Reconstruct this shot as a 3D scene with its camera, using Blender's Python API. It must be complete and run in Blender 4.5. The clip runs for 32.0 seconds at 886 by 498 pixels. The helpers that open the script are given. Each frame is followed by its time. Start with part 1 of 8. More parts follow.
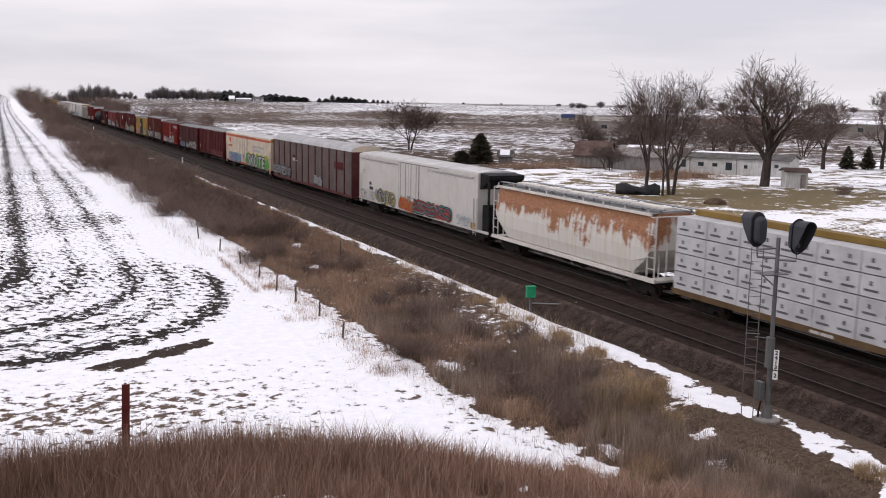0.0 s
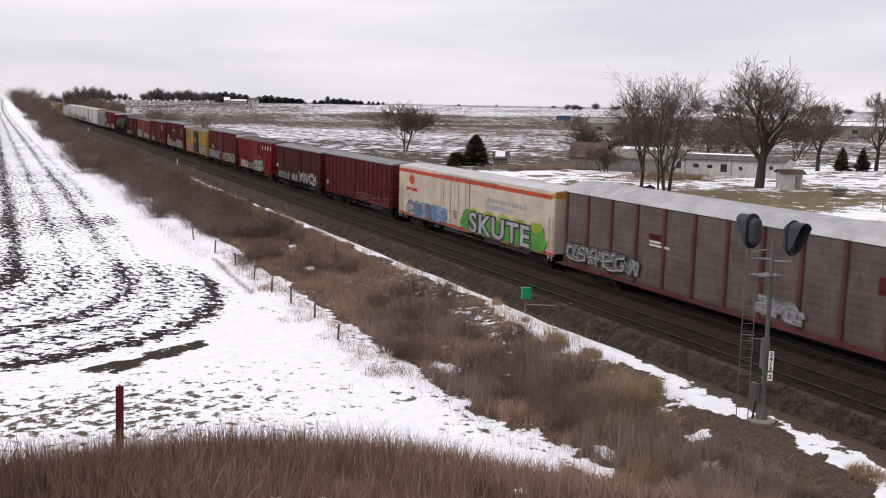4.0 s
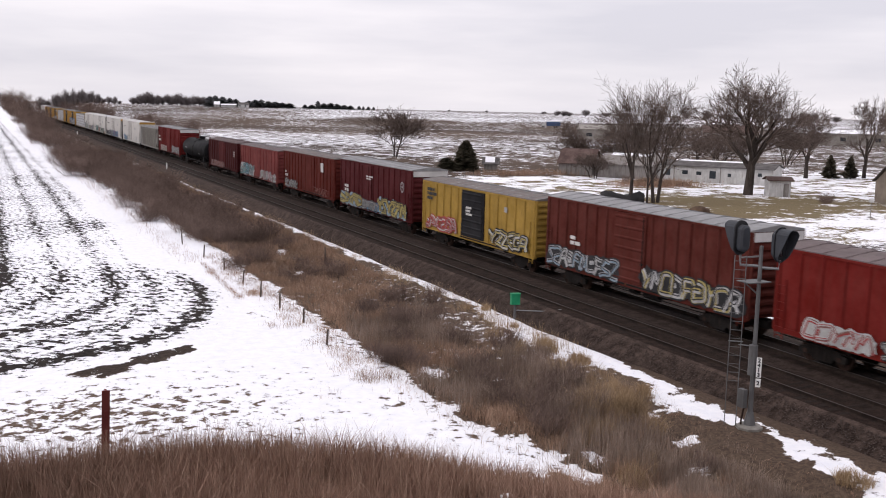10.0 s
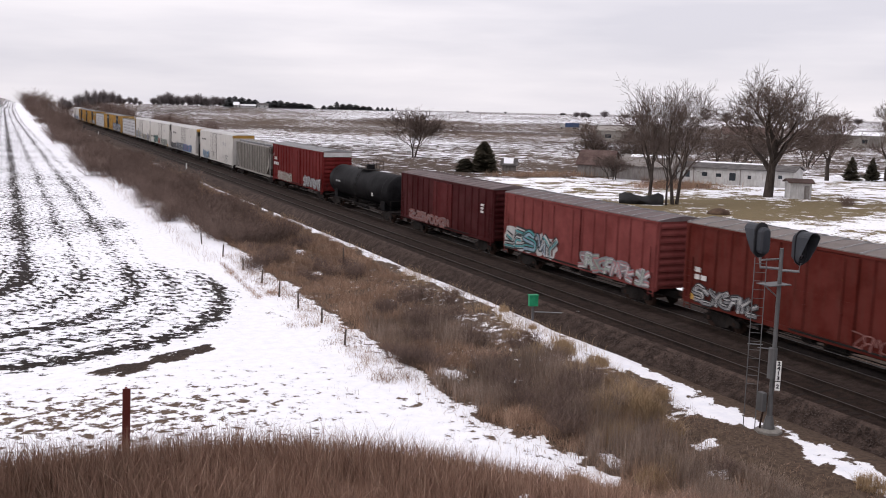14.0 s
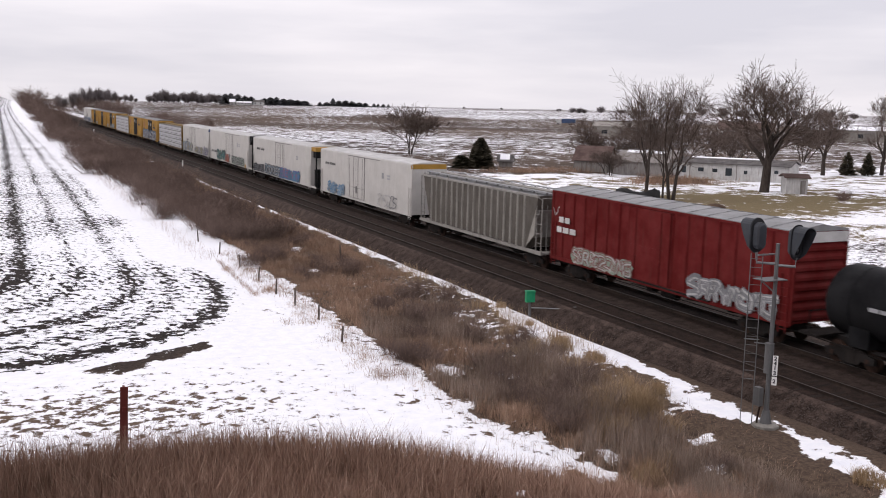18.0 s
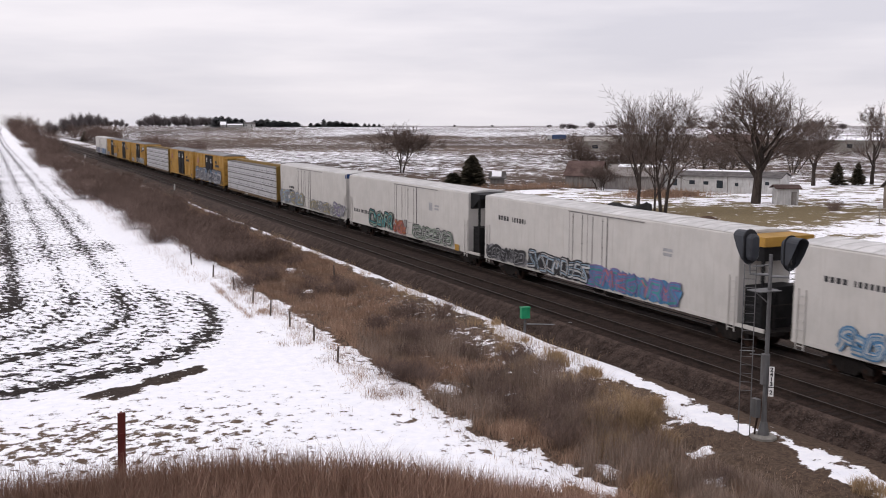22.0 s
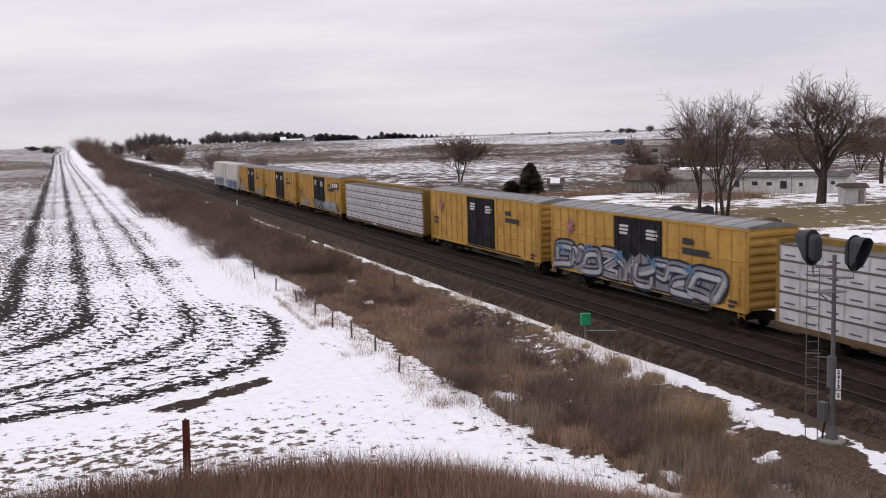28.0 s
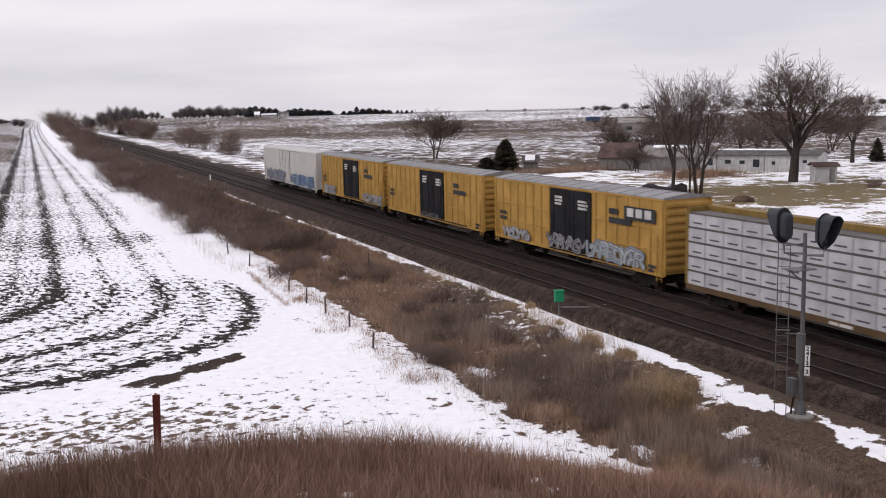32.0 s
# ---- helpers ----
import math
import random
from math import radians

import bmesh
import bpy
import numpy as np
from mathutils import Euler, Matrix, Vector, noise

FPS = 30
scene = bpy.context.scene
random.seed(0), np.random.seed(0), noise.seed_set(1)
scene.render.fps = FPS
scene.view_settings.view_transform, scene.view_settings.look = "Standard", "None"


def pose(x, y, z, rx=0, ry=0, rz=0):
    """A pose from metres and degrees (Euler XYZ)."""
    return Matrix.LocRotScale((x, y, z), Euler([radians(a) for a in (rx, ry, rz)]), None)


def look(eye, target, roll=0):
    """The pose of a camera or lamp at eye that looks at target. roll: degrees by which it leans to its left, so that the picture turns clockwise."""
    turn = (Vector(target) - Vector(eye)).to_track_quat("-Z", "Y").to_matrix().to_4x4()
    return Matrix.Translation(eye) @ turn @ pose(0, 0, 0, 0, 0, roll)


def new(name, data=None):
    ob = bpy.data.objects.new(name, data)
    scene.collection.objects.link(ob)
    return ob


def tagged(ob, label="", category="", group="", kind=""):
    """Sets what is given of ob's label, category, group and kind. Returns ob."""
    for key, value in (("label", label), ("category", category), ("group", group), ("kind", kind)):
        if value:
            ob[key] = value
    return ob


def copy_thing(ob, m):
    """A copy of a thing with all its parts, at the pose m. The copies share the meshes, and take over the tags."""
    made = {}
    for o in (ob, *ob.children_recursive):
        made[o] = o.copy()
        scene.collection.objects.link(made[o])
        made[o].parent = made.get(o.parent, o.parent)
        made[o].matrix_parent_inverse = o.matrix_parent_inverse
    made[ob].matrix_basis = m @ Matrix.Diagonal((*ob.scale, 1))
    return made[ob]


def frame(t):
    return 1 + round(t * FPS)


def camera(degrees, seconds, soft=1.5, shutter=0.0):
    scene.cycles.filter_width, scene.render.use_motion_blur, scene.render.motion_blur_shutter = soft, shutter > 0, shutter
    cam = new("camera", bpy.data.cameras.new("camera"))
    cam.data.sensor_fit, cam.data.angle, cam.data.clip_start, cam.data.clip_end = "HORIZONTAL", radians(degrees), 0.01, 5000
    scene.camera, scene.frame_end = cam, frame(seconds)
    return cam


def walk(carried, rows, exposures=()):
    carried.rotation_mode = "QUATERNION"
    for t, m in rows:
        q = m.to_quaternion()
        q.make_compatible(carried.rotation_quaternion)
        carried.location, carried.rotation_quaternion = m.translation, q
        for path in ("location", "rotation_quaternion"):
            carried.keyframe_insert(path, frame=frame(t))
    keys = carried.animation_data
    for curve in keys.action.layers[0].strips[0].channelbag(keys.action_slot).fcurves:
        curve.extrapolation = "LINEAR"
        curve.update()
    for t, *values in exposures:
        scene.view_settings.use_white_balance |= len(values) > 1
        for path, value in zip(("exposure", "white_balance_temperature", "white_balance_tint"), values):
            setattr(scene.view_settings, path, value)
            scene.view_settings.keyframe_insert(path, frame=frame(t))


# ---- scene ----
cam = camera(49.5, 32.0, soft=1.0, shutter=0.3)
PATH = [
    (0.0, pose(0.002, 0.041, 9.739, 81.417, -0.902, -23.845)),
    (0.5, pose(0.007, 0.040, 9.741, 81.419, -0.978, -23.872)),
    (1.0, pose(0.007, 0.026, 9.743, 81.388, -0.833, -23.903)),
    (1.5, pose(0.004, 0.027, 9.739, 81.377, -0.673, -23.884)),
    (2.0, pose(0.003, 0.034, 9.739, 81.338, -0.598, -23.816)),
    (2.5, pose(0.007, 0.030, 9.743, 81.378, -0.769, -23.732)),
    (3.0, pose(0.009, 0.031, 9.743, 81.477, -0.663, -23.792)),
    (3.5, pose(0.008, 0.045, 9.737, 81.492, -0.840, -23.955)),
    (5.5, pose(0.013, 0.043, 9.737, 81.558, -0.899, -24.743)),
    (6.0, pose(0.014, 0.033, 9.739, 81.413, -1.170, -25.135)),
    (6.5, pose(0.008, 0.042, 9.738, 81.080, -1.406, -25.184)),
    (7.0, pose(0.008, 0.039, 9.740, 81.075, -1.136, -25.163)),
    (7.5, pose(0.011, 0.024, 9.743, 81.284, -0.536, -25.246)),
    (8.0, pose(0.015, 0.023, 9.741, 81.469, -0.592, -25.230)),
    (8.5, pose(0.014, 0.028, 9.743, 81.601, -1.286, -24.994)),
    (9.0, pose(0.012, 0.040, 9.734, 81.727, -1.961, -24.780)),
    (9.5, pose(0.015, 0.032, 9.742, 81.780, -1.902, -24.620)),
    (10.0, pose(0.017, 0.038, 9.736, 81.846, -1.258, -24.693)),
    (10.5, pose(0.013, 0.030, 9.743, 81.945, -0.950, -24.798)),
    (11.0, pose(0.011, 0.010, 9.749, 81.994, -1.094, -24.760)),
    (11.5, pose(0.010, 0.023, 9.740, 81.990, -1.501, -24.569)),
    (12.0, pose(0.006, 0.046, 9.737, 81.957, -1.719, -24.274)),
    (12.5, pose(0.001, 0.018, 9.747, 82.007, -1.707, -24.006)),
    (13.0, pose(0.005, 0.038, 9.737, 82.021, -1.619, -23.819)),
    (13.5, pose(0.004, 0.035, 9.744, 81.963, -1.572, -23.662)),
    (14.0, pose(0.007, 0.038, 9.734, 81.880, -1.384, -23.595)),
    (14.5, pose(0.004, 0.003, 9.745, 81.773, -1.380, -23.548)),
    (16.5, pose(0.003, 0.018, 9.746, 81.885, -1.743, -23.846)),
    (17.0, pose(0.004, 0.017, 9.746, 81.868, -1.546, -23.898)),
    (17.5, pose(0.003, 0.019, 9.744, 81.817, -1.326, -23.775)),
    (18.0, pose(0.004, 0.027, 9.741, 81.668, -1.170, -23.820)),
    (18.5, pose(0.005, 0.025, 9.742, 81.572, -1.023, -23.813)),
    (19.0, pose(0.005, 0.027, 9.742, 81.615, -1.341, -23.866)),
    (19.5, pose(0.010, 0.019, 9.742, 81.746, -1.257, -23.927)),
    (20.0, pose(0.007, 0.025, 9.745, 81.803, -1.510, -23.797)),
    (20.5, pose(0.005, 0.006, 9.753, 81.891, -0.684, -23.590)),
    (21.0, pose(0.005, 0.018, 9.746, 82.109, -0.847, -23.690)),
    (21.5, pose(-0.001, 0.032, 9.744, 82.486, -0.393, -24.096)),
    (22.0, pose(-0.011, 0.027, 9.746, 82.744, -0.017, -24.371)),
    (22.5, pose(-0.024, 0.024, 9.754, 82.702, 2.087, -24.716)),
    (23.0, pose(-0.075, -0.021, 9.770, 81.434, 3.843, -24.046)),
    (23.5, pose(-0.111, -0.062, 9.782, 80.950, 2.512, -22.459)),
    (24.0, pose(-0.100, -0.095, 9.782, 82.696, 0.764, -21.640)),
    (24.5, pose(-0.057, 0.030, 9.760, 86.627, 0.038, -18.712)),
    (25.0, pose(-0.051, -0.000, 9.756, 87.669, 0.591, -15.832)),
    (25.5, pose(-0.033, -0.035, 9.750, 87.487, 1.313, -15.308)),
    (26.0, pose(-0.012, -0.109, 9.747, 85.314, 2.210, -16.377)),
    (26.5, pose(0.001, -0.143, 9.752, 83.760, 1.806, -20.219)),
    (28.5, pose(-0.002, -0.227, 9.768, 83.319, 1.844, -21.049)),
    (29.0, pose(0.006, -0.216, 9.760, 83.796, 2.247, -21.076)),
    (29.5, pose(0.012, -0.194, 9.754, 83.710, 2.384, -21.437)),
    (30.0, pose(0.006, -0.207, 9.760, 83.358, 2.608, -21.706)),
    (30.5, pose(0.009, -0.202, 9.758, 82.992, 2.418, -21.798)),
    (31.0, pose(0.009, -0.229, 9.763, 82.736, 2.088, -21.891)),
    (31.5, pose(0.012, -0.208, 9.758, 82.494, 1.740, -22.173)),
    (32.0, pose(0.018, -0.202, 9.753, 81.895, 1.323, -22.429)),
]
EXPOSURES = [(0.0, 0.12, 6620, 15), (9.0, 0.2, 6620, 15), (22.0, 0.12, 6620, 15), (24.5, 0.0, 6550, 15), (26.5, -0.12, 6500, 15), (28.5, 0.02, 6600, 15), (32.0, 0.05, 6600, 15)]
walk(cam, PATH, EXPOSURES)

# ---- overcast winter sky: brighter overhead, banked cloud near the horizon ----
SUN_ELEVATION, SUN_AZIMUTH = radians(34), radians(292)
world = bpy.data.worlds.new("winter_sky")
scene.world = world
world.use_nodes = True
wt = world.node_tree
wt.nodes.clear()


def wnode(kind, **values):
    n = wt.nodes.new(kind)
    for k, v in values.items():
        n.inputs[k].default_value = v
    return n


sky = wnode("ShaderNodeTexSky")
sky.sky_type, sky.sun_disc, sky.sun_elevation, sky.sun_rotation = "NISHITA", False, SUN_ELEVATION, SUN_AZIMUTH
coord = wnode("ShaderNodeTexCoord")
sep = wnode("ShaderNodeSeparateXYZ")
wt.links.new(coord.outputs["Generated"], sep.inputs[0])
lift = wt.nodes.new("ShaderNodeMapRange")
lift.inputs["From Min"].default_value, lift.inputs["From Max"].default_value = 0.0, 1.0
lift.inputs["To Min"].default_value, lift.inputs["To Max"].default_value = 0.79, 1.16
wt.links.new(sep.outputs["Z"], lift.inputs["Value"])
# cloud banks, stretched along the horizon
stretch = wt.nodes.new("ShaderNodeMapping")
stretch.inputs["Scale"].default_value = (1.6, 1.6, 11.0)
wt.links.new(coord.outputs["Generated"], stretch.inputs["Vector"])
cloud = wnode("ShaderNodeTexNoise", Scale=1.5, Detail=5.0, Roughness=0.5)
wt.links.new(stretch.outputs[0], cloud.inputs["Vector"])
ramp = wt.nodes.new("ShaderNodeValToRGB")
ramp.color_ramp.elements[0].position, ramp.color_ramp.elements[0].color = 0.34, (0.80, 0.81, 0.885, 1)
ramp.color_ramp.elements[1].position, ramp.color_ramp.elements[1].color = 0.62, (1.05, 1.04, 1.085, 1)
wt.links.new(cloud.outputs["Fac"], ramp.inputs[0])
bright = wt.nodes.new("ShaderNodeVectorMath")
bright.operation = "SCALE"
wt.links.new(ramp.outputs[0], bright.inputs[0])
wt.links.new(lift.outputs[0], bright.inputs["Scale"])
dim = wt.nodes.new("ShaderNodeVectorMath")
dim.operation = "SCALE"
dim.inputs["Scale"].default_value = 0.08
wt.links.new(sky.outputs[0], dim.inputs[0])
blend = wt.nodes.new("ShaderNodeMix")
blend.data_type = "RGBA"
blend.inputs[0].default_value = 0.93
wt.links.new(dim.outputs[0], blend.inputs[6])
wt.links.new(bright.outputs[0], blend.inputs[7])
back = wnode("ShaderNodeBackground", Strength=1.0)
wt.links.new(blend.outputs[2], back.inputs["Color"])
wout = wnode("ShaderNodeOutputWorld")
wt.links.new(back.outputs[0], wout.inputs[0])

sun = new("sun", bpy.data.lights.new("sun", "SUN"))
sun.data.energy, sun.data.angle, sun.data.color = 0.8, radians(30), (1.0, 0.97, 0.93)
sun.matrix_basis = look((40 * math.sin(SUN_AZIMUTH), 40 * math.cos(SUN_AZIMUTH), 40 * math.tan(SUN_ELEVATION)), (0, 0, 0))

# ---- mesh building ----
class Shape:
    """Collects vertices and faces for one mesh."""

    def __init__(self):
        self.v, self.f, self.m, self.slot = [], [], [], 0

    def face(self, *pts):
        b = len(self.v)
        self.v.extend(pts)
        self.f.append(tuple(range(b, b + len(pts))))
        self.m.append(self.slot)
        return self

    def box(self, x0, y0, z0, x1, y1, z1):
        b = len(self.v)
        self.v.extend([(x0, y0, z0), (x1, y0, z0), (x1, y1, z0), (x0, y1, z0), (x0, y0, z1), (x1, y0, z1), (x1, y1, z1), (x0, y1, z1)])
        for q in ((0, 3, 2, 1), (4, 5, 6, 7), (0, 1, 5, 4), (1, 2, 6, 5), (2, 3, 7, 6), (3, 0, 4, 7)):
            self.f.append(tuple(b + i for i in q))
            self.m.append(self.slot)
        return self

    def prism(self, ring, shift):
        """A closed outline of points swept by a vector, with end caps."""
        b, n = len(self.v), len(ring)
        self.v.extend([tuple(p) for p in ring])
        self.v.extend([(p[0] + shift[0], p[1] + shift[1], p[2] + shift[2]) for p in ring])
        for i in range(n):
            j = (i + 1) % n
            self.f.append((b + i, b + j, b + n + j, b + n + i))
        self.f.append(tuple(b + i for i in reversed(range(n))))
        self.f.append(tuple(b + n + i for i in range(n)))
        self.m.extend([self.slot] * (n + 2))
        return self

    def loft(self, rings, caps=True, closed=True):
        b, n = len(self.v), len(rings[0])
        for r in rings:
            self.v.extend([tuple(p) for p in r])
        for k in range(len(rings) - 1):
            for i in range(n if closed else n - 1):
                j = (i + 1) % n
                self.f.append((b + k * n + i, b + k * n + j, b + (k + 1) * n + j, b + (k + 1) * n + i))
                self.m.append(self.slot)
        if caps:
            self.f.append(tuple(b + i for i in reversed(range(n))))
            self.f.append(tuple(b + (len(rings) - 1) * n + i for i in range(n)))
            self.m.extend([self.slot] * 2)
        return self

    def tube(self, pts, radii, sides=6, caps=True):
        """A tube along points; radii is one number or one for each point."""
        if not isinstance(radii, (list, tuple)):
            radii = [radii] * len(pts)
        pts = [Vector(p) for p in pts]
        rings = []
        for i, p in enumerate(pts):
            d = (pts[min(i + 1, len(pts) - 1)] - pts[max(i - 1, 0)]).normalized()
            a = d.cross(Vector((0, 0, 1)) if abs(d.z) < 0.9 else Vector((1, 0, 0))).normalized()
            c = d.cross(a)
            rings.append([p + radii[i] * (math.cos(t) * a + math.sin(t) * c) for t in (2 * math.pi * k / sides for k in range(sides))])
        return self.loft(rings, caps)

    def joined(self):
        """Ties loose strokes together with hairline slivers, so that they make one piece."""
        root = list(range(len(self.v)))

        def top(i):
            while root[i] != i:
                root[i] = root[root[i]]
                i = root[i]
            return i
        for q in self.f:
            for i in q[1:]:
                root[top(i)] = top(q[0])
        firsts = sorted({top(q[0]): q[0] for q in self.f}.values())
        for a, b in zip(firsts, firsts[1:]):
            x, y, z = self.v[a]
            self.v.append((x, y + 0.0004, z))
            self.f.append((a, b, len(self.v) - 1))
            self.m.append(self.m[0])
        return self

    def mesh(self, name, mats, smooth=False):
        me = bpy.data.meshes.new(name)
        me.from_pydata([tuple(p) for p in self.v], [], self.f)
        for m in mats if isinstance(mats, (list, tuple)) else (mats,):
            me.materials.append(m)
        if any(self.m):
            me.polygons.foreach_set("material_index", self.m)
        if smooth:
            me.polygons.foreach_set("use_smooth", [True] * len(me.polygons))
        me.update()
        return me


def part(name, shape, mats, parent, label="", at=None, smooth=False):
    """Links a shape (or a ready mesh) as one mesh object under a thing or a part."""
    me = shape.mesh(name, mats, smooth) if isinstance(shape, Shape) else shape
    ob = new(name, me)
    ob.parent = parent
    if at is not None:
        ob.matrix_basis = at
    return tagged(ob, label) if label else ob


def thing(name, shape, mats, label, category, group="", kind="", at=None, smooth=False):
    me = None
    if shape is not None:
        me = shape.mesh(name, mats, smooth) if isinstance(shape, Shape) else shape
    ob = new(name, me)
    if at is not None:
        ob.matrix_basis = at
    return tagged(ob, label, category, group, kind)


# ---- materials ----
def mat(name):
    m = bpy.data.materials.new(name)
    m.use_nodes = True
    nt = m.node_tree
    return m, nt, nt.nodes["Principled BSDF"]


def node(nt, kind, links=(), **values):
    n = nt.nodes.new(kind)
    for k, v in values.items():
        n.inputs[k.replace("_", " ")].default_value = v
    for src, dst in links:
        nt.links.new(src, n.inputs[dst])
    return n


def mix(nt, fac, a, b, mode="MIX"):
    n = nt.nodes.new("ShaderNodeMix")
    n.data_type, n.blend_type = "RGBA", mode
    for i, v in ((0, fac), (6, a), (7, b)):
        if isinstance(v, (int, float)):
            n.inputs[i].default_value = v
        elif isinstance(v, tuple):
            n.inputs[i].default_value = (*v, 1)
        else:
            nt.links.new(v, n.inputs[i])
    return n.outputs[2]


def steps(nt, src, lo, hi):
    n = nt.nodes.new("ShaderNodeMapRange")
    n.interpolation_type = "SMOOTHSTEP"
    n.inputs["From Min"].default_value, n.inputs["From Max"].default_value = lo, hi
    nt.links.new(src, n.inputs["Value"])
    return n.outputs[0]


def math_node(nt, op, a, b=0.0):
    n = nt.nodes.new("ShaderNodeMath")
    n.operation = op
    for i, v in ((0, a), (1, b)):
        if isinstance(v, (int, float)):
            n.inputs[i].default_value = v
        else:
            nt.links.new(v, n.inputs[i])
    return n.outputs[0]


def object_space(nt, scale=(1, 1, 1)):
    """Object coordinates, moved by each object's own random number."""
    co = nt.nodes.new("ShaderNodeTexCoord")
    info = nt.nodes.new("ShaderNodeObjectInfo")
    off = node(nt, "ShaderNodeVectorMath", [(co.outputs["Object"], 0)])
    off.operation = "ADD"
    big = math_node(nt, "MULTIPLY", info.outputs["Random"], 37.0)
    nt.links.new(big, off.inputs[1])
    mp = node(nt, "ShaderNodeMapping", [(off.outputs[0], "Vector")])
    mp.inputs["Scale"].default_value = scale
    return mp.outputs[0]


def bump(nt, bsdf, height, strength=0.3, distance=0.02):
    b = node(nt, "ShaderNodeBump", [(height, "Height")], Strength=strength, Distance=distance)
    nt.links.new(b.outputs[0], bsdf.inputs["Normal"])


def paint(name, color, grime=0.5, rust=0.0, rough=0.6, grime_color=(0.06, 0.045, 0.036), metal=0.0, fade=1.0, gloss=0.14):
    """Weathered paint: faded patches, streaks running down, and rust."""
    m, nt, b = mat(name)
    patch = node(nt, "ShaderNodeTexNoise", [(object_space(nt), "Vector")], Scale=0.7, Detail=6.0, Roughness=0.65).outputs["Fac"]
    streak = node(nt, "ShaderNodeTexNoise", [(object_space(nt, (3.0, 3.0, 0.28)), "Vector")], Scale=2.2, Detail=5.0, Roughness=0.7).outputs["Fac"]
    fine = node(nt, "ShaderNodeTexNoise", [(object_space(nt), "Vector")], Scale=14.0, Detail=4.0).outputs["Fac"]
    pale = tuple(min(1, c * (1 + 0.12 * fade) + 0.010 * fade) for c in color)
    deep = tuple(c * (1 - 0.2 * fade) for c in color)
    col = mix(nt, steps(nt, patch, 0.3, 0.7), deep, pale)
    col = mix(nt, math_node(nt, "MULTIPLY", steps(nt, streak, 0.45, 0.8), grime), col, grime_color)
    col = mix(nt, math_node(nt, "MULTIPLY", steps(nt, fine, 0.55, 0.8), grime * 0.4), col, grime_color)
    if rust:
        spots = node(nt, "ShaderNodeTexNoise", [(object_space(nt, (1, 1, 0.6)), "Vector")], Scale=1.6, Detail=8.0, Roughness=0.75).outputs["Fac"]
        hue = mix(nt, fine, (0.10, 0.035, 0.014), (0.26, 0.10, 0.04))
        col = mix(nt, steps(nt, spots, 0.72 - rust * 0.35, 0.80 - rust * 0.3), col, hue)
    nt.links.new(col, b.inputs["Base Color"])
    b.inputs["Roughness"].default_value, b.inputs["Metallic"].default_value = rough, metal
    b.inputs["Specular IOR Level"].default_value = gloss
    bump(nt, b, fine, 0.12, 0.01)
    return m


def rough_mat(name, colors, scale=3.0, rough=0.9, relief=0.3, detail=6.0, stretch=(1, 1, 1), distance=0.03):
    """Soil, bark, twigs, concrete: two tones mixed at two scales."""
    m, nt, b = mat(name)
    big = node(nt, "ShaderNodeTexNoise", [(object_space(nt, stretch), "Vector")], Scale=scale * 0.2, Detail=3.0).outputs["Fac"]
    n = node(nt, "ShaderNodeTexNoise", [(object_space(nt, stretch), "Vector")], Scale=scale, Detail=detail, Roughness=0.65).outputs["Fac"]
    both = math_node(nt, "ADD", math_node(nt, "MULTIPLY", big, 0.5), math_node(nt, "MULTIPLY", n, 0.5))
    nt.links.new(mix(nt, steps(nt, both, 0.35, 0.65), colors[0], colors[1]), b.inputs["Base Color"])
    b.inputs["Roughness"].default_value = rough
    b.inputs["Specular IOR Level"].default_value = 0.12
    bump(nt, b, n, relief, distance)
    return m


def blades(name, colors, rough=0.9):
    """Dry stalks: each loose piece takes its own tone."""
    m, nt, b = mat(name)
    geo = nt.nodes.new("ShaderNodeNewGeometry")
    r = nt.nodes.new("ShaderNodeValToRGB")
    r.color_ramp.elements[0].color, r.color_ramp.elements[1].color = (*colors[0], 1), (*colors[-1], 1)
    for i, c in enumerate(colors[1:-1]):
        r.color_ramp.elements.new((i + 1) / (len(colors) - 1)).color = (*c, 1)
    nt.links.new(geo.outputs["Random Per Island"], r.inputs[0])
    co = nt.nodes.new("ShaderNodeTexCoord")
    n = node(nt, "ShaderNodeTexNoise", [(co.outputs["Object"], "Vector")], Scale=0.35, Detail=3.0).outputs["Fac"]
    nt.links.new(mix(nt, steps(nt, n, 0.35, 0.7), r.outputs[0], mix(nt, 0.5, r.outputs[0], tuple(c * 0.5 for c in colors[0]))), b.inputs["Base Color"])
    b.inputs["Roughness"].default_value = rough
    b.inputs["Specular IOR Level"].default_value = 0.12
    return m


def glass_mat(name, tint=(0.02, 0.025, 0.03)):
    m, nt, b = mat(name)
    n = node(nt, "ShaderNodeTexNoise", [(object_space(nt), "Vector")], Scale=1.5, Detail=2.0).outputs["Fac"]
    nt.links.new(mix(nt, n, tint, tuple(c * 2 for c in tint)), b.inputs["Base Color"])
    b.inputs["Roughness"].default_value = 0.12
    return m


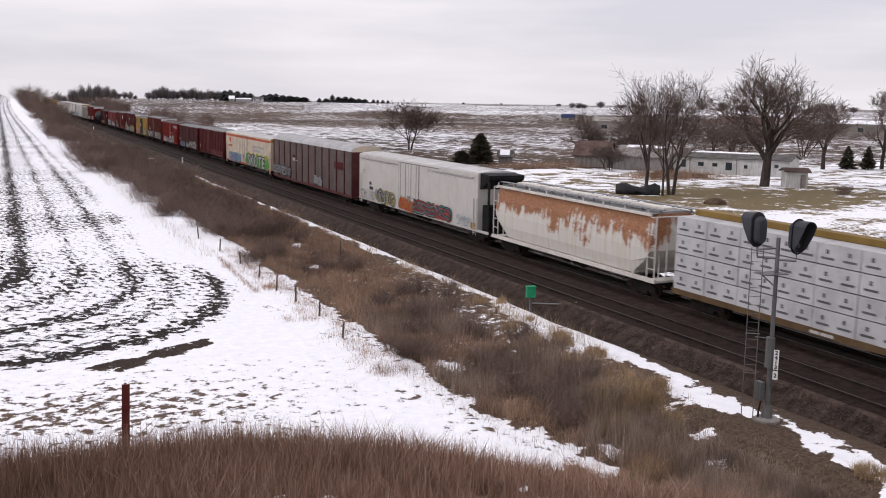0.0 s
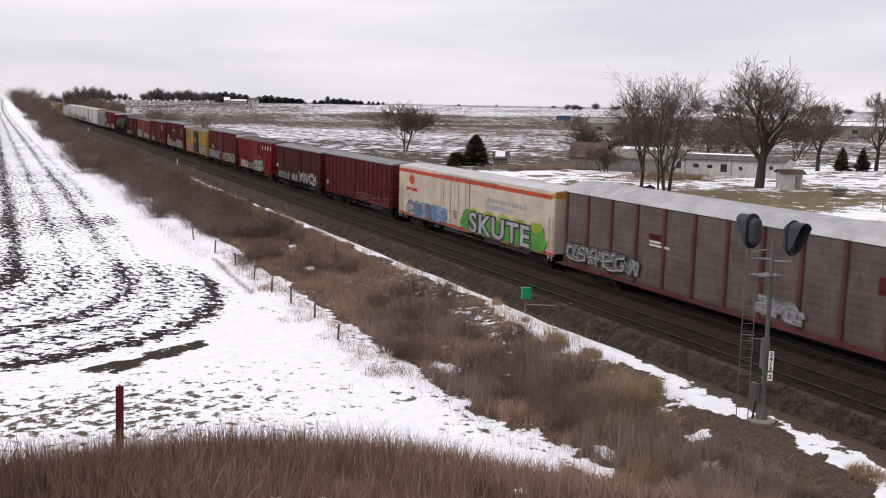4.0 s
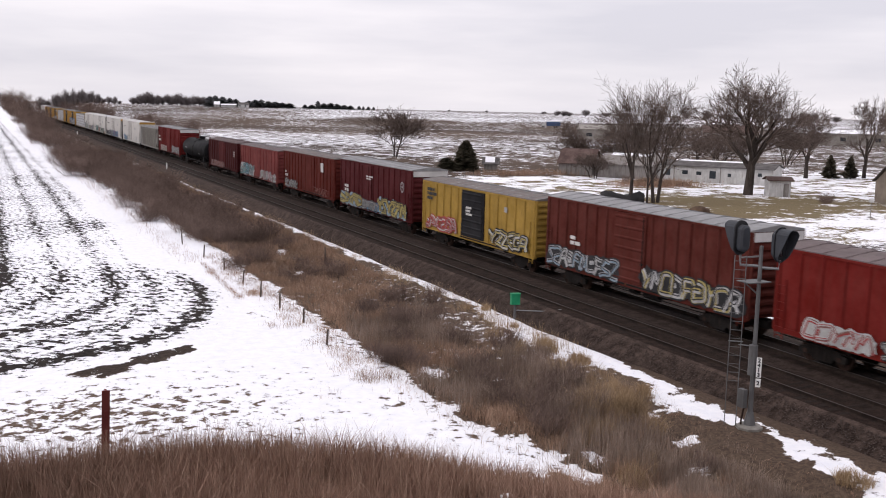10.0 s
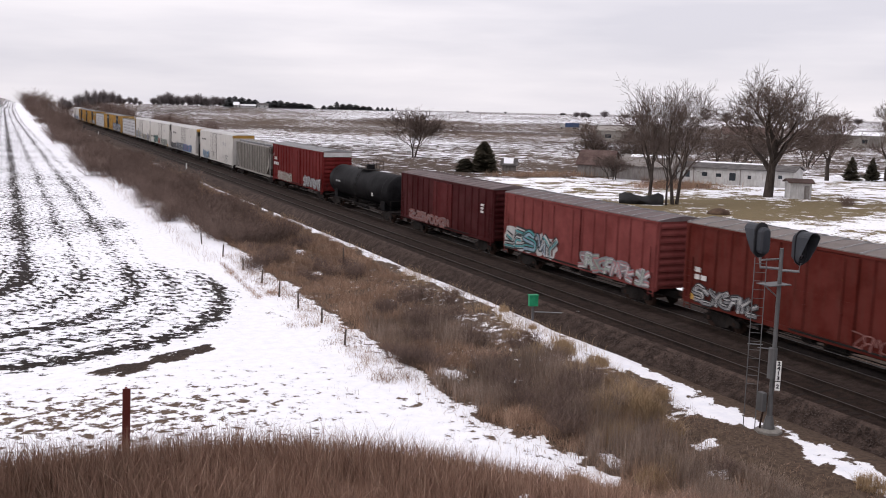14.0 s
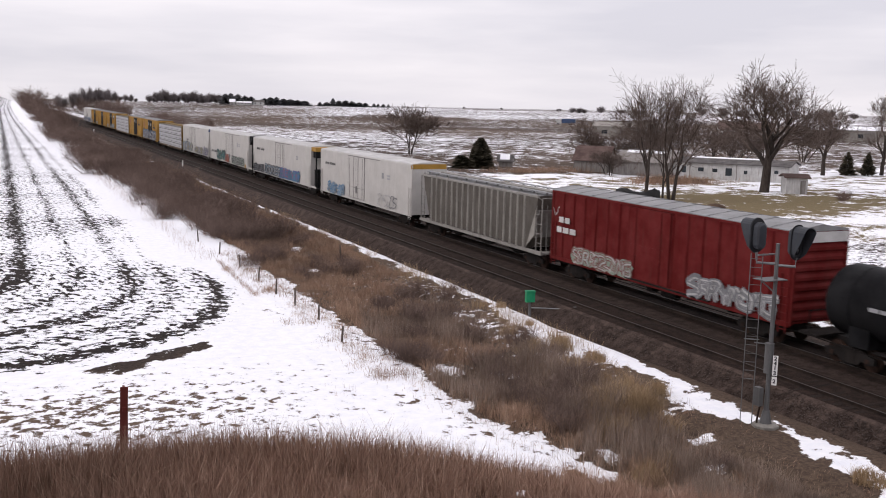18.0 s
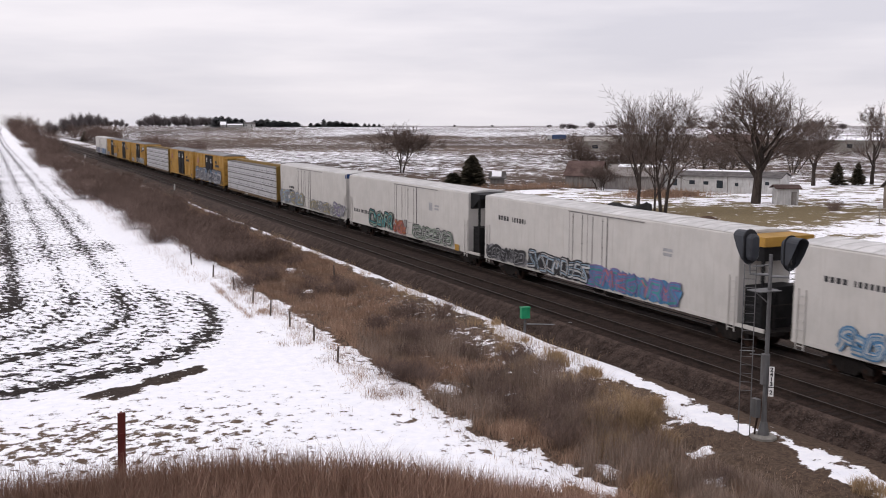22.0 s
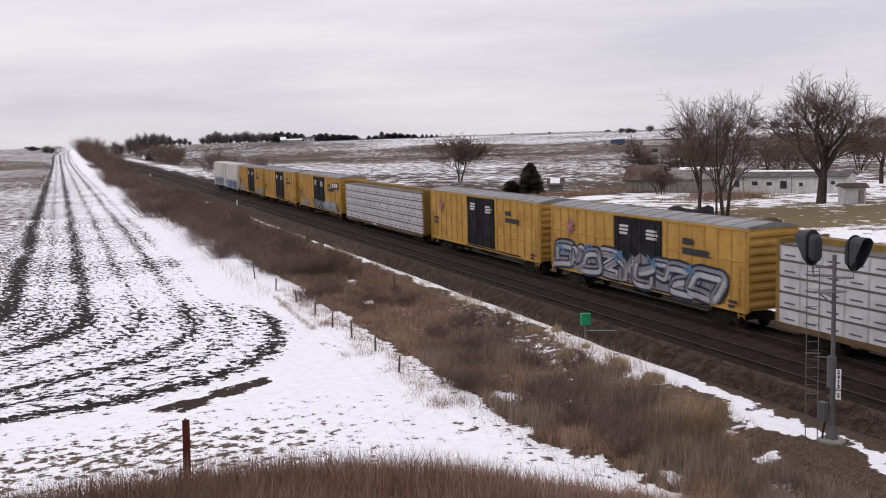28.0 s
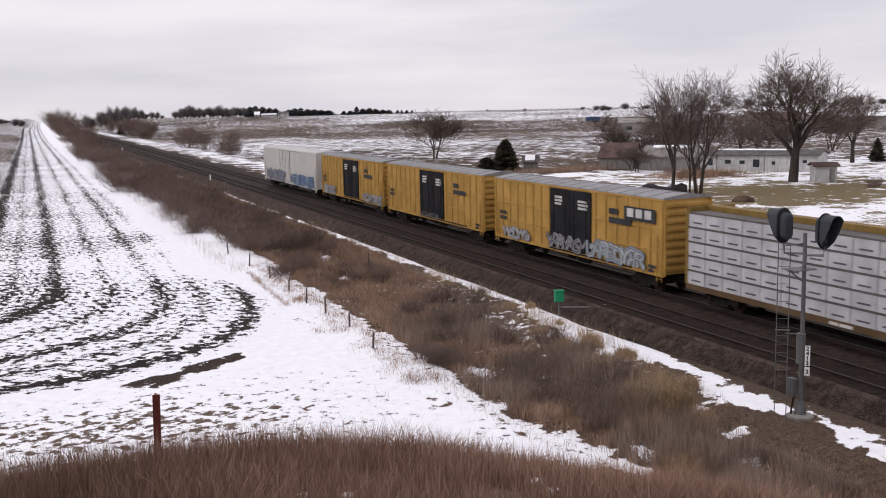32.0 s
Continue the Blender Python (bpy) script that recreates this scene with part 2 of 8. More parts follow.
STEEL = paint("dark_steel", (0.012, 0.010, 0.0095), 0.4, 0.2, 0.7, gloss=0.05)
RUSTY = rough_mat("rusty_iron", ((0.018, 0.0105, 0.008), (0.042, 0.024, 0.018)), 5, 0.8, 0.2)
RAIL_TOP = paint("polished_rail", (0.06, 0.052, 0.047), 0.3, 0.0, 0.55, metal=0.1)
RAIL_STEEL = rough_mat("dark_rusted_rail", ((0.014, 0.010, 0.0085), (0.036, 0.025, 0.020)), 5, 0.85, 0.2)
TIE_WOOD = rough_mat("weathered_tie", ((0.012, 0.0085, 0.007), (0.028, 0.020, 0.0165)), 6, 0.95, 0.4, stretch=(0.3, 3, 1))
GALV = paint("galvanised_steel", (0.20, 0.203, 0.206), 0.3, 0.05, 0.45, metal=0.55)
SILVER = paint("silver_mast_paint", (0.12, 0.12, 0.122), 0.35, 0.08, 0.5, metal=0.3)
BLACK = paint("black_paint", (0.012, 0.012, 0.013), 0.15, 0.0, 0.6, gloss=0.05)
BLACK_DOOR = paint("black_door_paint", (0.011, 0.011, 0.013), 0.25, 0.0, 0.6, gloss=0.06)
WHITE_PLATE = paint("white_plate", (0.75, 0.75, 0.73), 0.15)
GREEN_PAINT = paint("green_box_paint", (0.012, 0.24, 0.11), 0.15, 0.0, 0.45)
BARK = rough_mat("grey_brown_bark", ((0.030, 0.024, 0.021), (0.075, 0.061, 0.053)), 7, 0.95, 0.6, stretch=(1, 1, 0.3))
TWIG = rough_mat("bare_twigs", ((0.075, 0.055, 0.047), (0.165, 0.128, 0.110)), 3, 0.95, 0.1)
BRUSH = rough_mat("brush_stems", ((0.088, 0.060, 0.050), (0.205, 0.148, 0.125)), 2, 0.95, 0.1)
CONIFER = rough_mat("conifer_needles", ((0.046, 0.042, 0.030), (0.115, 0.098, 0.070)), 4, 0.9, 0.2)
# Horizon trees: distance haze is mixed into these two pale base colours.
HAZY_TWIG = rough_mat("haze_grey_twigs", ((0.15, 0.13, 0.13), (0.25, 0.225, 0.225)), 0.4, 0.95, 0.1)
HAZY_FIR = rough_mat("haze_grey_needles", ((0.20, 0.20, 0.21), (0.30, 0.30, 0.31)), 0.4, 0.95, 0.1)
SNOW = rough_mat("snow_lump", ((0.80, 0.81, 0.85), (0.88, 0.88, 0.90)), 2, 0.7, 0.2)

# ---- ground: snow over ploughed soil and dry grass, one sheet to the horizon ----
GROUND_Z = -1.0
TRACK_NEAR, TRACK_FAR = 26.55, 30.5
# The railway runs slightly towards the field and climbs a little; its own space has y along the rails.
RAIL_TURN, RAIL_CLIMB, RAIL_Y = radians(1.4126), radians(0.431), 84.77
RAIL = Matrix.Translation((28.92, RAIL_Y, 0.018)) @ pose(0, 0, 0, 0.431, 0, 1.4126) @ Matrix.Translation((-28.93, -83.2, 0))
rng = np.random.default_rng(7)


def rail_shift(y):
    """How far the railway has moved sideways at y."""
    return -math.tan(RAIL_TURN) * (y - RAIL_Y)


def verge(x, y):
    """A place on the ditch bank, moved along with the railway beside it."""
    return x + rail_shift(y) * min(1.0, max(0.0, (x - 12.0) / 10.0)) if y > RAIL_Y else x


def unverge(x, y):
    if y <= RAIL_Y:
        return x
    o = x
    for _ in range(8):
        o = x - rail_shift(y) * min(1.0, max(0.0, (o - 12.0) / 10.0))
    return o


def rail_lift(x, y):
    """How much the ground rises or falls with the railway."""
    xr = x - rail_shift(y)
    rise = math.tan(RAIL_CLIMB) * (min(y, 900.0) - RAIL_Y)
    a, b = (23.2, 24.2) if y < RAIL_Y else (14.0, 21.5)
    if y > RAIL_Y:
        t = min(1.0, (y - RAIL_Y) / 40)
        a, b = 23.2 - 11.0 * t, 24.2 - 2.7 * t
    w = min(1.0, max(0.0, (xr - a) / (b - a))) * min(1.0, max(0.0, 1 - (xr - 36.0) / 34.0))
    return rise * w * w * (3 - 2 * w)


def edge_x(y):
    """Where the ploughed field ends beside the railway strip."""
    return 11.5 - 0.0135 * min(y, 900.0)


def row_distance(x, y):
    """How far inside the field's rounded corner a place lies."""
    a, b, turn = edge_x(y) - x, y - 41.5 - 0.06 * max(x, -40.0), 16.0
    return min(a, b) - max(turn - abs(a - b), 0.0) ** 2 / (4 * turn)


def wobble(x, y, s, k=0.0):
    return noise.noise(Vector((x / s, y / s, k)))


def ground_height(x, y):
    z = GROUND_Z + 0.12 * wobble(x, y, 9.0) + 0.05 * wobble(x, y, 2.5, 3.0)
    d = math.hypot(x, y)
    if d > 300:
        z += min(1.0, (d - 300) / 900) * 1.2 * wobble(x, y, 420.0, 5.0)
    # rolling ground that climbs to a low ridge on both sides of the railway
    if d > 600:
        climb = 10.4 * min(1.0, (d - 600) / 350) + max(0.0, d - 950) * 0.00105
        z += climb * min(1.0, max(0.0, (abs(x - 22.0) - 14.0) / 45.0))
    xo = unverge(x, y)
    if 14.0 < xo < 22.0:
        z -= 0.35 * math.sin((xo - 14) / 8 * math.pi)
        z += 0.28 * max(-0.4, wobble(x, y, 1.7, 6.0)) * min(1.0, (xo - 14) / 1.5)
    if 21.5 < xo < 36.0:
        z = min(z, GROUND_Z + 0.02)
    return z + rail_lift(x, y)


SNOW_SPOTS = [(15.1, 26.0, 1.3, 2.3), (15.9, 23.8, 0.8, 1.2), (20.9, 24.9, 0.75, 0.6), (19.6, 22.9, 0.45, 0.5), (18.2, 62.5, 0.5, 0.7), (16.4, 36.2, 0.5, 0.7), (17.3, 25.2, 0.5, 0.6), (19.5, 71.5, 0.5, 0.8)]


def d_band(far):
    """Darker stubble belts across the wide field."""
    return 300 < far < 420 or 560 < far < 700


def ground_cover(x, y):
    """Snow cover, dry grass against bare soil, and how much the place is ploughed."""
    u = row_distance(x, y)
    far = math.hypot(x, y)
    if u > -1.6 and y > 38:
        snow = (0.75 if u > 0.4 else 0.75 + 0.11 * (0.4 - u)) - 0.012 * min(max(u - 5, 0), 22) + 0.20 * wobble(x, y, 14.0) + 0.14 * wobble(x, y, 5.0)
        rows = 1.0
        if y > 58:
            clean = max(0.0, 1 - u / 2.6) * min(1.0, (y - 58) / 14)
            snow, rows = snow + 0.30 * clean, (1.0 - 0.4 * min(1.0, 2 * clean)) * (1.0 - (0.14 + 0.12 * wobble(x, y, 11.0, 3.0)) * min(1.0, (y - 58) / 10))
        if u > 16.5:
            snow, rows = 0.47 + 0.16 * wobble(x, y, 38.0, 4.0) + 0.10 * wobble(x, y, 9.0, 4.0) - 0.10 * min(1.0, max(0.0, (y - 260) / 200)), 1.0
            if d_band(far):
                snow -= 0.20
        return snow, 0.0 if u < 17 else 0.55, rows
    if unverge(x, y) < 14.2:
        # a dark strip of turned soil before the headland, bare tufts in the thin snow
        along, off = (x - 5.4) * 0.83 + (y - 41.4) * 0.56, -(x - 5.4) * 0.56 + (y - 41.4) * 0.83
        if abs(along) < 3.3 + 0.5 * wobble(x, y, 0.8) and abs(off) < 0.62 - 0.12 * along / 3.3 + 0.4 * wobble(x, y, 0.9, 2.0):
            return 0.10, 0.15, 0.0
        bare = 0.46 * max(0.0, 1 - abs(y - 33.5 - 0.05 * x) / 7.5) * max(0.0, 1 - max(0.0, x - 3.0) / 11.0)
        tufts = 0.30 * max(0.0, wobble(x, y, 2.6, 1.5)) if x > 11.0 else 0.0
        return 0.985 - bare - tufts + 0.05 * wobble(x, y, 4.0), 0.7, 0.0
    x = unverge(x, y)
    for cx, cy, rx, ry in SNOW_SPOTS:
        if ((x - cx) / rx) ** 2 + ((y - cy) / ry) ** 2 < 1 + 0.5 * wobble(x, y, 0.9):
            return 0.90, 0.6, 0.0
    if y > 34:
        low_edge = 22.4 + 1.0 * min(1.0, max(0.0, (y - 38) / 7)) + 0.9 * wobble(1.0, y, 4.0) + 0.5 * wobble(1.0, y, 1.3)
    elif y > 30.5:
        low_edge = 23.55 + 0.3 * wobble(1.0, y, 1.5) - 0.6 * max(0.0, (y - 33) / 1.0)
    elif y > 27.2:
        low_edge = 23.5 - 2.5 * min(1.0, (30.5 - y) / 2.2) + 0.4 * wobble(1.0, y, 0.8)
    elif y > 24.7:
        low_edge = 22.0 + (27.2 - y) * 0.75 + 0.3 * wobble(1.0, y, 0.8)
    else:
        low_edge = 23.6 - 0.24 * (24.7 - y) + 0.7 * wobble(2.0, y, 1.0)
    if x < low_edge:
        if y < 27.2 and x > 19.5:
            return 0.03, 0.45, 0.0
        lo = 14.6 + 0.7 * wobble(x, y, 5.0) + 0.5 * wobble(x, y, 1.3)
        patch = 0.22 * max(0.0, wobble(x, y, 2.2, 9.0)) * (1.0 if y < 60 else 0.3)
        return (0.80 if x < lo + 0.5 else 0.10 + patch + (0.14 if x > 20.6 and 32 < y < 46 else 0.0)), 0.6, 0.0
    if y < 34 and x > 24.2 + 0.35 * wobble(3.0, y, 1.1):
        return 0.06, 0.5, 0.0
    if x < 24.6:
        gap = 0.95 * max(0.0, wobble(x, y, 1.5, 2.0) + 0.10) + 0.3 * max(0.0, wobble(x, y, 0.6, 2.0)) + max(0.0, (y - 90) / 130)
        return 1.0 - min(0.85, gap), 0.55, 0.0
    if x < 33.6:
        return 0.05, 0.3, 0.0
    if x < 37.6:
        return 0.03, 0.1, 0.0
    if x < 48.0:
        return (0.66 if y < 90 else 0.66 - 0.36 * min(1.0, (y - 90) / 30) * max(0.0, 1 - (x - 37.6) / 6)) + 0.4 * wobble(x, y, 4.0) + 0.2 * wobble(x, y, 1.5), 0.6, 0.0
    if 50 < x < 165 and 60 < y < 145:
        lawn = math.exp(-(((x - 86) / 22) ** 4 + ((y - 93) / 13) ** 4))
        lane = 0.3 if abs(y - 143 + 0.06 * x) < 4 else 0.0
        return 0.66 - 0.50 * lawn + 0.45 * wobble(x, y, 4.5) + 0.28 * wobble(x, y, 1.8, 3.0) - 0.12 * (y > 112) + lane, 1.0, 0.0
    d = far * (1 + 0.10 * wobble(x, y, 160.0, 3.0)) + 30 * wobble(x, y, 60.0, 2.0)
    band = 0.30
    for lo, hi, share in ((0, 165, 0.48), (165, 205, 0.20), (205, 300, 0.36), (300, 450, 0.50), (450, 735, 0.17), (735, 935, 0.52), (935, 9000, 0.36)):
        if lo <= d < hi:
            band = share
    if 735 <= d < 935:
        band -= 0.26 * min(1.0, max(0.0, (19 - math.degrees(math.atan2(x, y))) / 4))
    if 300 <= d < 450:
        band -= 0.22 * min(1.0, max(0.0, (math.degrees(math.atan2(x, y)) - 16) / 16))
    band += 0.26 * wobble(x, y, 55.0, 4.0) + 0.12 * wobble(x, y, 19.0, 6.0)
    return band, 0.45 + 0.35 * wobble(x, y, 120.0, 8.0), 0.0


def cover_bias(share):
    """The shift of a noise level that leaves this share of the ground white."""
    share = min(max(share, 0.004), 0.997)
    lo, hi = -3.0, 3.0
    for _ in range(18):
        mid = (lo + hi) / 2
        if 0.5 * (1 + math.erf(mid / 1.4142)) < share:
            lo = mid
        else:
            hi = mid
    return 0.5 + lo * 0.085


def spread(stops):
    """Coordinates with a step that changes from stop to stop: (start, step) pairs."""
    out = []
    for (a, step), (b, _) in zip(stops, stops[1:]):
        n = max(1, round((b - a) / step))
        out.extend(a + (b - a) * i / n for i in range(n))
    return out + [stops[-1][0]]


GX = spread([(-4200, 700), (-1400, 200), (-400, 50), (-100, 10), (-40, 2.5), (-14, 0.8), (13, 0.42), (25, 1.5), (36, 3), (170, 12), (420, 60), (1200, 300), (4200, 1)])
GY = spread([(-4000, 900), (-400, 120), (-40, 10), (14, 0.45), (48, 0.9), (66, 1.4), (130, 3), (220, 8), (420, 25), (900, 90), (2000, 400), (4600, 1)])
gv, gf, cover, rows_u = [], [], [], []
for gy in GY:
    for gx in GX:
        gv.append((gx, gy, ground_height(gx, gy)))
        share, straw, plough = ground_cover(gx, gy)
        cover.append((cover_bias(share), straw, plough, min(1.0, max(0.0, (math.hypot(gx, gy) - 60) / 100))))
        rows_u.append(row_distance(gx, gy))
nx = len(GX)
for j in range(len(GY) - 1):
    for i in range(nx - 1):
        a = j * nx + i
        gf.append((a, a + 1, a + nx + 1, a + nx))
gm = bpy.data.meshes.new("ground")
gm.from_pydata(gv, [], gf)
gm.attributes.new("cover", "FLOAT_COLOR", "POINT").data.foreach_set("color", np.array(cover, dtype=np.float32).ravel())
gm.attributes.new("row", "FLOAT", "POINT").data.foreach_set("value", np.array(rows_u, dtype=np.float32))
gm.polygons.foreach_set("use_smooth", [True] * len(gf))


def ground_material():
    m, nt, b = mat("snowy_ground")
    at = nt.nodes.new("ShaderNodeAttribute")
    at.attribute_name = "cover"
    ru = nt.nodes.new("ShaderNodeAttribute")
    ru.attribute_name = "row"
    sp = node(nt, "ShaderNodeSeparateColor", [(at.outputs["Color"], 0)])
    co = nt.nodes.new("ShaderNodeTexCoord")
    xyz = node(nt, "ShaderNodeSeparateXYZ", [(co.outputs["Object"], 0)])
    along = math_node(nt, "ADD", xyz.outputs["X"], xyz.outputs["Y"])
    rowv = node(nt, "ShaderNodeCombineXYZ", [(ru.outputs["Fac"], 0), (math_node(nt, "MULTIPLY", along, 0.5), 1)])
    clods = node(nt, "ShaderNodeTexNoise", [(rowv.outputs[0], "Vector")], Scale=2.7, Detail=8.0, Roughness=0.66).outputs["Fac"]
    flat = node(nt, "ShaderNodeTexNoise", [(co.outputs["Object"], "Vector")], Scale=2.0, Detail=9.0, Roughness=0.66).outputs["Fac"]
    broad = node(nt, "ShaderNodeTexNoise", [(co.outputs["Object"], "Vector")], Scale=0.06, Detail=5.0, Roughness=0.6).outputs["Fac"]
    cross = node(nt, "ShaderNodeMapping", [(co.outputs["Object"], "Vector")])
    cross.inputs["Scale"].default_value = (0.42, 1.05, 1.0)
    furrow = node(nt, "ShaderNodeTexNoise", [(cross.outputs[0], "Vector")], Scale=1.0, Detail=9.0, Roughness=0.68).outputs["Fac"]
    inner = nt.nodes.new("ShaderNodeMix")
    nt.links.new(steps(nt, ru.outputs["Fac"], 16.5, 18.5), inner.inputs[0])
    nt.links.new(clods, inner.inputs[2])
    nt.links.new(furrow, inner.inputs[3])
    clods = inner.outputs[0]
    tex = nt.nodes.new("ShaderNodeMix")
    nt.links.new(sp.outputs["Blue"], tex.inputs[0])
    near_lawn = math_node(nt, "ADD", math_node(nt, "MULTIPLY", flat, 0.72), math_node(nt, "MULTIPLY", broad, 0.28))
    drift = node(nt, "ShaderNodeTexNoise", [(co.outputs["Object"], "Vector")], Scale=0.34, Detail=9.0, Roughness=0.72).outputs["Fac"]
    lawn = nt.nodes.new("ShaderNodeMix")
    nt.links.new(at.outputs["Alpha"], lawn.inputs[0])
    nt.links.new(near_lawn, lawn.inputs[2])
    nt.links.new(drift, lawn.inputs[3])
    nt.links.new(lawn.outputs[0], tex.inputs[2])
    nt.links.new(clods, tex.inputs[3])
    # wheel ruts along the rows
    rut = 0.0
    wander = math_node(nt, "ADD", math_node(nt, "ADD", ru.outputs["Fac"], math_node(nt, "MULTIPLY", broad, 1.6)), math_node(nt, "MULTIPLY", math_node(nt, "SUBTRACT", flat, 0.5), 3.2))
    for place, width, depth in ((0.9, 0.9, 0.16), (3.2, 0.6, 0.09), (5.2, 0.8, 0.12), (8.2, 0.7, 0.09), (11.3, 1.0, 0.135), (13.8, 0.6, 0.05), (16.2, 1.3, 0.16)):
        off = math_node(nt, "ABSOLUTE", math_node(nt, "SUBTRACT", wander, place))
        n = nt.nodes.new("ShaderNodeMapRange")
        n.interpolation_type = "SMOOTHSTEP"
        for k, v in (("From Min", 0.0), ("From Max", width), ("To Min", depth), ("To Max", 0.0)):
            n.inputs[k].default_value = v
        nt.links.new(off, n.inputs["Value"])
        rut = math_node(nt, "ADD", rut, n.outputs[0])
    rut = math_node(nt, "MULTIPLY", rut, steps(nt, sp.outputs["Blue"], 0.55, 0.95))
    bias = math_node(nt, "SUBTRACT", sp.outputs["Red"], 0.5)
    level = math_node(nt, "SUBTRACT", math_node(nt, "ADD", tex.outputs[0], bias), rut)
    snow = steps(nt, level, 0.478, 0.522)
    fine = node(nt, "ShaderNodeTexNoise", [(co.outputs["Object"], "Vector")], Scale=6.0, Detail=6.0, Roughness=0.7).outputs["Fac"]
    soil = mix(nt, steps(nt, fine, 0.35, 0.65), (0.007, 0.005, 0.0045), (0.030, 0.021, 0.018))
    straw = mix(nt, steps(nt, fine, 0.3, 0.7), (0.085, 0.055, 0.038), (0.21, 0.145, 0.100))
    straw = mix(nt, steps(nt, broad, 0.35, 0.7), straw, mix(nt, 0.5, straw, (0.10, 0.075, 0.06)))
    straw = mix(nt, steps(nt, sp.outputs["Green"], 0.86, 0.98), straw, mix(nt, steps(nt, fine, 0.3, 0.7), (0.105, 0.078, 0.040), (0.20, 0.155, 0.085)))
    bare = mix(nt, sp.outputs["Green"], soil, straw)
    white = mix(nt, steps(nt, flat, 0.3, 0.7), (0.78, 0.79, 0.84), (0.88, 0.88, 0.90))
    nt.links.new(mix(nt, snow, bare, white), b.inputs["Base Color"])
    nt.links.new(node(nt, "ShaderNodeMapRange", [(snow, "Value")], To_Min=0.95, To_Max=0.65).outputs[0], b.inputs["Roughness"])
    b.inputs["Specular IOR Level"].default_value = 0.15
    h = math_node(nt, "ADD", math_node(nt, "MULTIPLY", fine, 0.3), tex.outputs[0])
    bump(nt, b, h, 0.5, 0.15)
    return m


GROUND = ground_material()
gm.materials.append(GROUND)
tagged(new("ground", gm), "snow-dusted ploughed field and dry grass reaching the horizon", "ground", kind="structure")


# ---- road embankment under the camera ----
def crest(az):
    """Height and reach of the shoulder by compass bearing."""
    lean = 0.12 * min(1, max(0, (az - 12) / 32)) - 0.05 * min(1, max(0, (8 - az) / 12))
    return 5.35 - 1.0 * min(1, max(0, (az - 12) / 32)), 7.87 + 0.3 * lean


SOIL_GRASS = rough_mat("matted_dry_grass", ((0.11, 0.066, 0.048), (0.22, 0.140, 0.102)), 6, 0.95, 0.6)
bank = Shape()
rings = []
for k in range(73):
    az = -180 + 5 * k
    reach, top = crest(az)
    if abs(az) > 100:
        reach += (abs(az) - 100) * 0.12
    prof = [(0.0, top + 0.02), (0.5 * reach, top + 0.02), (0.85 * reach, top), (reach, top - 0.10), (reach + 0.7, top - 0.42)]
    prof += [(reach + 1.6, top - 1.0), (reach + 6, top - 3.6), (reach + 11, top - 6.6), (reach + 14.2, GROUND_Z - 0.25)]
    rings.append([(r * math.sin(radians(az)) * (1 if az < 0 else 1.0), r * math.cos(radians(az)), z + 0.05 * wobble(r, az / 6, 1.2) * (r > 1)) for r, z in prof])
bank.loft(rings, caps=False, closed=False)
bank_ob = thing("embankment", bank, SOIL_GRASS, "grassy road embankment of matted brown grass", "embankment", kind="structure", smooth=True)


def stalks(spots, heights, width, lean, seed, segs=2):
    """Thin bent blades standing on the given places, as one mesh."""
    g = np.random.default_rng(seed)
    sh = Shape()
    for (x, y, z), h in zip(spots, heights):
        a, l = g.uniform(0, 6.283), g.normal(0, lean) * h
        b = g.uniform(0, 6.283)
        w = width * g.uniform(0.6, 1.3)
        dx, dy = math.cos(a) * w / 2, math.sin(a) * w / 2
        lx, ly = math.cos(b) * l, math.sin(b) * l
        k = len(sh.v)
        sh.v.extend([(x - dx, y - dy, z), (x + dx, y + dy, z), (x + dx * 0.7 + lx * 0.35, y + dy * 0.7 + ly * 0.35, z + h * 0.6), (x - dx * 0.7 + lx * 0.35, y - dy * 0.7 + ly * 0.35, z + h * 0.6), (x + lx, y + ly, z + h)])
        sh.f.extend([(k, k + 1, k + 2, k + 3), (k + 3, k + 2, k + 4)])
        sh.m.extend([0, 0])
    return sh


REED = blades("dry_foreground_grass", [(0.170, 0.098, 0.072), (0.265, 0.160, 0.116), (0.37, 0.240, 0.178), (0.205, 0.120, 0.088), (0.46, 0.325, 0.245)])
WEEDS = blades("dry_weeds", [(0.21, 0.128, 0.090), (0.32, 0.205, 0.145), (0.43, 0.29, 0.205), (0.27, 0.175, 0.128), (0.52, 0.375, 0.27)])
GREY_STALK = blades("grey_brown_stalks", [(0.215, 0.155, 0.122), (0.30, 0.225, 0.18), (0.40, 0.31, 0.255), (0.155, 0.11, 0.087), (0.47, 0.38, 0.315)])
TAN = blades("tan_tall_grass", [(0.30, 0.205, 0.118), (0.42, 0.295, 0.178), (0.50, 0.37, 0.235), (0.24, 0.162, 0.105)])
spots, hs = [], []
while len(spots) < 150000:
    az, r = rng.uniform(-14, 60), rng.uniform(3.0, 7.0)
    reach, top = crest(az)
    if noise.noise(Vector((r * 1.4, az / 6, 2))) < -0.38 and r < reach - 0.4:
        continue
    z = top - (0 if r < 0.85 * reach else (0.10 * (r - 0.85 * reach) / (0.15 * reach) if r < reach else 0.1 + 0.46 * (r - reach)))
    spots.append((r * math.sin(radians(az)), r * math.cos(radians(az)), z - 0.03))
    hs.append(rng.uniform(0.08, 0.24) * (1.1 + 0.6 * wobble(spots[-1][0], spots[-1][1], 0.9)) * (0.85 if r < reach - 0.6 else 1.0))
thing("foreground_grass", stalks(spots, hs, 0.0040, 0.42, 3), REED, "brown dry grass matted on the road embankment", "grass", kind="stuff")
snow_bits = Shape()
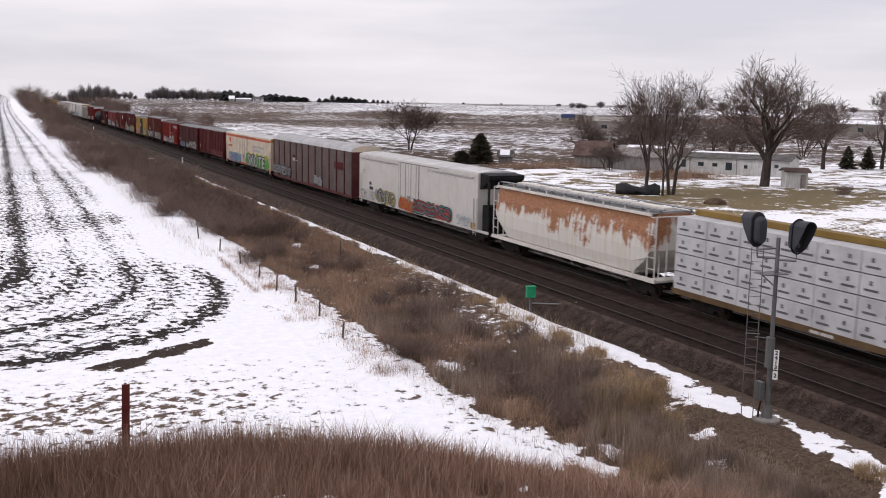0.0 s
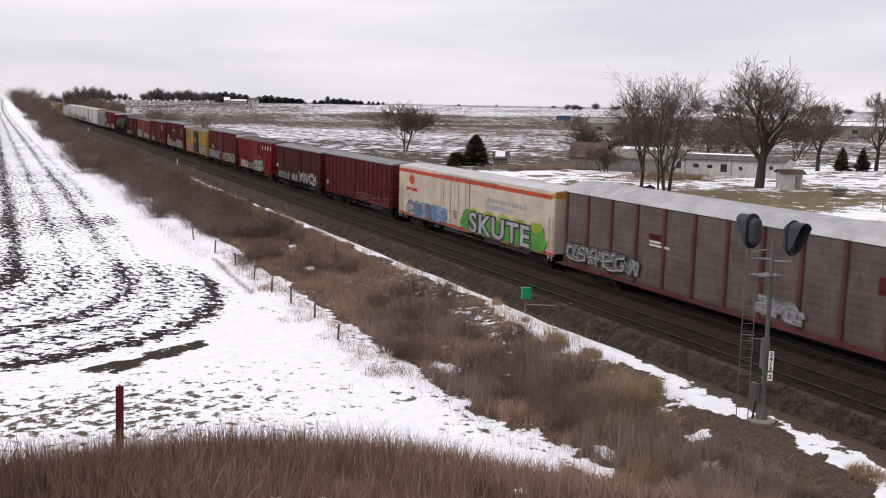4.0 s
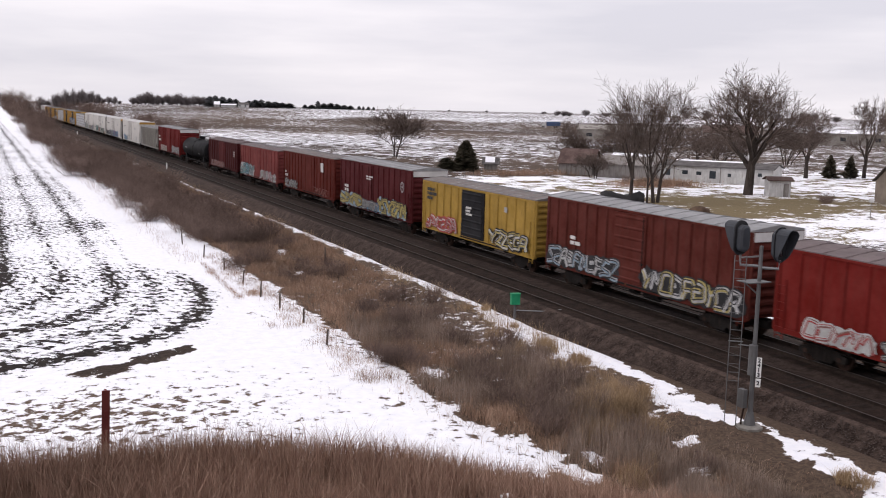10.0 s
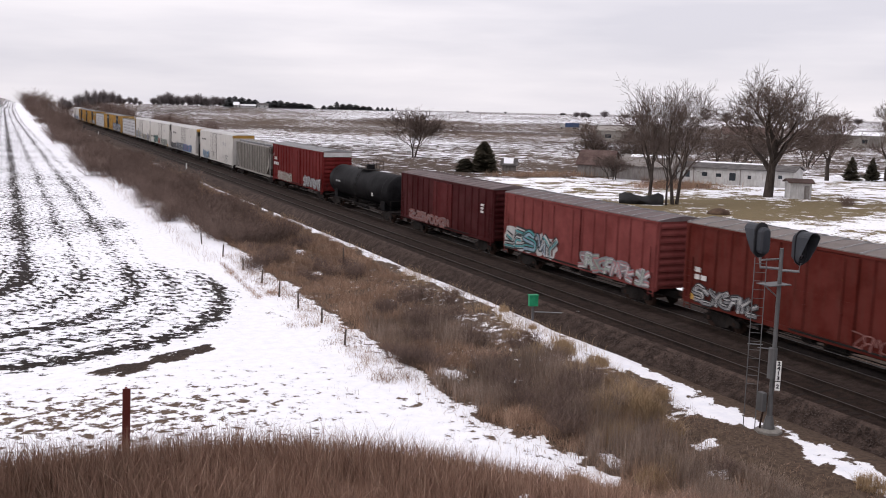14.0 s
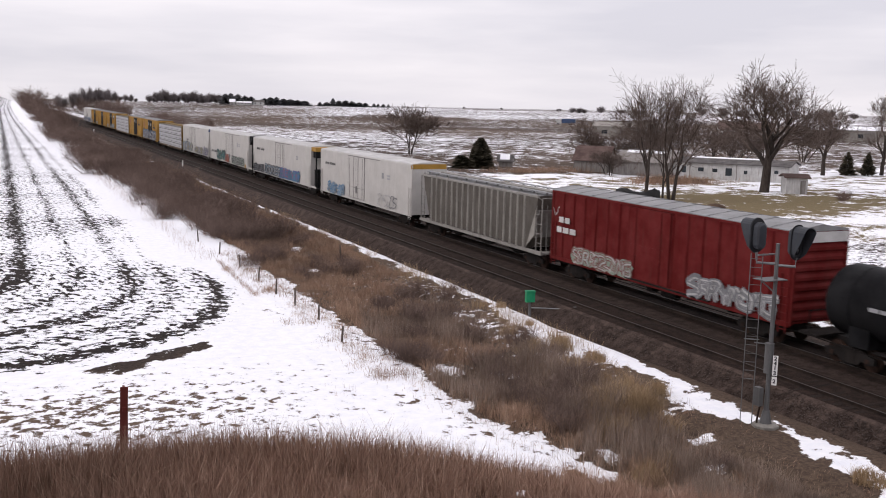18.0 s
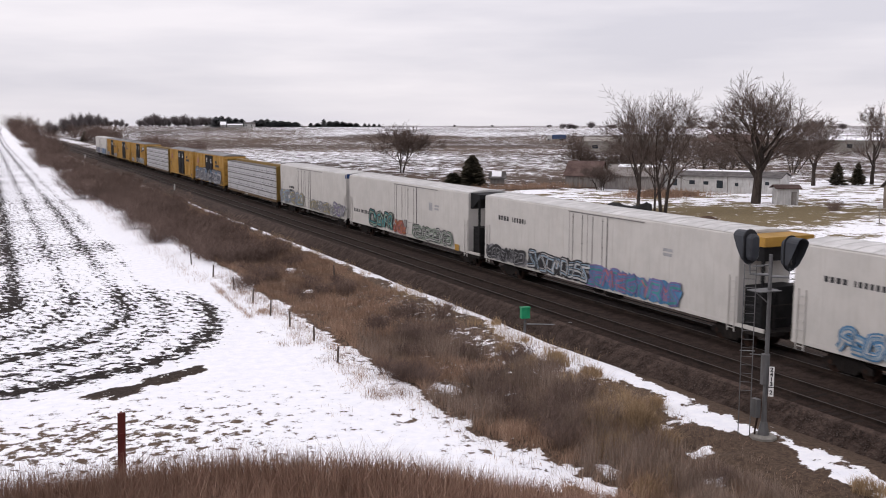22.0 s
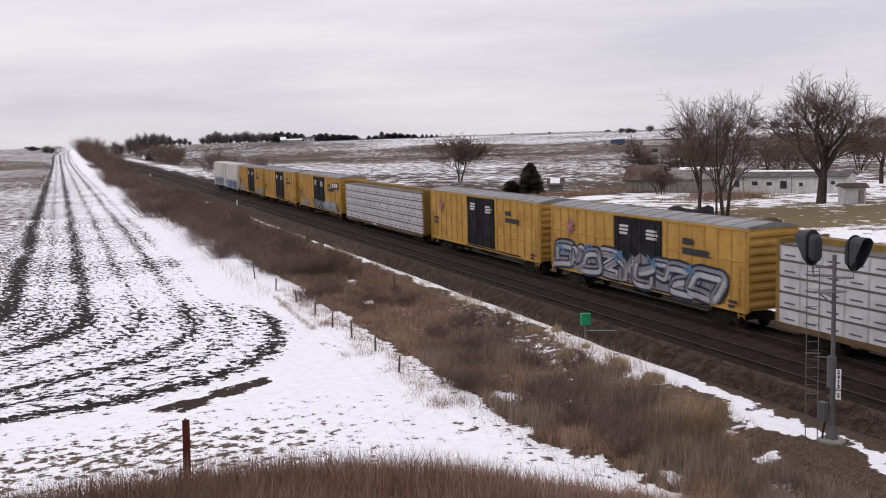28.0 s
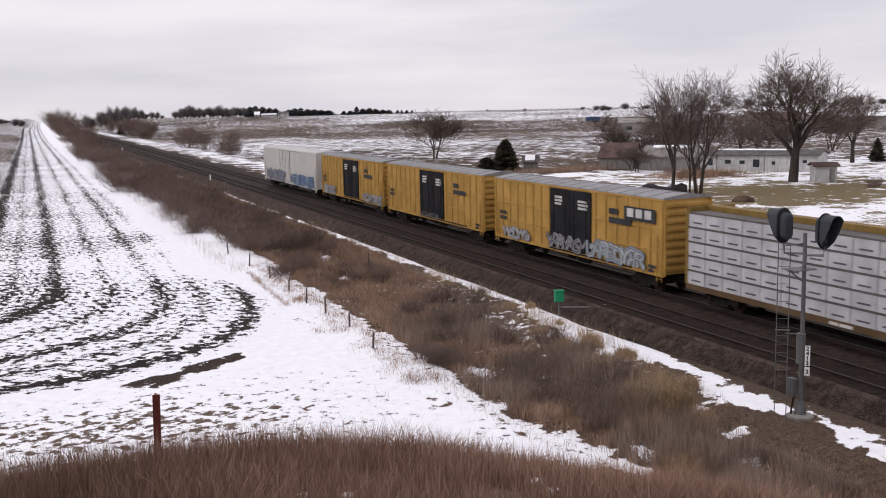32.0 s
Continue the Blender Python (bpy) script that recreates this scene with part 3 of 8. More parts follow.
for k in range(14):
    az, r = rng.uniform(-5, 50), rng.uniform(3.9, 4.5)
    px, py = r * math.sin(radians(az)), r * math.cos(radians(az))
    n = 9
    ring = [(px + rng.uniform(0.015, 0.04) * math.cos(i * 6.283 / n), py + rng.uniform(0.015, 0.035) * math.sin(i * 6.283 / n), crest(az)[1] + 0.01) for i in range(n)]
    snow_bits.prism(ring, (0, 0, 0.012))
thing("snow_patches", snow_bits, SNOW, "thin white snow remnants between the grass tufts", "snow", kind="stuff")

# ---- railway bed: ballast, ties, rails ----
# Dark brown track bed; its colour is deepened further for shade beneath the cars.
SHADED_BED = rough_mat("shade_darkened_track_ballast", ((0.0105, 0.0066, 0.0052), (0.032, 0.0205, 0.0160)), 11, 0.95, 0.5, distance=0.03)
BETWEEN = rough_mat("dull_brown_ballast", ((0.0145, 0.0096, 0.0078), (0.052, 0.0355, 0.0292)), 11, 0.95, 0.5, distance=0.03)
BALLAST = rough_mat("brown_ballast", ((0.021, 0.0142, 0.0116), (0.078, 0.055, 0.0455)), 11, 0.95, 0.5, stretch=(1, 1, 1), distance=0.03)
bed = Shape()
prof = [(23.9, -1.12), (24.95, -0.26), (25.2, -0.158), (27.9, -0.158), (28.5, -0.24), (29.1, -0.158), (31.9, -0.158), (32.2, -0.26), (33.4, -1.12)]
ys = spread([(-200, 20), (10, 1.0), (90, 4), (300, 30), (880, 1)])
grid = []
for y in ys:
    grid.append([(x + (0.28 if k in (0, 8) else 0.10) * wobble(y, k, 1.7, 4.0) * (k in (0, 1, 7, 8)), y, z + 0.03 * wobble(x * 2, y * 2, 1.0)) for k, (x, z) in enumerate(prof)])
bed.loft(grid, caps=False, closed=False)
bed.m = [(0, 0, 1, 2, 2, 1, 1, 0)[k % 8] for k in range(len(bed.m))]
thing("ballast", bed, [BALLAST, SHADED_BED, BETWEEN], "dark brown crushed stone ballast under two railway tracks", "ballast", kind="structure", smooth=True, at=RAIL)
stones = Shape()
for k in range(26000):
    y = 14 + 70 * rng.random() ** 1.6
    x = rng.uniform(23.75, 25.3) if k % 5 else rng.uniform(27.8, 29.0)
    z = -1.05 + (min(x, 24.95) - 23.9) * 0.76 if x < 25 else -0.27
    r = rng.uniform(0.02, 0.048)
    n = [(x + r * rng.uniform(0.6, 1.2) * a, y + r * rng.uniform(0.6, 1.2) * b, z + r * rng.uniform(0.5, 1.0) * c) for a, b, c in ((1, 0, 0.3), (0, 1, 0.2), (-1, 0, 0.3), (0, -1, 0.2), (0, 0, 1.1), (0, 0, -0.6))]
    b0 = len(stones.v)
    stones.v.extend(n)
    for q in ((0, 1, 4), (1, 2, 4), (2, 3, 4), (3, 0, 4)):
        stones.f.append(tuple(b0 + i for i in q))
        stones.m.append(0)
STONE = blades("loose_ballast_stones", [(0.024, 0.017, 0.0145), (0.056, 0.041, 0.035), (0.098, 0.076, 0.066), (0.036, 0.026, 0.022)])
thing("ballast_stones", stones, STONE, "loose crushed ballast stones on the track shoulder", "stones", kind="stuff", at=RAIL)


def railway_track(cx, label):
    tr = thing("railway_track", None, None, label, "track", "parallel tracks", kind="structure")
    tr.matrix_basis = RAIL @ pose(cx, 0, 0)
    for side in (-1, 1):
        r = Shape()
        x = side * 0.755
        ring = [(x - 0.07, -200, -0.172), (x + 0.07, -200, -0.172), (x + 0.07, -200, -0.155), (x + 0.012, -200, -0.13), (x + 0.012, -200, -0.04), (x + 0.036, -200, -0.03), (x + 0.036, -200, -0.004), (x - 0.036, -200, -0.004), (x - 0.036, -200, -0.03), (x - 0.012, -200, -0.04), (x - 0.012, -200, -0.13), (x - 0.07, -200, -0.155)]
        r.prism(ring, (0, 1080, 0))
        rail = part("rail", r, RAIL_STEEL, tr)
        part("rail_head", Shape().box(x - 0.034, -200, -0.003, x + 0.034, 880, 0.004), RAIL_TOP, rail, "bright worn running surface")
    tie = Shape().box(-1.3, -0.115, -0.36, 1.3, 0.115, -0.165).mesh("tie", TIE_WOOD)
    plate = Shape().box(-0.10, -0.18, 0, 0.10, 0.18, 0.02)
    for k in range(130):
        part("tie", tie, None, tr, at=pose(rng.normal(0, 0.02), 14 + 0.5 * k, rng.normal(0, 0.006), 0, 0, rng.normal(0, 0.7)))
    rest = Shape()
    for k in range(560):
        y = 79 + 0.5 * k
        rest.box(-1.3, y - 0.115, -0.36, 1.3, y + 0.115, -0.168)
    tagged(part("tie_row", rest, TIE_WOOD, tr), kind="stuff")
    return tr


railway_track(TRACK_NEAR, "empty railway track with rusty steel rails on wooden ties")
railway_track(TRACK_FAR, "railway track carrying the freight train on wooden ties")

# ---- the freight train ----
# Each car stands at the origin of its own space: y runs along it, minus y is its leading end.
SPEED = 16.3
CARS = []
HALF = {}
RED = {
    "maroon": paint("maroon_car_paint", (0.0704, 0.00840, 0.00918), 0.30, 0.06, gloss=0.05),
    "dark_maroon": paint("dark_maroon_car_paint", (0.0454, 0.00517, 0.00612), 0.28, 0.05, gloss=0.05),
    "bright_red": paint("bright_red_car_paint", (0.1334, 0.00950, 0.00648), 0.28, 0.05, gloss=0.05),
    "brown_red": paint("brown_red_car_paint", (0.0782, 0.01425, 0.00945), 0.38, 0.12, gloss=0.05),
    "bnsf_red": paint("mineral_red_car_paint", (0.0610, 0.00711, 0.00857), 0.28, 0.05, gloss=0.05),
    "oxide": paint("oxide_red_car_paint", (0.0821, 0.01098, 0.00673), 0.36, 0.16, gloss=0.05),
    "pink_red": paint("faded_pink_red_car_paint", (0.1564, 0.03553, 0.03244), 0.30, 0.05, gloss=0.05),
    "box_red": paint("plain_red_car_paint", (0.1095, 0.00840, 0.00796), 0.26, 0.04, gloss=0.05),
}
YELLOW = paint("yellow_car_paint", (0.3881, 0.221, 0.0523), 0.28, 0.05)
YELLOW_OLD = paint("old_yellow_car_paint", (0.3024, 0.1836, 0.0324), 0.38, 0.12)
WHITE = paint("grimy_white_car_paint", (0.475, 0.458, 0.434), 0.27, 0.0, grime_color=(0.28, 0.23, 0.19), fade=0.35)
CREAM = paint("cream_car_paint", (0.4752, 0.4032, 0.3168), 0.22, 0.0, grime_color=(0.36, 0.28, 0.2))
ORANGE_RED = paint("orange_red_band", (0.40, 0.060, 0.025), 0.25)
GREY_CAR = paint("grey_hopper_paint", (0.25, 0.238, 0.22), 0.7, 0.04, grime_color=(0.11, 0.09, 0.075))
RUST_WHITE = paint("peeling_white_paint", (0.56, 0.536, 0.496), 0.28, 0.10, grime_color=(0.36, 0.25, 0.18))


def rust_sheet():
    """White paint gone from the upper sheets, with rust running down from them."""
    m, nt, b = mat("rust_streaked_white")
    co = object_space(nt)
    raw = nt.nodes.new("ShaderNodeTexCoord")
    z = node(nt, "ShaderNodeSeparateXYZ", [(raw.outputs["Object"], 0)]).outputs["Z"]
    patch = node(nt, "ShaderNodeTexNoise", [(co, "Vector")], Scale=0.42, Detail=9.0, Roughness=0.68).outputs["Fac"]
    drip = node(nt, "ShaderNodeTexNoise", [(object_space(nt, (1.5, 1.5, 0.14)), "Vector")], Scale=2.6, Detail=6.0, Roughness=0.7).outputs["Fac"]
    fine = node(nt, "ShaderNodeTexNoise", [(co, "Vector")], Scale=9.0, Detail=6.0, Roughness=0.7).outputs["Fac"]
    high = math_node(nt, "MULTIPLY", math_node(nt, "SUBTRACT", z, 3.35), 0.115)
    level = math_node(nt, "ADD", math_node(nt, "ADD", math_node(nt, "MULTIPLY", patch, 0.72), math_node(nt, "MULTIPLY", drip, 0.28)), high)
    paintc = mix(nt, steps(nt, drip, 0.45, 0.75), (0.53, 0.51, 0.475), (0.44, 0.36, 0.28))
    rustc = mix(nt, steps(nt, fine, 0.35, 0.65), (0.17, 0.062, 0.026), (0.34, 0.155, 0.068))
    col = mix(nt, steps(nt, level, 0.47, 0.53), paintc, rustc)
    col = mix(nt, steps(nt, math_node(nt, "ADD", level, math_node(nt, "MULTIPLY", fine, 0.1)), 0.74, 0.80), col, paintc)
    nt.links.new(col, b.inputs["Base Color"])
    b.inputs["Roughness"].default_value = 0.7
    bump(nt, b, fine, 0.15, 0.01)
    return m


RUST_SHEET = rust_sheet()
ROOF_GREY = paint("grey_galvanised_roof", (0.24, 0.24, 0.244), 0.45, 0.05, 0.5, metal=0.2)
ROOF_BROWN = paint("rusty_brown_roof", (0.15, 0.125, 0.115), 0.5, 0.15, 0.6)
ROOF_WHITE = paint("dusty_white_roof", (0.527, 0.5185, 0.51), 0.25, 0.0, 0.6, grime_color=(0.3, 0.28, 0.26))
DOOR_STEEL = paint("dull_door_steel", (0.20, 0.19, 0.185), 0.4, 0.1)
ROOF_DARK = paint("dark_tarred_roof", (0.13, 0.10, 0.10), 0.4, 0.1, 0.7)
RACK_SILVER = paint("ribbed_silver_roof", (0.391, 0.391, 0.3952), 0.25, 0.02, 0.45, metal=0.3)
RACK_PANEL = paint("grimy_rack_panel", (0.105, 0.080, 0.074), 0.75, 0.10, 0.6, grime_color=(0.030, 0.018, 0.016), metal=0.1)
RACK_POST = paint("maroon_rack_post", (0.085, 0.022, 0.022), 0.4, 0.1)
TANK_BLACK = paint("black_tank_paint", (0.006, 0.006, 0.007), 0.25, 0.0, 0.5, grime_color=(0.020, 0.016, 0.014), gloss=0.03)
GOLD = paint("yellow_end_band", (0.34, 0.19, 0.035), 0.3)
NAVY = paint("navy_end_band", (0.02, 0.05, 0.14), 0.3)
BULKHEAD = paint("grimy_yellow_bulkhead", (0.20, 0.125, 0.032), 0.6, 0.15)
HOPPER_SHEET = paint("dark_streaked_hopper_sheet", (0.090, 0.080, 0.068), 0.9, 0.08, grime_color=(0.045, 0.036, 0.03))
HOPPER_POST = paint("pale_hopper_post", (0.27, 0.255, 0.228), 0.75, 0.05, grime_color=(0.12, 0.10, 0.085))
WRAP = paint("white_lumber_wrap", (0.41, 0.41, 0.424), 0.35, 0.0, 0.45, grime_color=(0.36, 0.35, 0.35))
WRAP_EDGE = paint("dark_lumber_ends", (0.10, 0.09, 0.085), 0.3)
DECK = paint("grimy_yellow_deck", (0.10, 0.060, 0.028), 0.8, 0.2)
WRAP_PRINT = paint("faint_wrap_print", (0.085, 0.085, 0.095), 0.1)
INK_WHITE = paint("white_lettering", (0.504, 0.49, 0.476), 0.25)
INK_BLACK = paint("black_lettering", (0.03, 0.03, 0.033), 0.1)
INK_GREY = paint("grey_lettering", (0.30, 0.30, 0.31), 0.15)
INK_RED = paint("red_lettering", (0.36, 0.05, 0.03), 0.2)
SPRAY = {
    "silver": paint("silver_spray", (0.3492, 0.3492, 0.3612), 0.65),
    "white": paint("white_spray", (0.4211, 0.4152, 0.4094), 0.65),
    "black": paint("black_spray", (0.0215, 0.0215, 0.0241), 0.25),
    "blue": paint("blue_spray", (0.0645, 0.1806, 0.3225), 0.65),
    "pale_blue": paint("pale_blue_spray", (0.2167, 0.3010, 0.3732), 0.65),
    "teal": paint("teal_spray", (0.0516, 0.2193, 0.2322), 0.65),
    "navy": paint("navy_spray", (0.012, 0.018, 0.045), 0.2),
    "green": paint("green_spray", (0.0688, 0.2614, 0.0413), 0.65),
    "lime": paint("lime_spray", (0.2580, 0.3225, 0.0323), 0.65),
    "pale_green": paint("pale_green_spray", (0.2322, 0.2838, 0.2322), 0.35),
    "orange": paint("orange_spray", (0.3612, 0.1204, 0.0301), 0.65),
    "pink": paint("pink_spray", (0.3547, 0.1290, 0.1419), 0.65),
    "yellow": paint("yellow_spray", (0.3547, 0.2903, 0.1032), 0.65),
    "purple": paint("purple_spray", (0.1613, 0.1290, 0.2709), 0.65),
    "red": paint("red_spray", (0.3440, 0.0430, 0.0430), 0.65),
    "faded": paint("faded_spray", (0.1892, 0.0817, 0.0731), 0.45),
    "grey": paint("grey_spray", (0.1845, 0.1845, 0.1956), 0.65),
}

# shared running gear
frame_ring = [(-1.25, 0.62), (-1.25, 0.36), (-0.9, 0.30), (-0.62, 0.40), (-0.45, 0.20), (0.45, 0.20), (0.62, 0.40), (0.9, 0.30), (1.25, 0.36), (1.25, 0.62), (0.95, 0.68), (0.5, 0.86), (-0.5, 0.86), (-0.95, 0.68)]
sf = Shape().prism([(-0.07, y, z) for y, z in frame_ring], (0.14, 0, 0))
for k in (-0.22, 0.0, 0.22):
    sf.tube([(0, k, 0.30), (0, k, 0.62)], 0.085, 7)
SIDE_FRAME = sf.mesh("side_frame", STEEL)
ws = Shape().tube([(-0.95, 0, 0), (0.95, 0, 0)], 0.085, 8)
for s in (-1, 1):
    ws.tube([(s * 0.69, 0, 0), (s * 0.72, 0, 0)], 0.49, 20)
    ws.tube([(s * 0.72, 0, 0), (s * 0.82, 0, 0)], 0.455, 20)
    ws.tube([(s * 0.95, 0, 0), (s * 1.12, 0, 0)], 0.11, 8)
    ws.box(s * 0.83, -0.05, 0.18, s * 0.84, 0.05, 0.30)
WHEELSET = ws.mesh("wheelset", RUSTY)
BOLSTER = Shape().box(-0.95, -0.2, 0.48, 0.95, 0.2, 0.78).mesh("truck", STEEL)
COUPLER = Shape().box(-0.10, -0.62, 0.78, 0.10, 0.1, 0.98).box(-0.16, -0.86, 0.72, 0.16, -0.58, 1.04).mesh("coupler", RUSTY)
LADDER = None
lad = Shape()
for x in (0.0, 0.42):
    lad.box(-0.05, x - 0.02, 0.0, -0.01, x + 0.02, 2.6)
for k in range(7):
    lad.box(-0.06, 0.0, 0.15 + 0.36 * k, -0.03, 0.42, 0.18 + 0.36 * k)
LADDERS = {}


def ladder_mesh(material):
    if material.name not in LADDERS:
        LADDERS[material.name] = lad.mesh("ladder", material)
    return LADDERS[material.name]


WHEELS = {-1: [], 1: []}


def running_gear(car, half, spread_of_trucks):
    for s in (-1, 1):
        tr = part("truck", BOLSTER, None, car, at=pose(0, s * spread_of_trucks, 0))
        for x in (-1, 1):
            part("side_frame", SIDE_FRAME, None, tr, at=pose(x * 1.03, 0, 0))
        for a in (-1, 1):
            w = part("wheelset", WHEELSET, None, tr, at=pose(0, a * 0.89, 0.46))
            WHEELS[a].append(w)
        part("coupler", COUPLER, None, car, at=pose(0, s * half, 0, 0, 0, 0 if s < 0 else 180))
    part("centre_sill", Shape().box(-0.28, -half, 0.62, 0.28, half, 0.98), STEEL, car)
    # cross bearers, brake cylinder and air reservoir between the trucks
    room = spread_of_trucks - 1.6
    for k in range(5):
        y = -room + 2 * room * k / 4
        part("cross_bearer", Shape().prism([(-1.42, y - 0.06, 1.0), (-1.42, y - 0.06, 0.9), (-0.3, y - 0.06, 0.66), (0.3, y - 0.06, 0.66), (1.42, y - 0.06, 0.9), (1.42, y - 0.06, 1.0)], (0, 0.12, 0)), STEEL, car)
    part("air_reservoir", Shape().tube([(-0.8, -1.5, 0.74), (-0.8, -0.3, 0.74)], 0.21, 10), STEEL, car)
    part("brake_cylinder", Shape().tube([(-0.75, 0.4, 0.72), (-0.75, 1.0, 0.72)], 0.17, 10).tube([(-0.75, 1.0, 0.72), (-0.75, 2.6, 0.70)], 0.03, 5), STEEL, car)
    part("brake_pipe", Shape().tube([(-1.1, -half, 0.86), (-1.1, -room, 0.72), (-1.1, room, 0.72), (-1.1, half, 0.86)], 0.03, 5), STEEL, car)


def new_car(name, label, lead, tail, category="freight car"):
    car = thing(name, None, None, label, category, "cars of the freight train")
    car.matrix_basis = RAIL @ pose(TRACK_FAR, (lead + tail) / 2, 0)
    CARS.append((car, (lead + tail) / 2))
    HALF[car] = (tail - lead) / 2
    return car, (tail - lead) / 2


def plate(name, parent, y0, z0, y1, z1, material, x=-1.625, thick=0.004, label=""):
    return part(name, Shape().box(x, min(y0, y1), z0, x + thick, max(y0, y1), z1), material, parent, label)


def bars(parent, y, z, widths, height, material, x=-1.625, pitch=1.5):
    """Lines of writing as plain bars: y is the reader's left end, rows go downwards."""
    sh = Shape()
    for k, row in enumerate(widths):
        at = y
        for w in row:
            sh.box(x, at - w, z - k * height * pitch - height, x + 0.004, at, z - k * height * pitch)
            at -= w + height * 0.45
    return part("lettering", sh, material, parent)


def blob(cy, cz, ry, rz, g, n=14, rough=0.25):
    out = []
    for i in range(n):
        a, k = 2 * math.pi * i / n, 1 + g.uniform(-rough, rough)
        out.append((cy + ry * k * math.cos(a), cz + rz * k * math.sin(a)))
    return out


def ribbon(sh, pts, width, x):
    """A flat stroke along points on the side of a car, in one strip."""
    left, right = [], []
    for i, p in enumerate(pts):
        q, r = pts[max(i - 1, 0)], pts[min(i + 1, len(pts) - 1)]
        dy, dz = r[0] - q[0], r[1] - q[1]
        l = math.hypot(dy, dz) or 1
        w = width / 2 * (0.7 if i in (0, len(pts) - 1) else 1.0)
        left.append((x, p[0] - dz / l * w, p[1] + dy / l * w))
        right.append((x, p[0] + dz / l * w, p[1] - dy / l * w))
        x -= 0.0002
    sh.loft([left, right], caps=False, closed=False)
    return x


def rounded(pts, times=2):
    """Cuts the corners of a line of points."""
    for _ in range(times):
        out = [pts[0]]
        for p, q in zip(pts, pts[1:]):
            out += [(p[0] * 0.75 + q[0] * 0.25, p[1] * 0.75 + q[1] * 0.25), (p[0] * 0.25 + q[0] * 0.75, p[1] * 0.25 + q[1] * 0.75)]
        pts = out + [pts[-1]]
    return pts


# bent strokes in a unit square, from which the sprayed shapes are drawn
GLYPHS = [
    [[(0, 0), (0.15, 1), (0.8, 0.9), (0.7, 0.5), (0.2, 0.5)], [(0.6, 0.5), (1, 0)]],
    [[(1, 0.9), (0.3, 1), (0, 0.6), (0.9, 0.45), (1, 0.1), (0.1, 0)]],
    [[(0, 1), (0.1, 0), (0.9, 0.05)], [(0.3, 0.5), (0.85, 0.7)]],
    [[(0, 0), (0.3, 1), (0.55, 0.3), (0.8, 1), (1, 0)]],
    [[(0.5, 0), (0.5, 0.5), (0, 1)], [(0.5, 0.5), (1, 1)]],
    [[(0.9, 1), (0.1, 0.8), (0.1, 0.15), (0.9, 0.1), (0.9, 0.5), (0.5, 0.5)]],
    [[(0, 1), (1, 0.95), (0.1, 0.05), (1, 0)]],
    [[(0.1, 0.1), (0.0, 0.9), (0.9, 1), (1, 0.1), (0.1, 0.0)]],
]


def drips(parent, y0, y1, z, ink, x=-1.566):
    """A zigzag of drips hanging along the eaves."""
    n = max(4, int(abs(y1 - y0) / 0.17))
    pts = [(y0 + (y1 - y0) * i / n, z - (0.17 if i % 2 else 0.0) - 0.09 * math.sin(i * 1.7) * math.sin(i * 0.37)) for i in range(n + 1)]
    sh = Shape()
    ribbon(sh, pts, 0.055, x)
    return part("graffiti", sh, SPRAY[ink], parent, "dark zigzag line sprayed under the eaves")


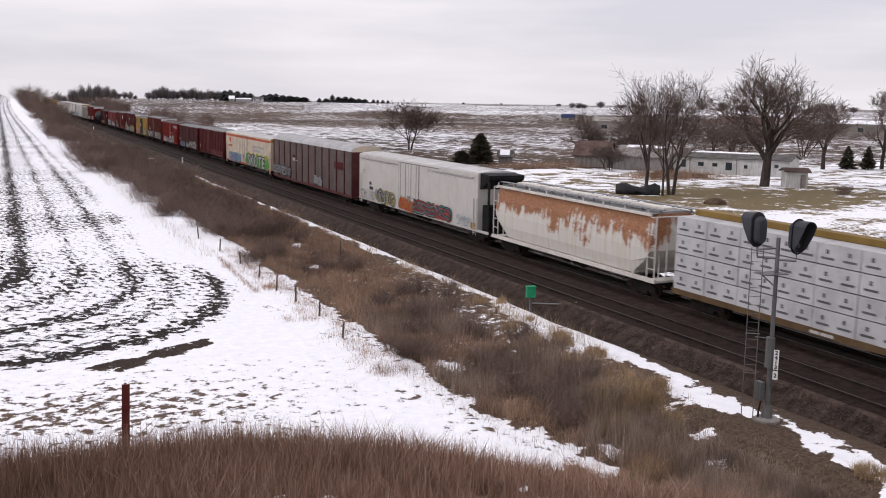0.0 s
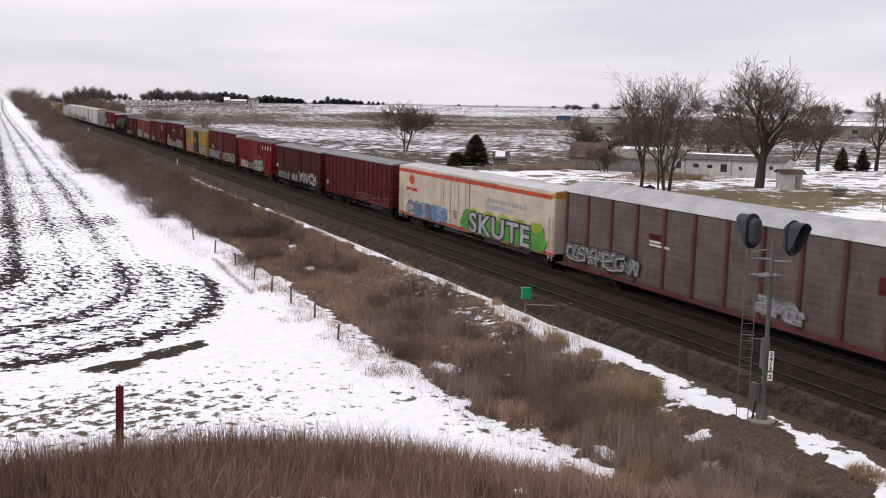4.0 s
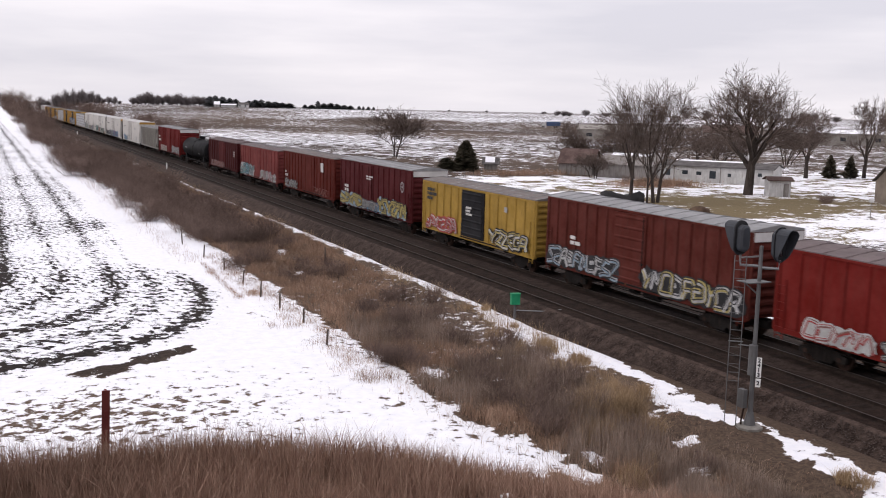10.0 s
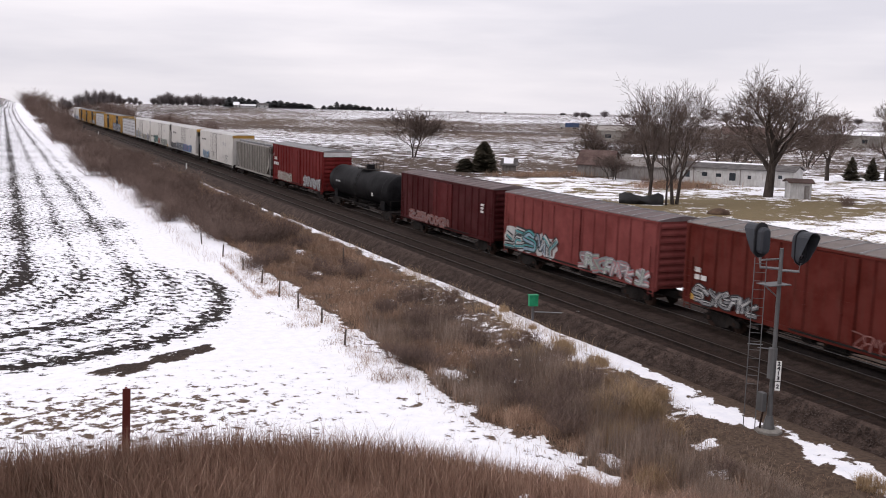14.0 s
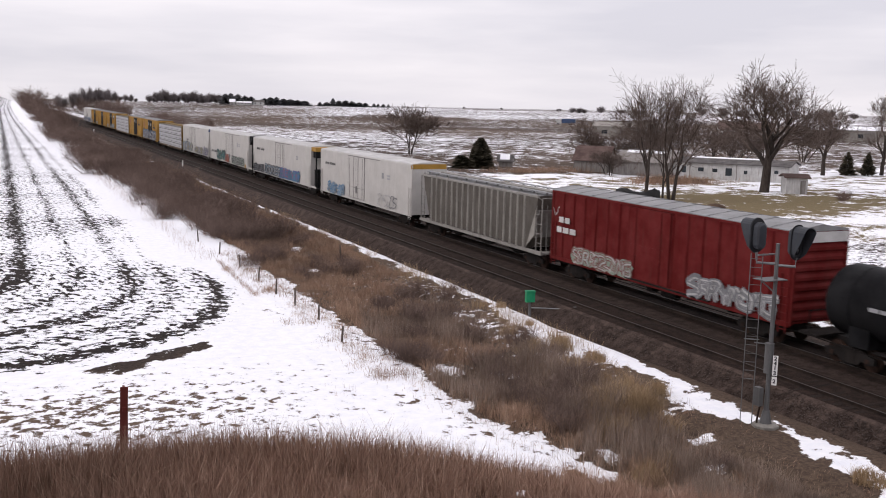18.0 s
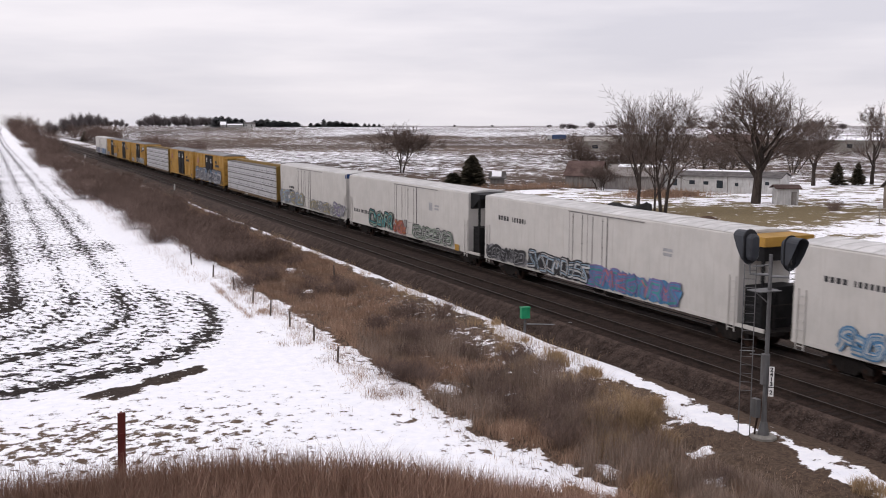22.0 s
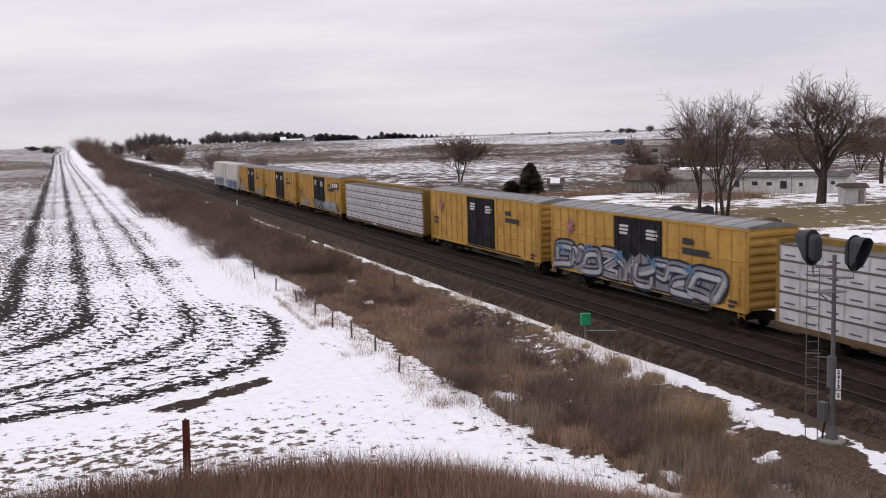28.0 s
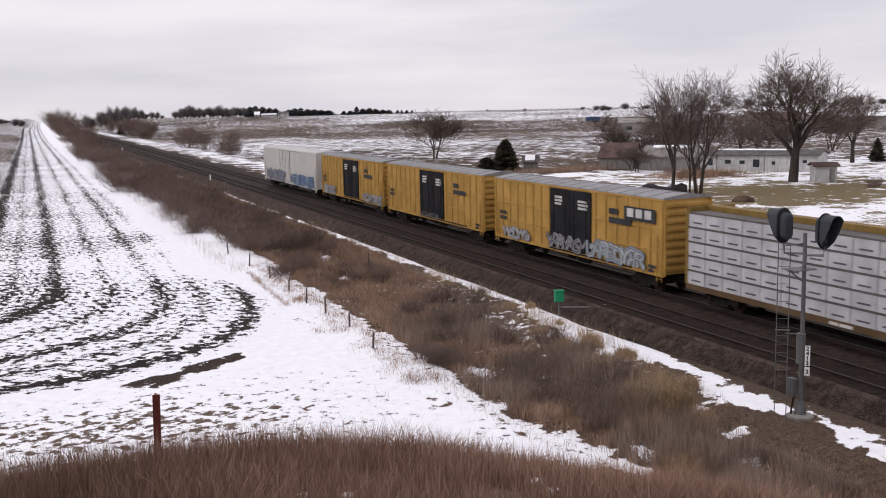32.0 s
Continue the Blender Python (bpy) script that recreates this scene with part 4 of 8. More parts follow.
def graffiti(parent, y0, y1, z0, z1, letters, fill, edge, seed, cloud="", x=-1.632, bold=0.26, wide=0.62):
    """Spray-painted bubbles with outlines and inner strokes, in one painted piece: y0 is the reader's left end."""
    g = np.random.default_rng(seed)
    y0, y1, z0 = min(y0, HALF[parent] - 0.3), max(y1, 0.3 - HALF[parent]), max(z0, 1.16)
    if cloud:
        n = max(3, letters)
        sh = Shape()
        for k in range(n):
            cy = y0 + (y1 - y0) * (k + 0.5) / n
            pts = [(p, max(q, 1.10)) for p, q in blob(cy, (z0 + z1) / 2 - 0.05, abs(y1 - y0) / n * 0.75, (z1 - z0) * 0.52, g)]
            sh.face(*[(x - 0.001 * k, p, q) for p, q in reversed(pts)])
        part("graffiti", sh.joined(), SPRAY[cloud], parent, "spray-painted cloud of colour")
    letters = max(letters, round(abs(y1 - y0) / ((z1 - z0) * wide)))
    w, high = (y1 - y0) / letters, z1 - z0
    faint = bold < 0.15
    label = "spray-painted " + " and ".join(f.replace("_", " ") for f in fill[:2]) + " letter with " + edge.replace("_", " ") + " outline"
    for k in range(letters):
        sh = Shape()
        lay = x - 0.010 - 0.012 * (k % 3)
        main = 1 + int(g.integers(len(fill)))
        slant = 0.10 + g.uniform(-0.16, 0.16)
        thick = high * g.uniform(0.22, 0.30) * (0.3 if faint else 0.8 + 1.0 * max(0.0, bold - 0.2))
        turn = g.random() < 0.5
        strokes = []
        for line in GLYPHS[int(g.integers(len(GLYPHS)))]:
            pts = []
            for u, v in line:
                u = (1 - u if turn else u) + g.uniform(-0.14, 0.14) + slant * (v - 0.5)
                v = min(1.0, max(0.0, v + g.uniform(-0.12, 0.12)))
                pts.append((y0 + w * (k - 0.12 + 1.24 * u), max(z0 + thick * 0.45 + (high - thick * 0.9) * v, 1.12 + thick * 0.5)))
            bent = [pts[0]]
            for p, q in zip(pts, pts[1:]):
                m = (g.uniform(-0.06, 0.06) * high, g.uniform(-0.06, 0.06) * high)
                bent += [((p[0] + q[0]) / 2 + m[0], (p[1] + q[1]) / 2 + m[1]), q]
            strokes.append(rounded(bent))
        edge_w = max(0.045, 0.075 * high)
        if not faint:
            sh.slot = 0
            for line in strokes:
                ribbon(sh, line, thick + 2 * edge_w, lay)
        sh.slot = main
        for line in strokes:
            ribbon(sh, line, thick, lay - 0.006)
        if not faint:
            # shading inside the letter and a few inner lines
            if len(fill) > 1:
                sh.slot = 1 + (main % len(fill))
                for line in strokes:
                    ribbon(sh, [(p, q - 0.22 * thick) for p, q in line], thick * 0.4, lay - 0.012)
            sh.slot = 0
            line = strokes[0]
            ribbon(sh, [(p + 0.18 * thick, q + 0.12 * thick) for p, q in line[2:-2]], edge_w * 0.7, lay - 0.018)
        part("graffiti", sh.joined(), [SPRAY[edge]] + [SPRAY[f] for f in fill], parent, label)


def tag(parent, y0, y1, z0, z1, ink, seed, x=-1.634, width=0.05):
    """A thin scrawled line."""
    g = np.random.default_rng(seed)
    n = max(6, int(abs(y1 - y0) * 9))
    pts = [(y0 + (y1 - y0) * i / (n - 1) + g.uniform(-0.1, 0.1), g.uniform(z0, z1)) for i in range(n)]
    sh = Shape()
    ribbon(sh, pts, width, x)
    return part("graffiti", sh, SPRAY[ink], parent, "thin scrawled spray-paint line")


def roof(car, half, top, material, seams, rise=0.20, width=1.58, seam_mat=None):
    ring = [(-width, -half, top), (-width, -half, top + 0.05), (-width * 0.5, -half, top + 0.05 + rise * 0.62), (0, -half, top + 0.05 + rise), (width * 0.5, -half, top + 0.05 + rise * 0.62), (width, -half, top + 0.05), (width, -half, top)]
    r = part("roof", Shape().prism(ring, (0, 2 * half, 0)), material, car)
    rib = Shape()
    for s in (-1, 1):
        rib.prism([(s * width, -0.035, top + 0.05), (0, -0.035, top + 0.05 + rise), (0, -0.035, top + 0.09 + rise), (s * width, -0.035, top + 0.09)], (0, 0.07, 0))
    rib = rib.mesh("seam", seam_mat or material)
    for k in range(seams + 1):
        part("seam", rib, None, r, at=pose(0, -half + 0.04 + (2 * half - 0.08) * k / seams, 0))
    return r


def end_ribs(car, half, top, material, count=9, low=1.05):
    """A corrugated end wall at each end."""
    step = (top - 0.1 - low) / count
    for s in (-1, 1):
        y = s * half
        ring = [(-1.45, y - s * 0.05, low), (-1.45, y + s * 0.004, low)]
        for k in range(count):
            z = low + step * k
            ring += [(-1.45, y + s * 0.004, z + 0.05), (-1.45, y + s * 0.075, z + step * 0.3), (-1.45, y + s * 0.075, z + step * 0.6), (-1.45, y + s * 0.004, z + step * 0.9)]
        ring += [(-1.45, y - s * 0.05, top - 0.1)]
        part("end_wall", Shape().prism(ring, (2.9, 0, 0)), material, car)
        for x in (-1.55, 1.42):
            part("corner_post", Shape().box(x, y - 0.02, low - 0.1, x + 0.13, y + 0.09 * s, top), material, car)


def side_ribs(car, half, z0, z1, material, ys, depth=0.075, wide=0.15):
    ring = [(-1.525, -wide / 2, z0), (-1.525 - depth, -wide * 0.22, z0), (-1.525 - depth, wide * 0.22, z0), (-1.525, wide / 2, z0)]
    me = Shape().prism(ring, (0, 0, z1 - z0)).mesh("side_post", material)
    for y in ys:
        part("side_post", me, None, car, at=pose(0, y, 0))
        part("side_post", me, None, car, at=pose(0, y, 0, 0, 0, 180))


def side_door(car, y0, y1, z0, z1, material, style, label=""):
    """One door leaf on each side: 'plug' has locking rods, 'slide' pressed ribs, 'double' two leaves."""
    leaves = [(y0, (y0 + y1) / 2 - 0.02), ((y0 + y1) / 2 + 0.02, y1)] if style == "double" else [(y0, y1)]
    for s in (-1, 1):
        for a, b in leaves:
            sh = Shape().box(s * 1.50, a, z0, s * 1.612, b, z1)
            if style == "slide":
                n = 7
                for k in range(n):
                    z = z0 + 0.2 + (z1 - z0 - 0.4) * k / (n - 1)
                    sh.prism([(s * 1.61, a + 0.12, z - 0.09), (s * 1.64, a + 0.12, z - 0.03), (s * 1.64, a + 0.12, z + 0.03), (s * 1.61, a + 0.12, z + 0.09)], (0, b - a - 0.24, 0))
            else:
                sh.box(s * 1.605, a, z0, s * 1.625, a + 0.06, z1).box(s * 1.605, b - 0.06, z0, s * 1.625, b, z1)
                sh.box(s * 1.605, a, z0 + (z1 - z0) * 0.45, s * 1.622, b, z0 + (z1 - z0) * 0.48)
            d = part("door", sh, material, car, label)
            for f in ((0.2, 0.8) if style != "slide" else (0.06,)):
                y = a + (b - a) * f
                rod = Shape().tube([(s * 1.655, y, z0 + 0.05), (s * 1.655, y, z1 - 0.05)], 0.022, 5)
                rod.box(s * 1.61, y - 0.07, z0 + (z1 - z0) * 0.3, s * 1.67, y + 0.07, z0 + (z1 - z0) * 0.3 + 0.1)
                part("lock_rod", rod, STEEL if style == "slide" else material, d)
        part("door_track", Shape().box(s * 1.53, y0 - (y1 - y0) * 0.9, z0 - 0.12, s * 1.65, y1 + 0.1, z0 - 0.05), material if style == "double" else STEEL, car)


def box_body(car, half, top, material, low=1.16):
    sh = Shape().box(-1.525, -half, low, 1.525, half, top)
    part("body", sh, material, car)
    for a in (-1.585, 1.47):
        part("side_sill", Shape().box(a, -half, low - 0.12, a + 0.115, half, low + 0.10), material, car)
        part("top_chord", Shape().box(a, -half, top - 0.10, a + 0.115, half, top + 0.005), material, car)
    for y in (-half + 0.12, half - 0.54):
        part("ladder", ladder_mesh(material), None, car, at=pose(-1.56, y, 0.75))
        part("ladder", ladder_mesh(material), None, car, at=pose(1.56, y + 0.42, 0.75, 0, 0, 180))


def box_car(label, lead, tail, top, material, roof_mat, door, posts=14, seams=14, end_mat=None, sill=False, seam_mat=None, low=1.16):
    """door: (from, to, material, style, label), measured from the leading end as parts of the length."""
    car, half = new_car("box_car", label, lead, tail)
    box_body(car, half, top, material, low)
    y0, y1 = -half + door[0] * 2 * half, -half + door[1] * 2 * half
    ys = [-half + 0.12 + (2 * half - 0.24) * k / posts for k in range(posts + 1)]
    side_ribs(car, half, low + 0.1, top - 0.1, material, [y for y in ys if not y0 - 0.1 < y < y1 + 0.1])
    side_door(car, y0, y1, low + 0.12, top - 0.16, door[2], door[3], door[4] if len(door) > 4 else "")
    roof(car, half + 0.03, top, roof_mat, seams, seam_mat=seam_mat)
    end_ribs(car, half, top, end_mat or material, low=low + 0.05)
    if sill:
        part("side_sill", Shape().prism([(-1.58, -half * 0.62, low - 0.10), (-1.58, -half * 0.5, low - 0.36), (-1.58, half * 0.5, low - 0.36), (-1.58, half * 0.62, low - 0.10)], (0.05, 0, 0)), material, car)
    running_gear(car, half + 0.1, half - 2.3)
    return car, half


def reefer(label, lead, tail, top, material, door, nose=0.0, cap=None, hood_mat=None):
    """A smooth insulated car; nose: length of the open machinery bay at the leading end."""
    car, half = new_car("refrigerator_car", label, lead, tail)
    f = -half + nose
    w, low = 1.56, 1.15
    side = [(-w, low), (-w, top - 0.10), (-w + 0.10, top), (w - 0.10, top), (w, top - 0.10), (w, low)]
    part("body", Shape().prism([(x, f, z) for x, z in side], (0, half - f, 0)), material, car)
    part("side_sill", Shape().box(-w - 0.02, -half, low - 0.14, -w + 0.05, half, low + 0.04).box(w - 0.05, -half, low - 0.14, w + 0.02, half, low + 0.04), material, car)
    seam = Shape().box(-w + 0.002, -0.010, low + 0.1, -w - 0.005, 0.010, top - 0.12).mesh("panel_seam", material)
    n = 15
    for k in range(1, n):
        for turn in (0, 180):
            part("panel_seam", seam, None, car, at=pose(0, f + (half - f) * k / n if turn == 0 else f + (half - f) * k / n, 0, 0, 0, turn))
    ring = [(-w + 0.04, top - 0.015), (-w * 0.5, top + 0.10), (0, top + 0.14), (w * 0.5, top + 0.10), (w - 0.04, top - 0.015)]
    rf = part("roof", Shape().prism([(x, f, z) for x, z in ring], (0, half - f, 0)), ROOF_WHITE, car)
    rr = Shape().loft([[(x, -0.03, z + 0.004) for x, z in ring], [(x, 0, z + 0.03) for x, z in ring], [(x, 0.03, z + 0.004) for x, z in ring]], caps=False, closed=False).mesh("seam", ROOF_WHITE)
    for k in range(27):
        part("seam", rr, None, rf, at=pose(0, f + 0.2 + (half - f - 0.4) * k / 26, 0))
    y0, y1 = f + door[0] * (half - f), f + door[1] * (half - f)
    for s in (-1, 1):
        sh = Shape().box(s * (w - 0.05), y0, low + 0.12, s * (w + 0.045), y1, top - 0.22)
        d = part("door", sh, material, car, "plug door with vertical locking rods")
        for q in (0.1, 0.36, 0.64, 0.9):
            y = y0 + (y1 - y0) * q
            rod = Shape().tube([(s * (w + 0.07), y, low + 0.15), (s * (w + 0.07), y, top - 0.28)], 0.016, 5)
            for z in (low + 0.6, low + 2.2, top - 0.5):
                rod.box(s * (w + 0.04), y - 0.05, z, s * (w + 0.08), y + 0.05, z + 0.05)
            part("lock_rod", rod, DOOR_STEEL, d)
        gasket = Shape()
        for yy in (y0 - 0.05, (y0 + y1) / 2 - 0.02, y1):
            gasket.box(s * (w + 0.002), yy, low + 0.1, s * (w + 0.05), yy + 0.045, top - 0.2)
        gasket.box(s * (w + 0.002), y0, low + 0.08, s * (w + 0.05), y1, low + 0.115).box(s * (w + 0.002), y0, top - 0.22, s * (w + 0.05), y1, top - 0.185)
        part("door_frame", gasket, DOOR_STEEL, car, "worn grey frame round the door leaves")
        part("door_rung", Shape().box(s * (w + 0.045), y0 + 0.05, low + 1.05, s * (w + 0.06), y1 - 0.05, low + 1.08), DOOR_STEEL, d)
        part("latch_box", Shape().box(s * (w + 0.04), y0 + (y1 - y0) * 0.42, low + 0.6, s * (w + 0.10), y0 + (y1 - y0) * 0.52, low + 1.2), DOOR_STEEL, d)
        part("door_rail", Shape().box(s * w, y0 - (y1 - y0) * 0.9, top - 0.20, s * (w + 0.05), y1 + 0.15, top - 0.15), DOOR_STEEL, car)
    if nose:
        part("platform", Shape().box(-w, -half, 0.80, w, f, 1.0), STEEL, car)
        bay = part("cooling_unit", Shape().box(-1.15, f - nose * 0.62, 1.0, 1.15, f - 0.01, 2.9), BLACK, car, "black machinery of the cooling unit")
        for k in range(7):
            part("louvre", Shape().box(-1.16, f - nose * 0.6, 1.2 + 0.23 * k, -1.19, f - 0.15, 1.3 + 0.23 * k), BLACK, bay)
        if cap:
            part("fan_hood", Shape().box(-1.5, f - nose * 0.86, top - 0.46, 1.5, f - 0.01, top - 0.04), cap, car, "yellow hood over the cooling fans")
            part("fan_shroud", Shape().box(-1.3, f - nose * 0.7, top - 1.15, 1.3, f - 0.01, top - 0.47), BLACK, car, "black shroud under the hood")
        else:
            hood = Shape().prism([(-1.38, f, top - 0.02), (-1.38, f, top - 1.15), (-1.38, f - 0.35, top - 1.0), (-1.38, f - nose * 0.8, top - 0.35), (-1.38, f - nose * 0.8, top - 0.08)], (2.76, 0, 0))
            part("fan_hood", hood, hood_mat or BLACK, car, "hood over the cooling fans")
            if hood_mat:
                part("vent", Shape().box(-1.39, f - nose * 0.75, top - 0.85, -1.385, f - 0.5, top - 0.15), BLACK, car, "black vent in the white hood")
        for x in (-1.42, -0.6, 0.6, 1.3):
            part("end_post", Shape().box(x, f - nose * 0.8, 1.0, x + 0.12, f - nose * 0.72, 2.7 if x > -1 else top - 0.5), BLACK, car)
        rail = Shape()
        for x in (-1.5, -0.9, 0.9, 1.5):
            rail.tube([(x, -half + 0.08, 1.0), (x, -half + 0.08, 2.2)], 0.025, 5)
        for z in (1.6, 2.2):
            rail.tube([(-1.5, -half + 0.08, z), (1.5, -half + 0.08, z)], 0.025, 5)
        part("end_railing", rail, STEEL, car)
    if cap and not nose:
        part("end_band", Shape().box(-w + 0.05, f - 0.012, top - 0.42, w - 0.05, f - 0.004, top - 0.02).box(-w - 0.006, f, top - 0.42, -w - 0.002, f + 0.28, top - 0.11), cap, car, "painted band across the top of the end")
    part("ladder", ladder_mesh(material), None, car, at=pose(-w - 0.01, half - 0.7, 0.75))
    part("ladder", ladder_mesh(material), None, car, at=pose(-w - 0.01, f + 0.12, 0.75))
    running_gear(car, half + 0.1, half - 2.6)
    return car, half, f


def auto_rack(label, lead, tail, eave):
    car, half = new_car("auto_rack_car", label, lead, tail)
    low, w = 0.95, 1.50
    part("deck", Shape().box(-1.56, -half, 0.72, 1.56, half, low), RACK_POST, car, "grimy flat car deck")
    part("body", Shape().box(-w + 0.03, -half + 0.1, low, w - 0.03, half - 0.1, eave), RACK_PANEL, car)
    n = 12
    pitch = 2 * half / n
    rows = 11
    z0, z1 = low + 0.06, eave - 0.08
    st = (z1 - z0) / rows
    ring = [(-w + 0.03, -pitch / 2 + 0.16, z0)]
    for k in range(rows):
        z = z0 + st * k
        ring += [(-w + 0.004, -pitch / 2 + 0.16, z + 0.01), (-w - 0.004, -pitch / 2 + 0.16, z + st * 0.3), (-w - 0.004, -pitch / 2 + 0.16, z + st * 0.7), (-w + 0.004, -pitch / 2 + 0.16, z + st - 0.01)]
    ring.append((-w + 0.03, -pitch / 2 + 0.16, z1))
    pan = Shape().prism(ring, (0, pitch - 0.32, 0))
    pm = pan.mesh("side_panel", RACK_PANEL)
    post = Shape().box(-w - 0.07, -0.11, low - 0.1, -w + 0.02, 0.11, eave).mesh("side_post", RACK_POST)
    for k in range(n):
        for turn in (0, 180):
            part("side_panel", pm, None, car, at=pose(0, -half + pitch * (k + 0.5), 0, 0, 0, turn))
    for k in range(n + 1):
        y = min(max(-half + pitch * k, -half + 0.11), half - 0.11)
        for turn in (0, 180):
            part("side_post", post, None, car, at=pose(0, y, 0, 0, 0, turn))
    part("lettering", Shape().box(-w - 0.045, half * 0.32, 3.0, -w - 0.04, half * 0.42, 3.7), RED["maroon"], car, "maroon sign panel")
    bars(car, half * 0.415, 3.35, [[0.9], [1.6]], 0.12, INK_WHITE, x=-w - 0.052)
    part("lettering", Shape().box(-w - 0.045, -half * 0.82, 3.2, -w - 0.04, -half * 0.62, 3.9), RED["maroon"], car, "maroon sign panel")
    arch = []
    for k in range(9):
        t = math.pi * k / 8
        arch.append((-1.56 * math.cos(t), eave - 0.02 + 0.62 * math.sin(t) ** 0.8 if 0 < k < 8 else eave - 0.02))
    rings = []
    count = 150
    for i in range(count * 2 + 1):
        y = -half + 2 * half * i / (count * 2)
        lift = 0.028 if i % 2 else 0.0
        rings.append([(x, y, z + lift) for x, z in arch])
    part("roof", Shape().loft(rings, caps=True, closed=True), RACK_SILVER, car, "arched silver ribbed roof")
    for s in (-1, 1):
        e = Shape().box(-1.46, s * half - 0.03, low, -0.02, s * half + 0.03, eave).box(0.02, s * half - 0.03, low, 1.46, s * half + 0.03, eave)
        part("end_door", e, RACK_POST, car)
        cap = [(x * 0.97, s * half + s * 0.012, z) for x, z in arch]
        part("end_cap", Shape().prism(cap, (0, s * 0.02, 0)), CREAM, car, "cream end of the arched roof")
    running_gear(car, half + 0.1, half - 3.4)
    return car, half


def hopper(label, lead, tail, top, material, ribs, smooth_side=False):
    """Covered hopper with slope sheets, end cages, roof hatches and outlet gates."""
    car, half = new_car("covered_hopper_car", label, lead, tail)
    b = half - 1.9
    w = 1.56
    for s in (-1, 1):
        pass
    low = 1.25
    if smooth_side:
        sec = [(-1.15, 0.95), (-1.45, 1.25), (-1.56, 1.9), (-1.58, 2.7), (-1.52, 3.6), (-1.30, top - 0.2), (-1.0, top), (1.0, top), (1.30, top - 0.2), (1.52, 3.6), (1.58, 2.7), (1.56, 1.9), (1.45, 1.25), (1.15, 0.95)]
        zz = [z for _, z in sec]
        rings = []
        for y, cut in ((-half + 0.5, 2.6), (-half + 0.9, 2.2), (-half + 2.0, 1.3), (-half + 2.6, 0.95), (half - 2.6, 0.95), (half - 2.0, 1.3), (half - 0.9, 2.2), (half - 0.5, 2.6)):
            rings.append([(x, y, max(z, cut)) for x, z in sec])
        part("body", Shape().loft(rings), RUST_SHEET, car, "peeling white sheets with wide rust stains")
    else:
        ring = [(-w, -b, low), (-w, -half + 0.75, top - 0.75), (-w, -half + 0.6, top), (-w, half - 0.6, top), (-w, half - 0.75, top - 0.75), (-w, b, low)]
        part("body", Shape().prism(ring, (2 * w, 0, 0)), HOPPER_SHEET, car)
        part("slope_panel", Shape().prism([(-w - 0.01, -half + 0.78, top - 0.8), (-w - 0.01, -b - 0.02, low + 0.1), (-w - 0.01, -half + 0.9, low + 0.9)], (0.02, 0, 0)), HOPPER_POST, car, "white triangular side panel")
    part("side_sill", Shape().box(-1.60, -half, 0.98, -1.46, half, 1.20).box(1.46, -half, 0.98, 1.60, half, 1.20), material, car)
    if ribs:
        me = Shape().prism([(-w, -0.09, 1.2), (-w - 0.085, -0.05, 1.2), (-w - 0.085, 0.05, 1.2), (-w, 0.09, 1.2)], (0, 0, top - 0.1 - 1.2)).mesh("side_post", HOPPER_POST)
        for k in range(ribs):
            y = -b + 0.3 + (2 * b - 0.6) * k / (ribs - 1)
            part("side_post", me, None, car, at=pose(0, y, 0))
            part("side_post", me, None, car, at=pose(0, y, 0, 0, 0, 180))
    part("top_chord", Shape().box(-w - 0.05, -half + 0.55, top - 0.10, -w + 0.08, half - 0.55, top + 0.03).box(w - 0.08, -half + 0.55, top - 0.10, w + 0.05, half - 0.55, top + 0.03), material, car)
    rf = part("roof", Shape().prism([(-w + 0.2, -half + 0.6, top), (-0.7, -half + 0.6, top + 0.12), (0.7, -half + 0.6, top + 0.12), (w - 0.2, -half + 0.6, top)], (0, 2 * half - 1.2, 0)), ROOF_GREY, car)
    for k in range(5):
        y0, y1 = -half + 1.0 + (2 * half - 2) * k / 5 + 0.1, -half + 1.0 + (2 * half - 2) * (k + 1) / 5 - 0.1
        part("hatch", Shape().box(-0.32, y0, top + 0.12, 0.32, y1, top + 0.24), material, rf)
    walk_way = Shape()
    for s in (-1, 1):
        walk_way.box(s * 0.80, -half + 0.3, top + 0.20, s * 1.18, half - 0.3, top + 0.24)
        for k in range(12):
            y = -half + 0.5 + (2 * half - 1) * k / 11
            walk_way.box(s * 0.95, y - 0.03, top, s * 1.05, y + 0.03, top + 0.2)
    part("running_board", walk_way, GALV, rf, "grey steel running boards")
    rail = Shape()
    for k in range(9):
        y = -half + 0.8 + (2 * half - 1.6) * k / 8
        rail.box(-w - 0.03, y - 0.025, top, -w + 0.02, y + 0.025, top + 0.22)
    part("roof_brackets", rail, material, car)
    for s in (-1, 1):
        cage = Shape()
        for x in (-1.52, -0.75, 0.75, 1.52):
            cage.tube([(x, s * (half - 0.12), 1.1), (x, s * (half - 0.12), top - 0.1 if abs(x) > 1 else 3.0)], 0.04, 5)
            cage.tube([(x, s * (half - 0.75), 1.1), (x, s * (half - 0.75), top - 0.5)], 0.035, 5)
        for z in (1.7, 2.3, 2.9, 3.5, top - 0.15):
            for x in (-1.52, 1.52):
                cage.tube([(x, s * (half - 0.12), z), (x, s * (half - 0.75), z)], 0.022, 4)
        cage.tube([(-1.52, s * (half - 0.12), top - 0.1), (1.52, s * (half - 0.12), top - 0.1)], 0.035, 5)
        cage.box(-1.55, s * (half - 0.8), 1.0, 1.55, s * half, 1.12)
        part("end_cage", cage, material, car, "open end frame with ladder rungs")
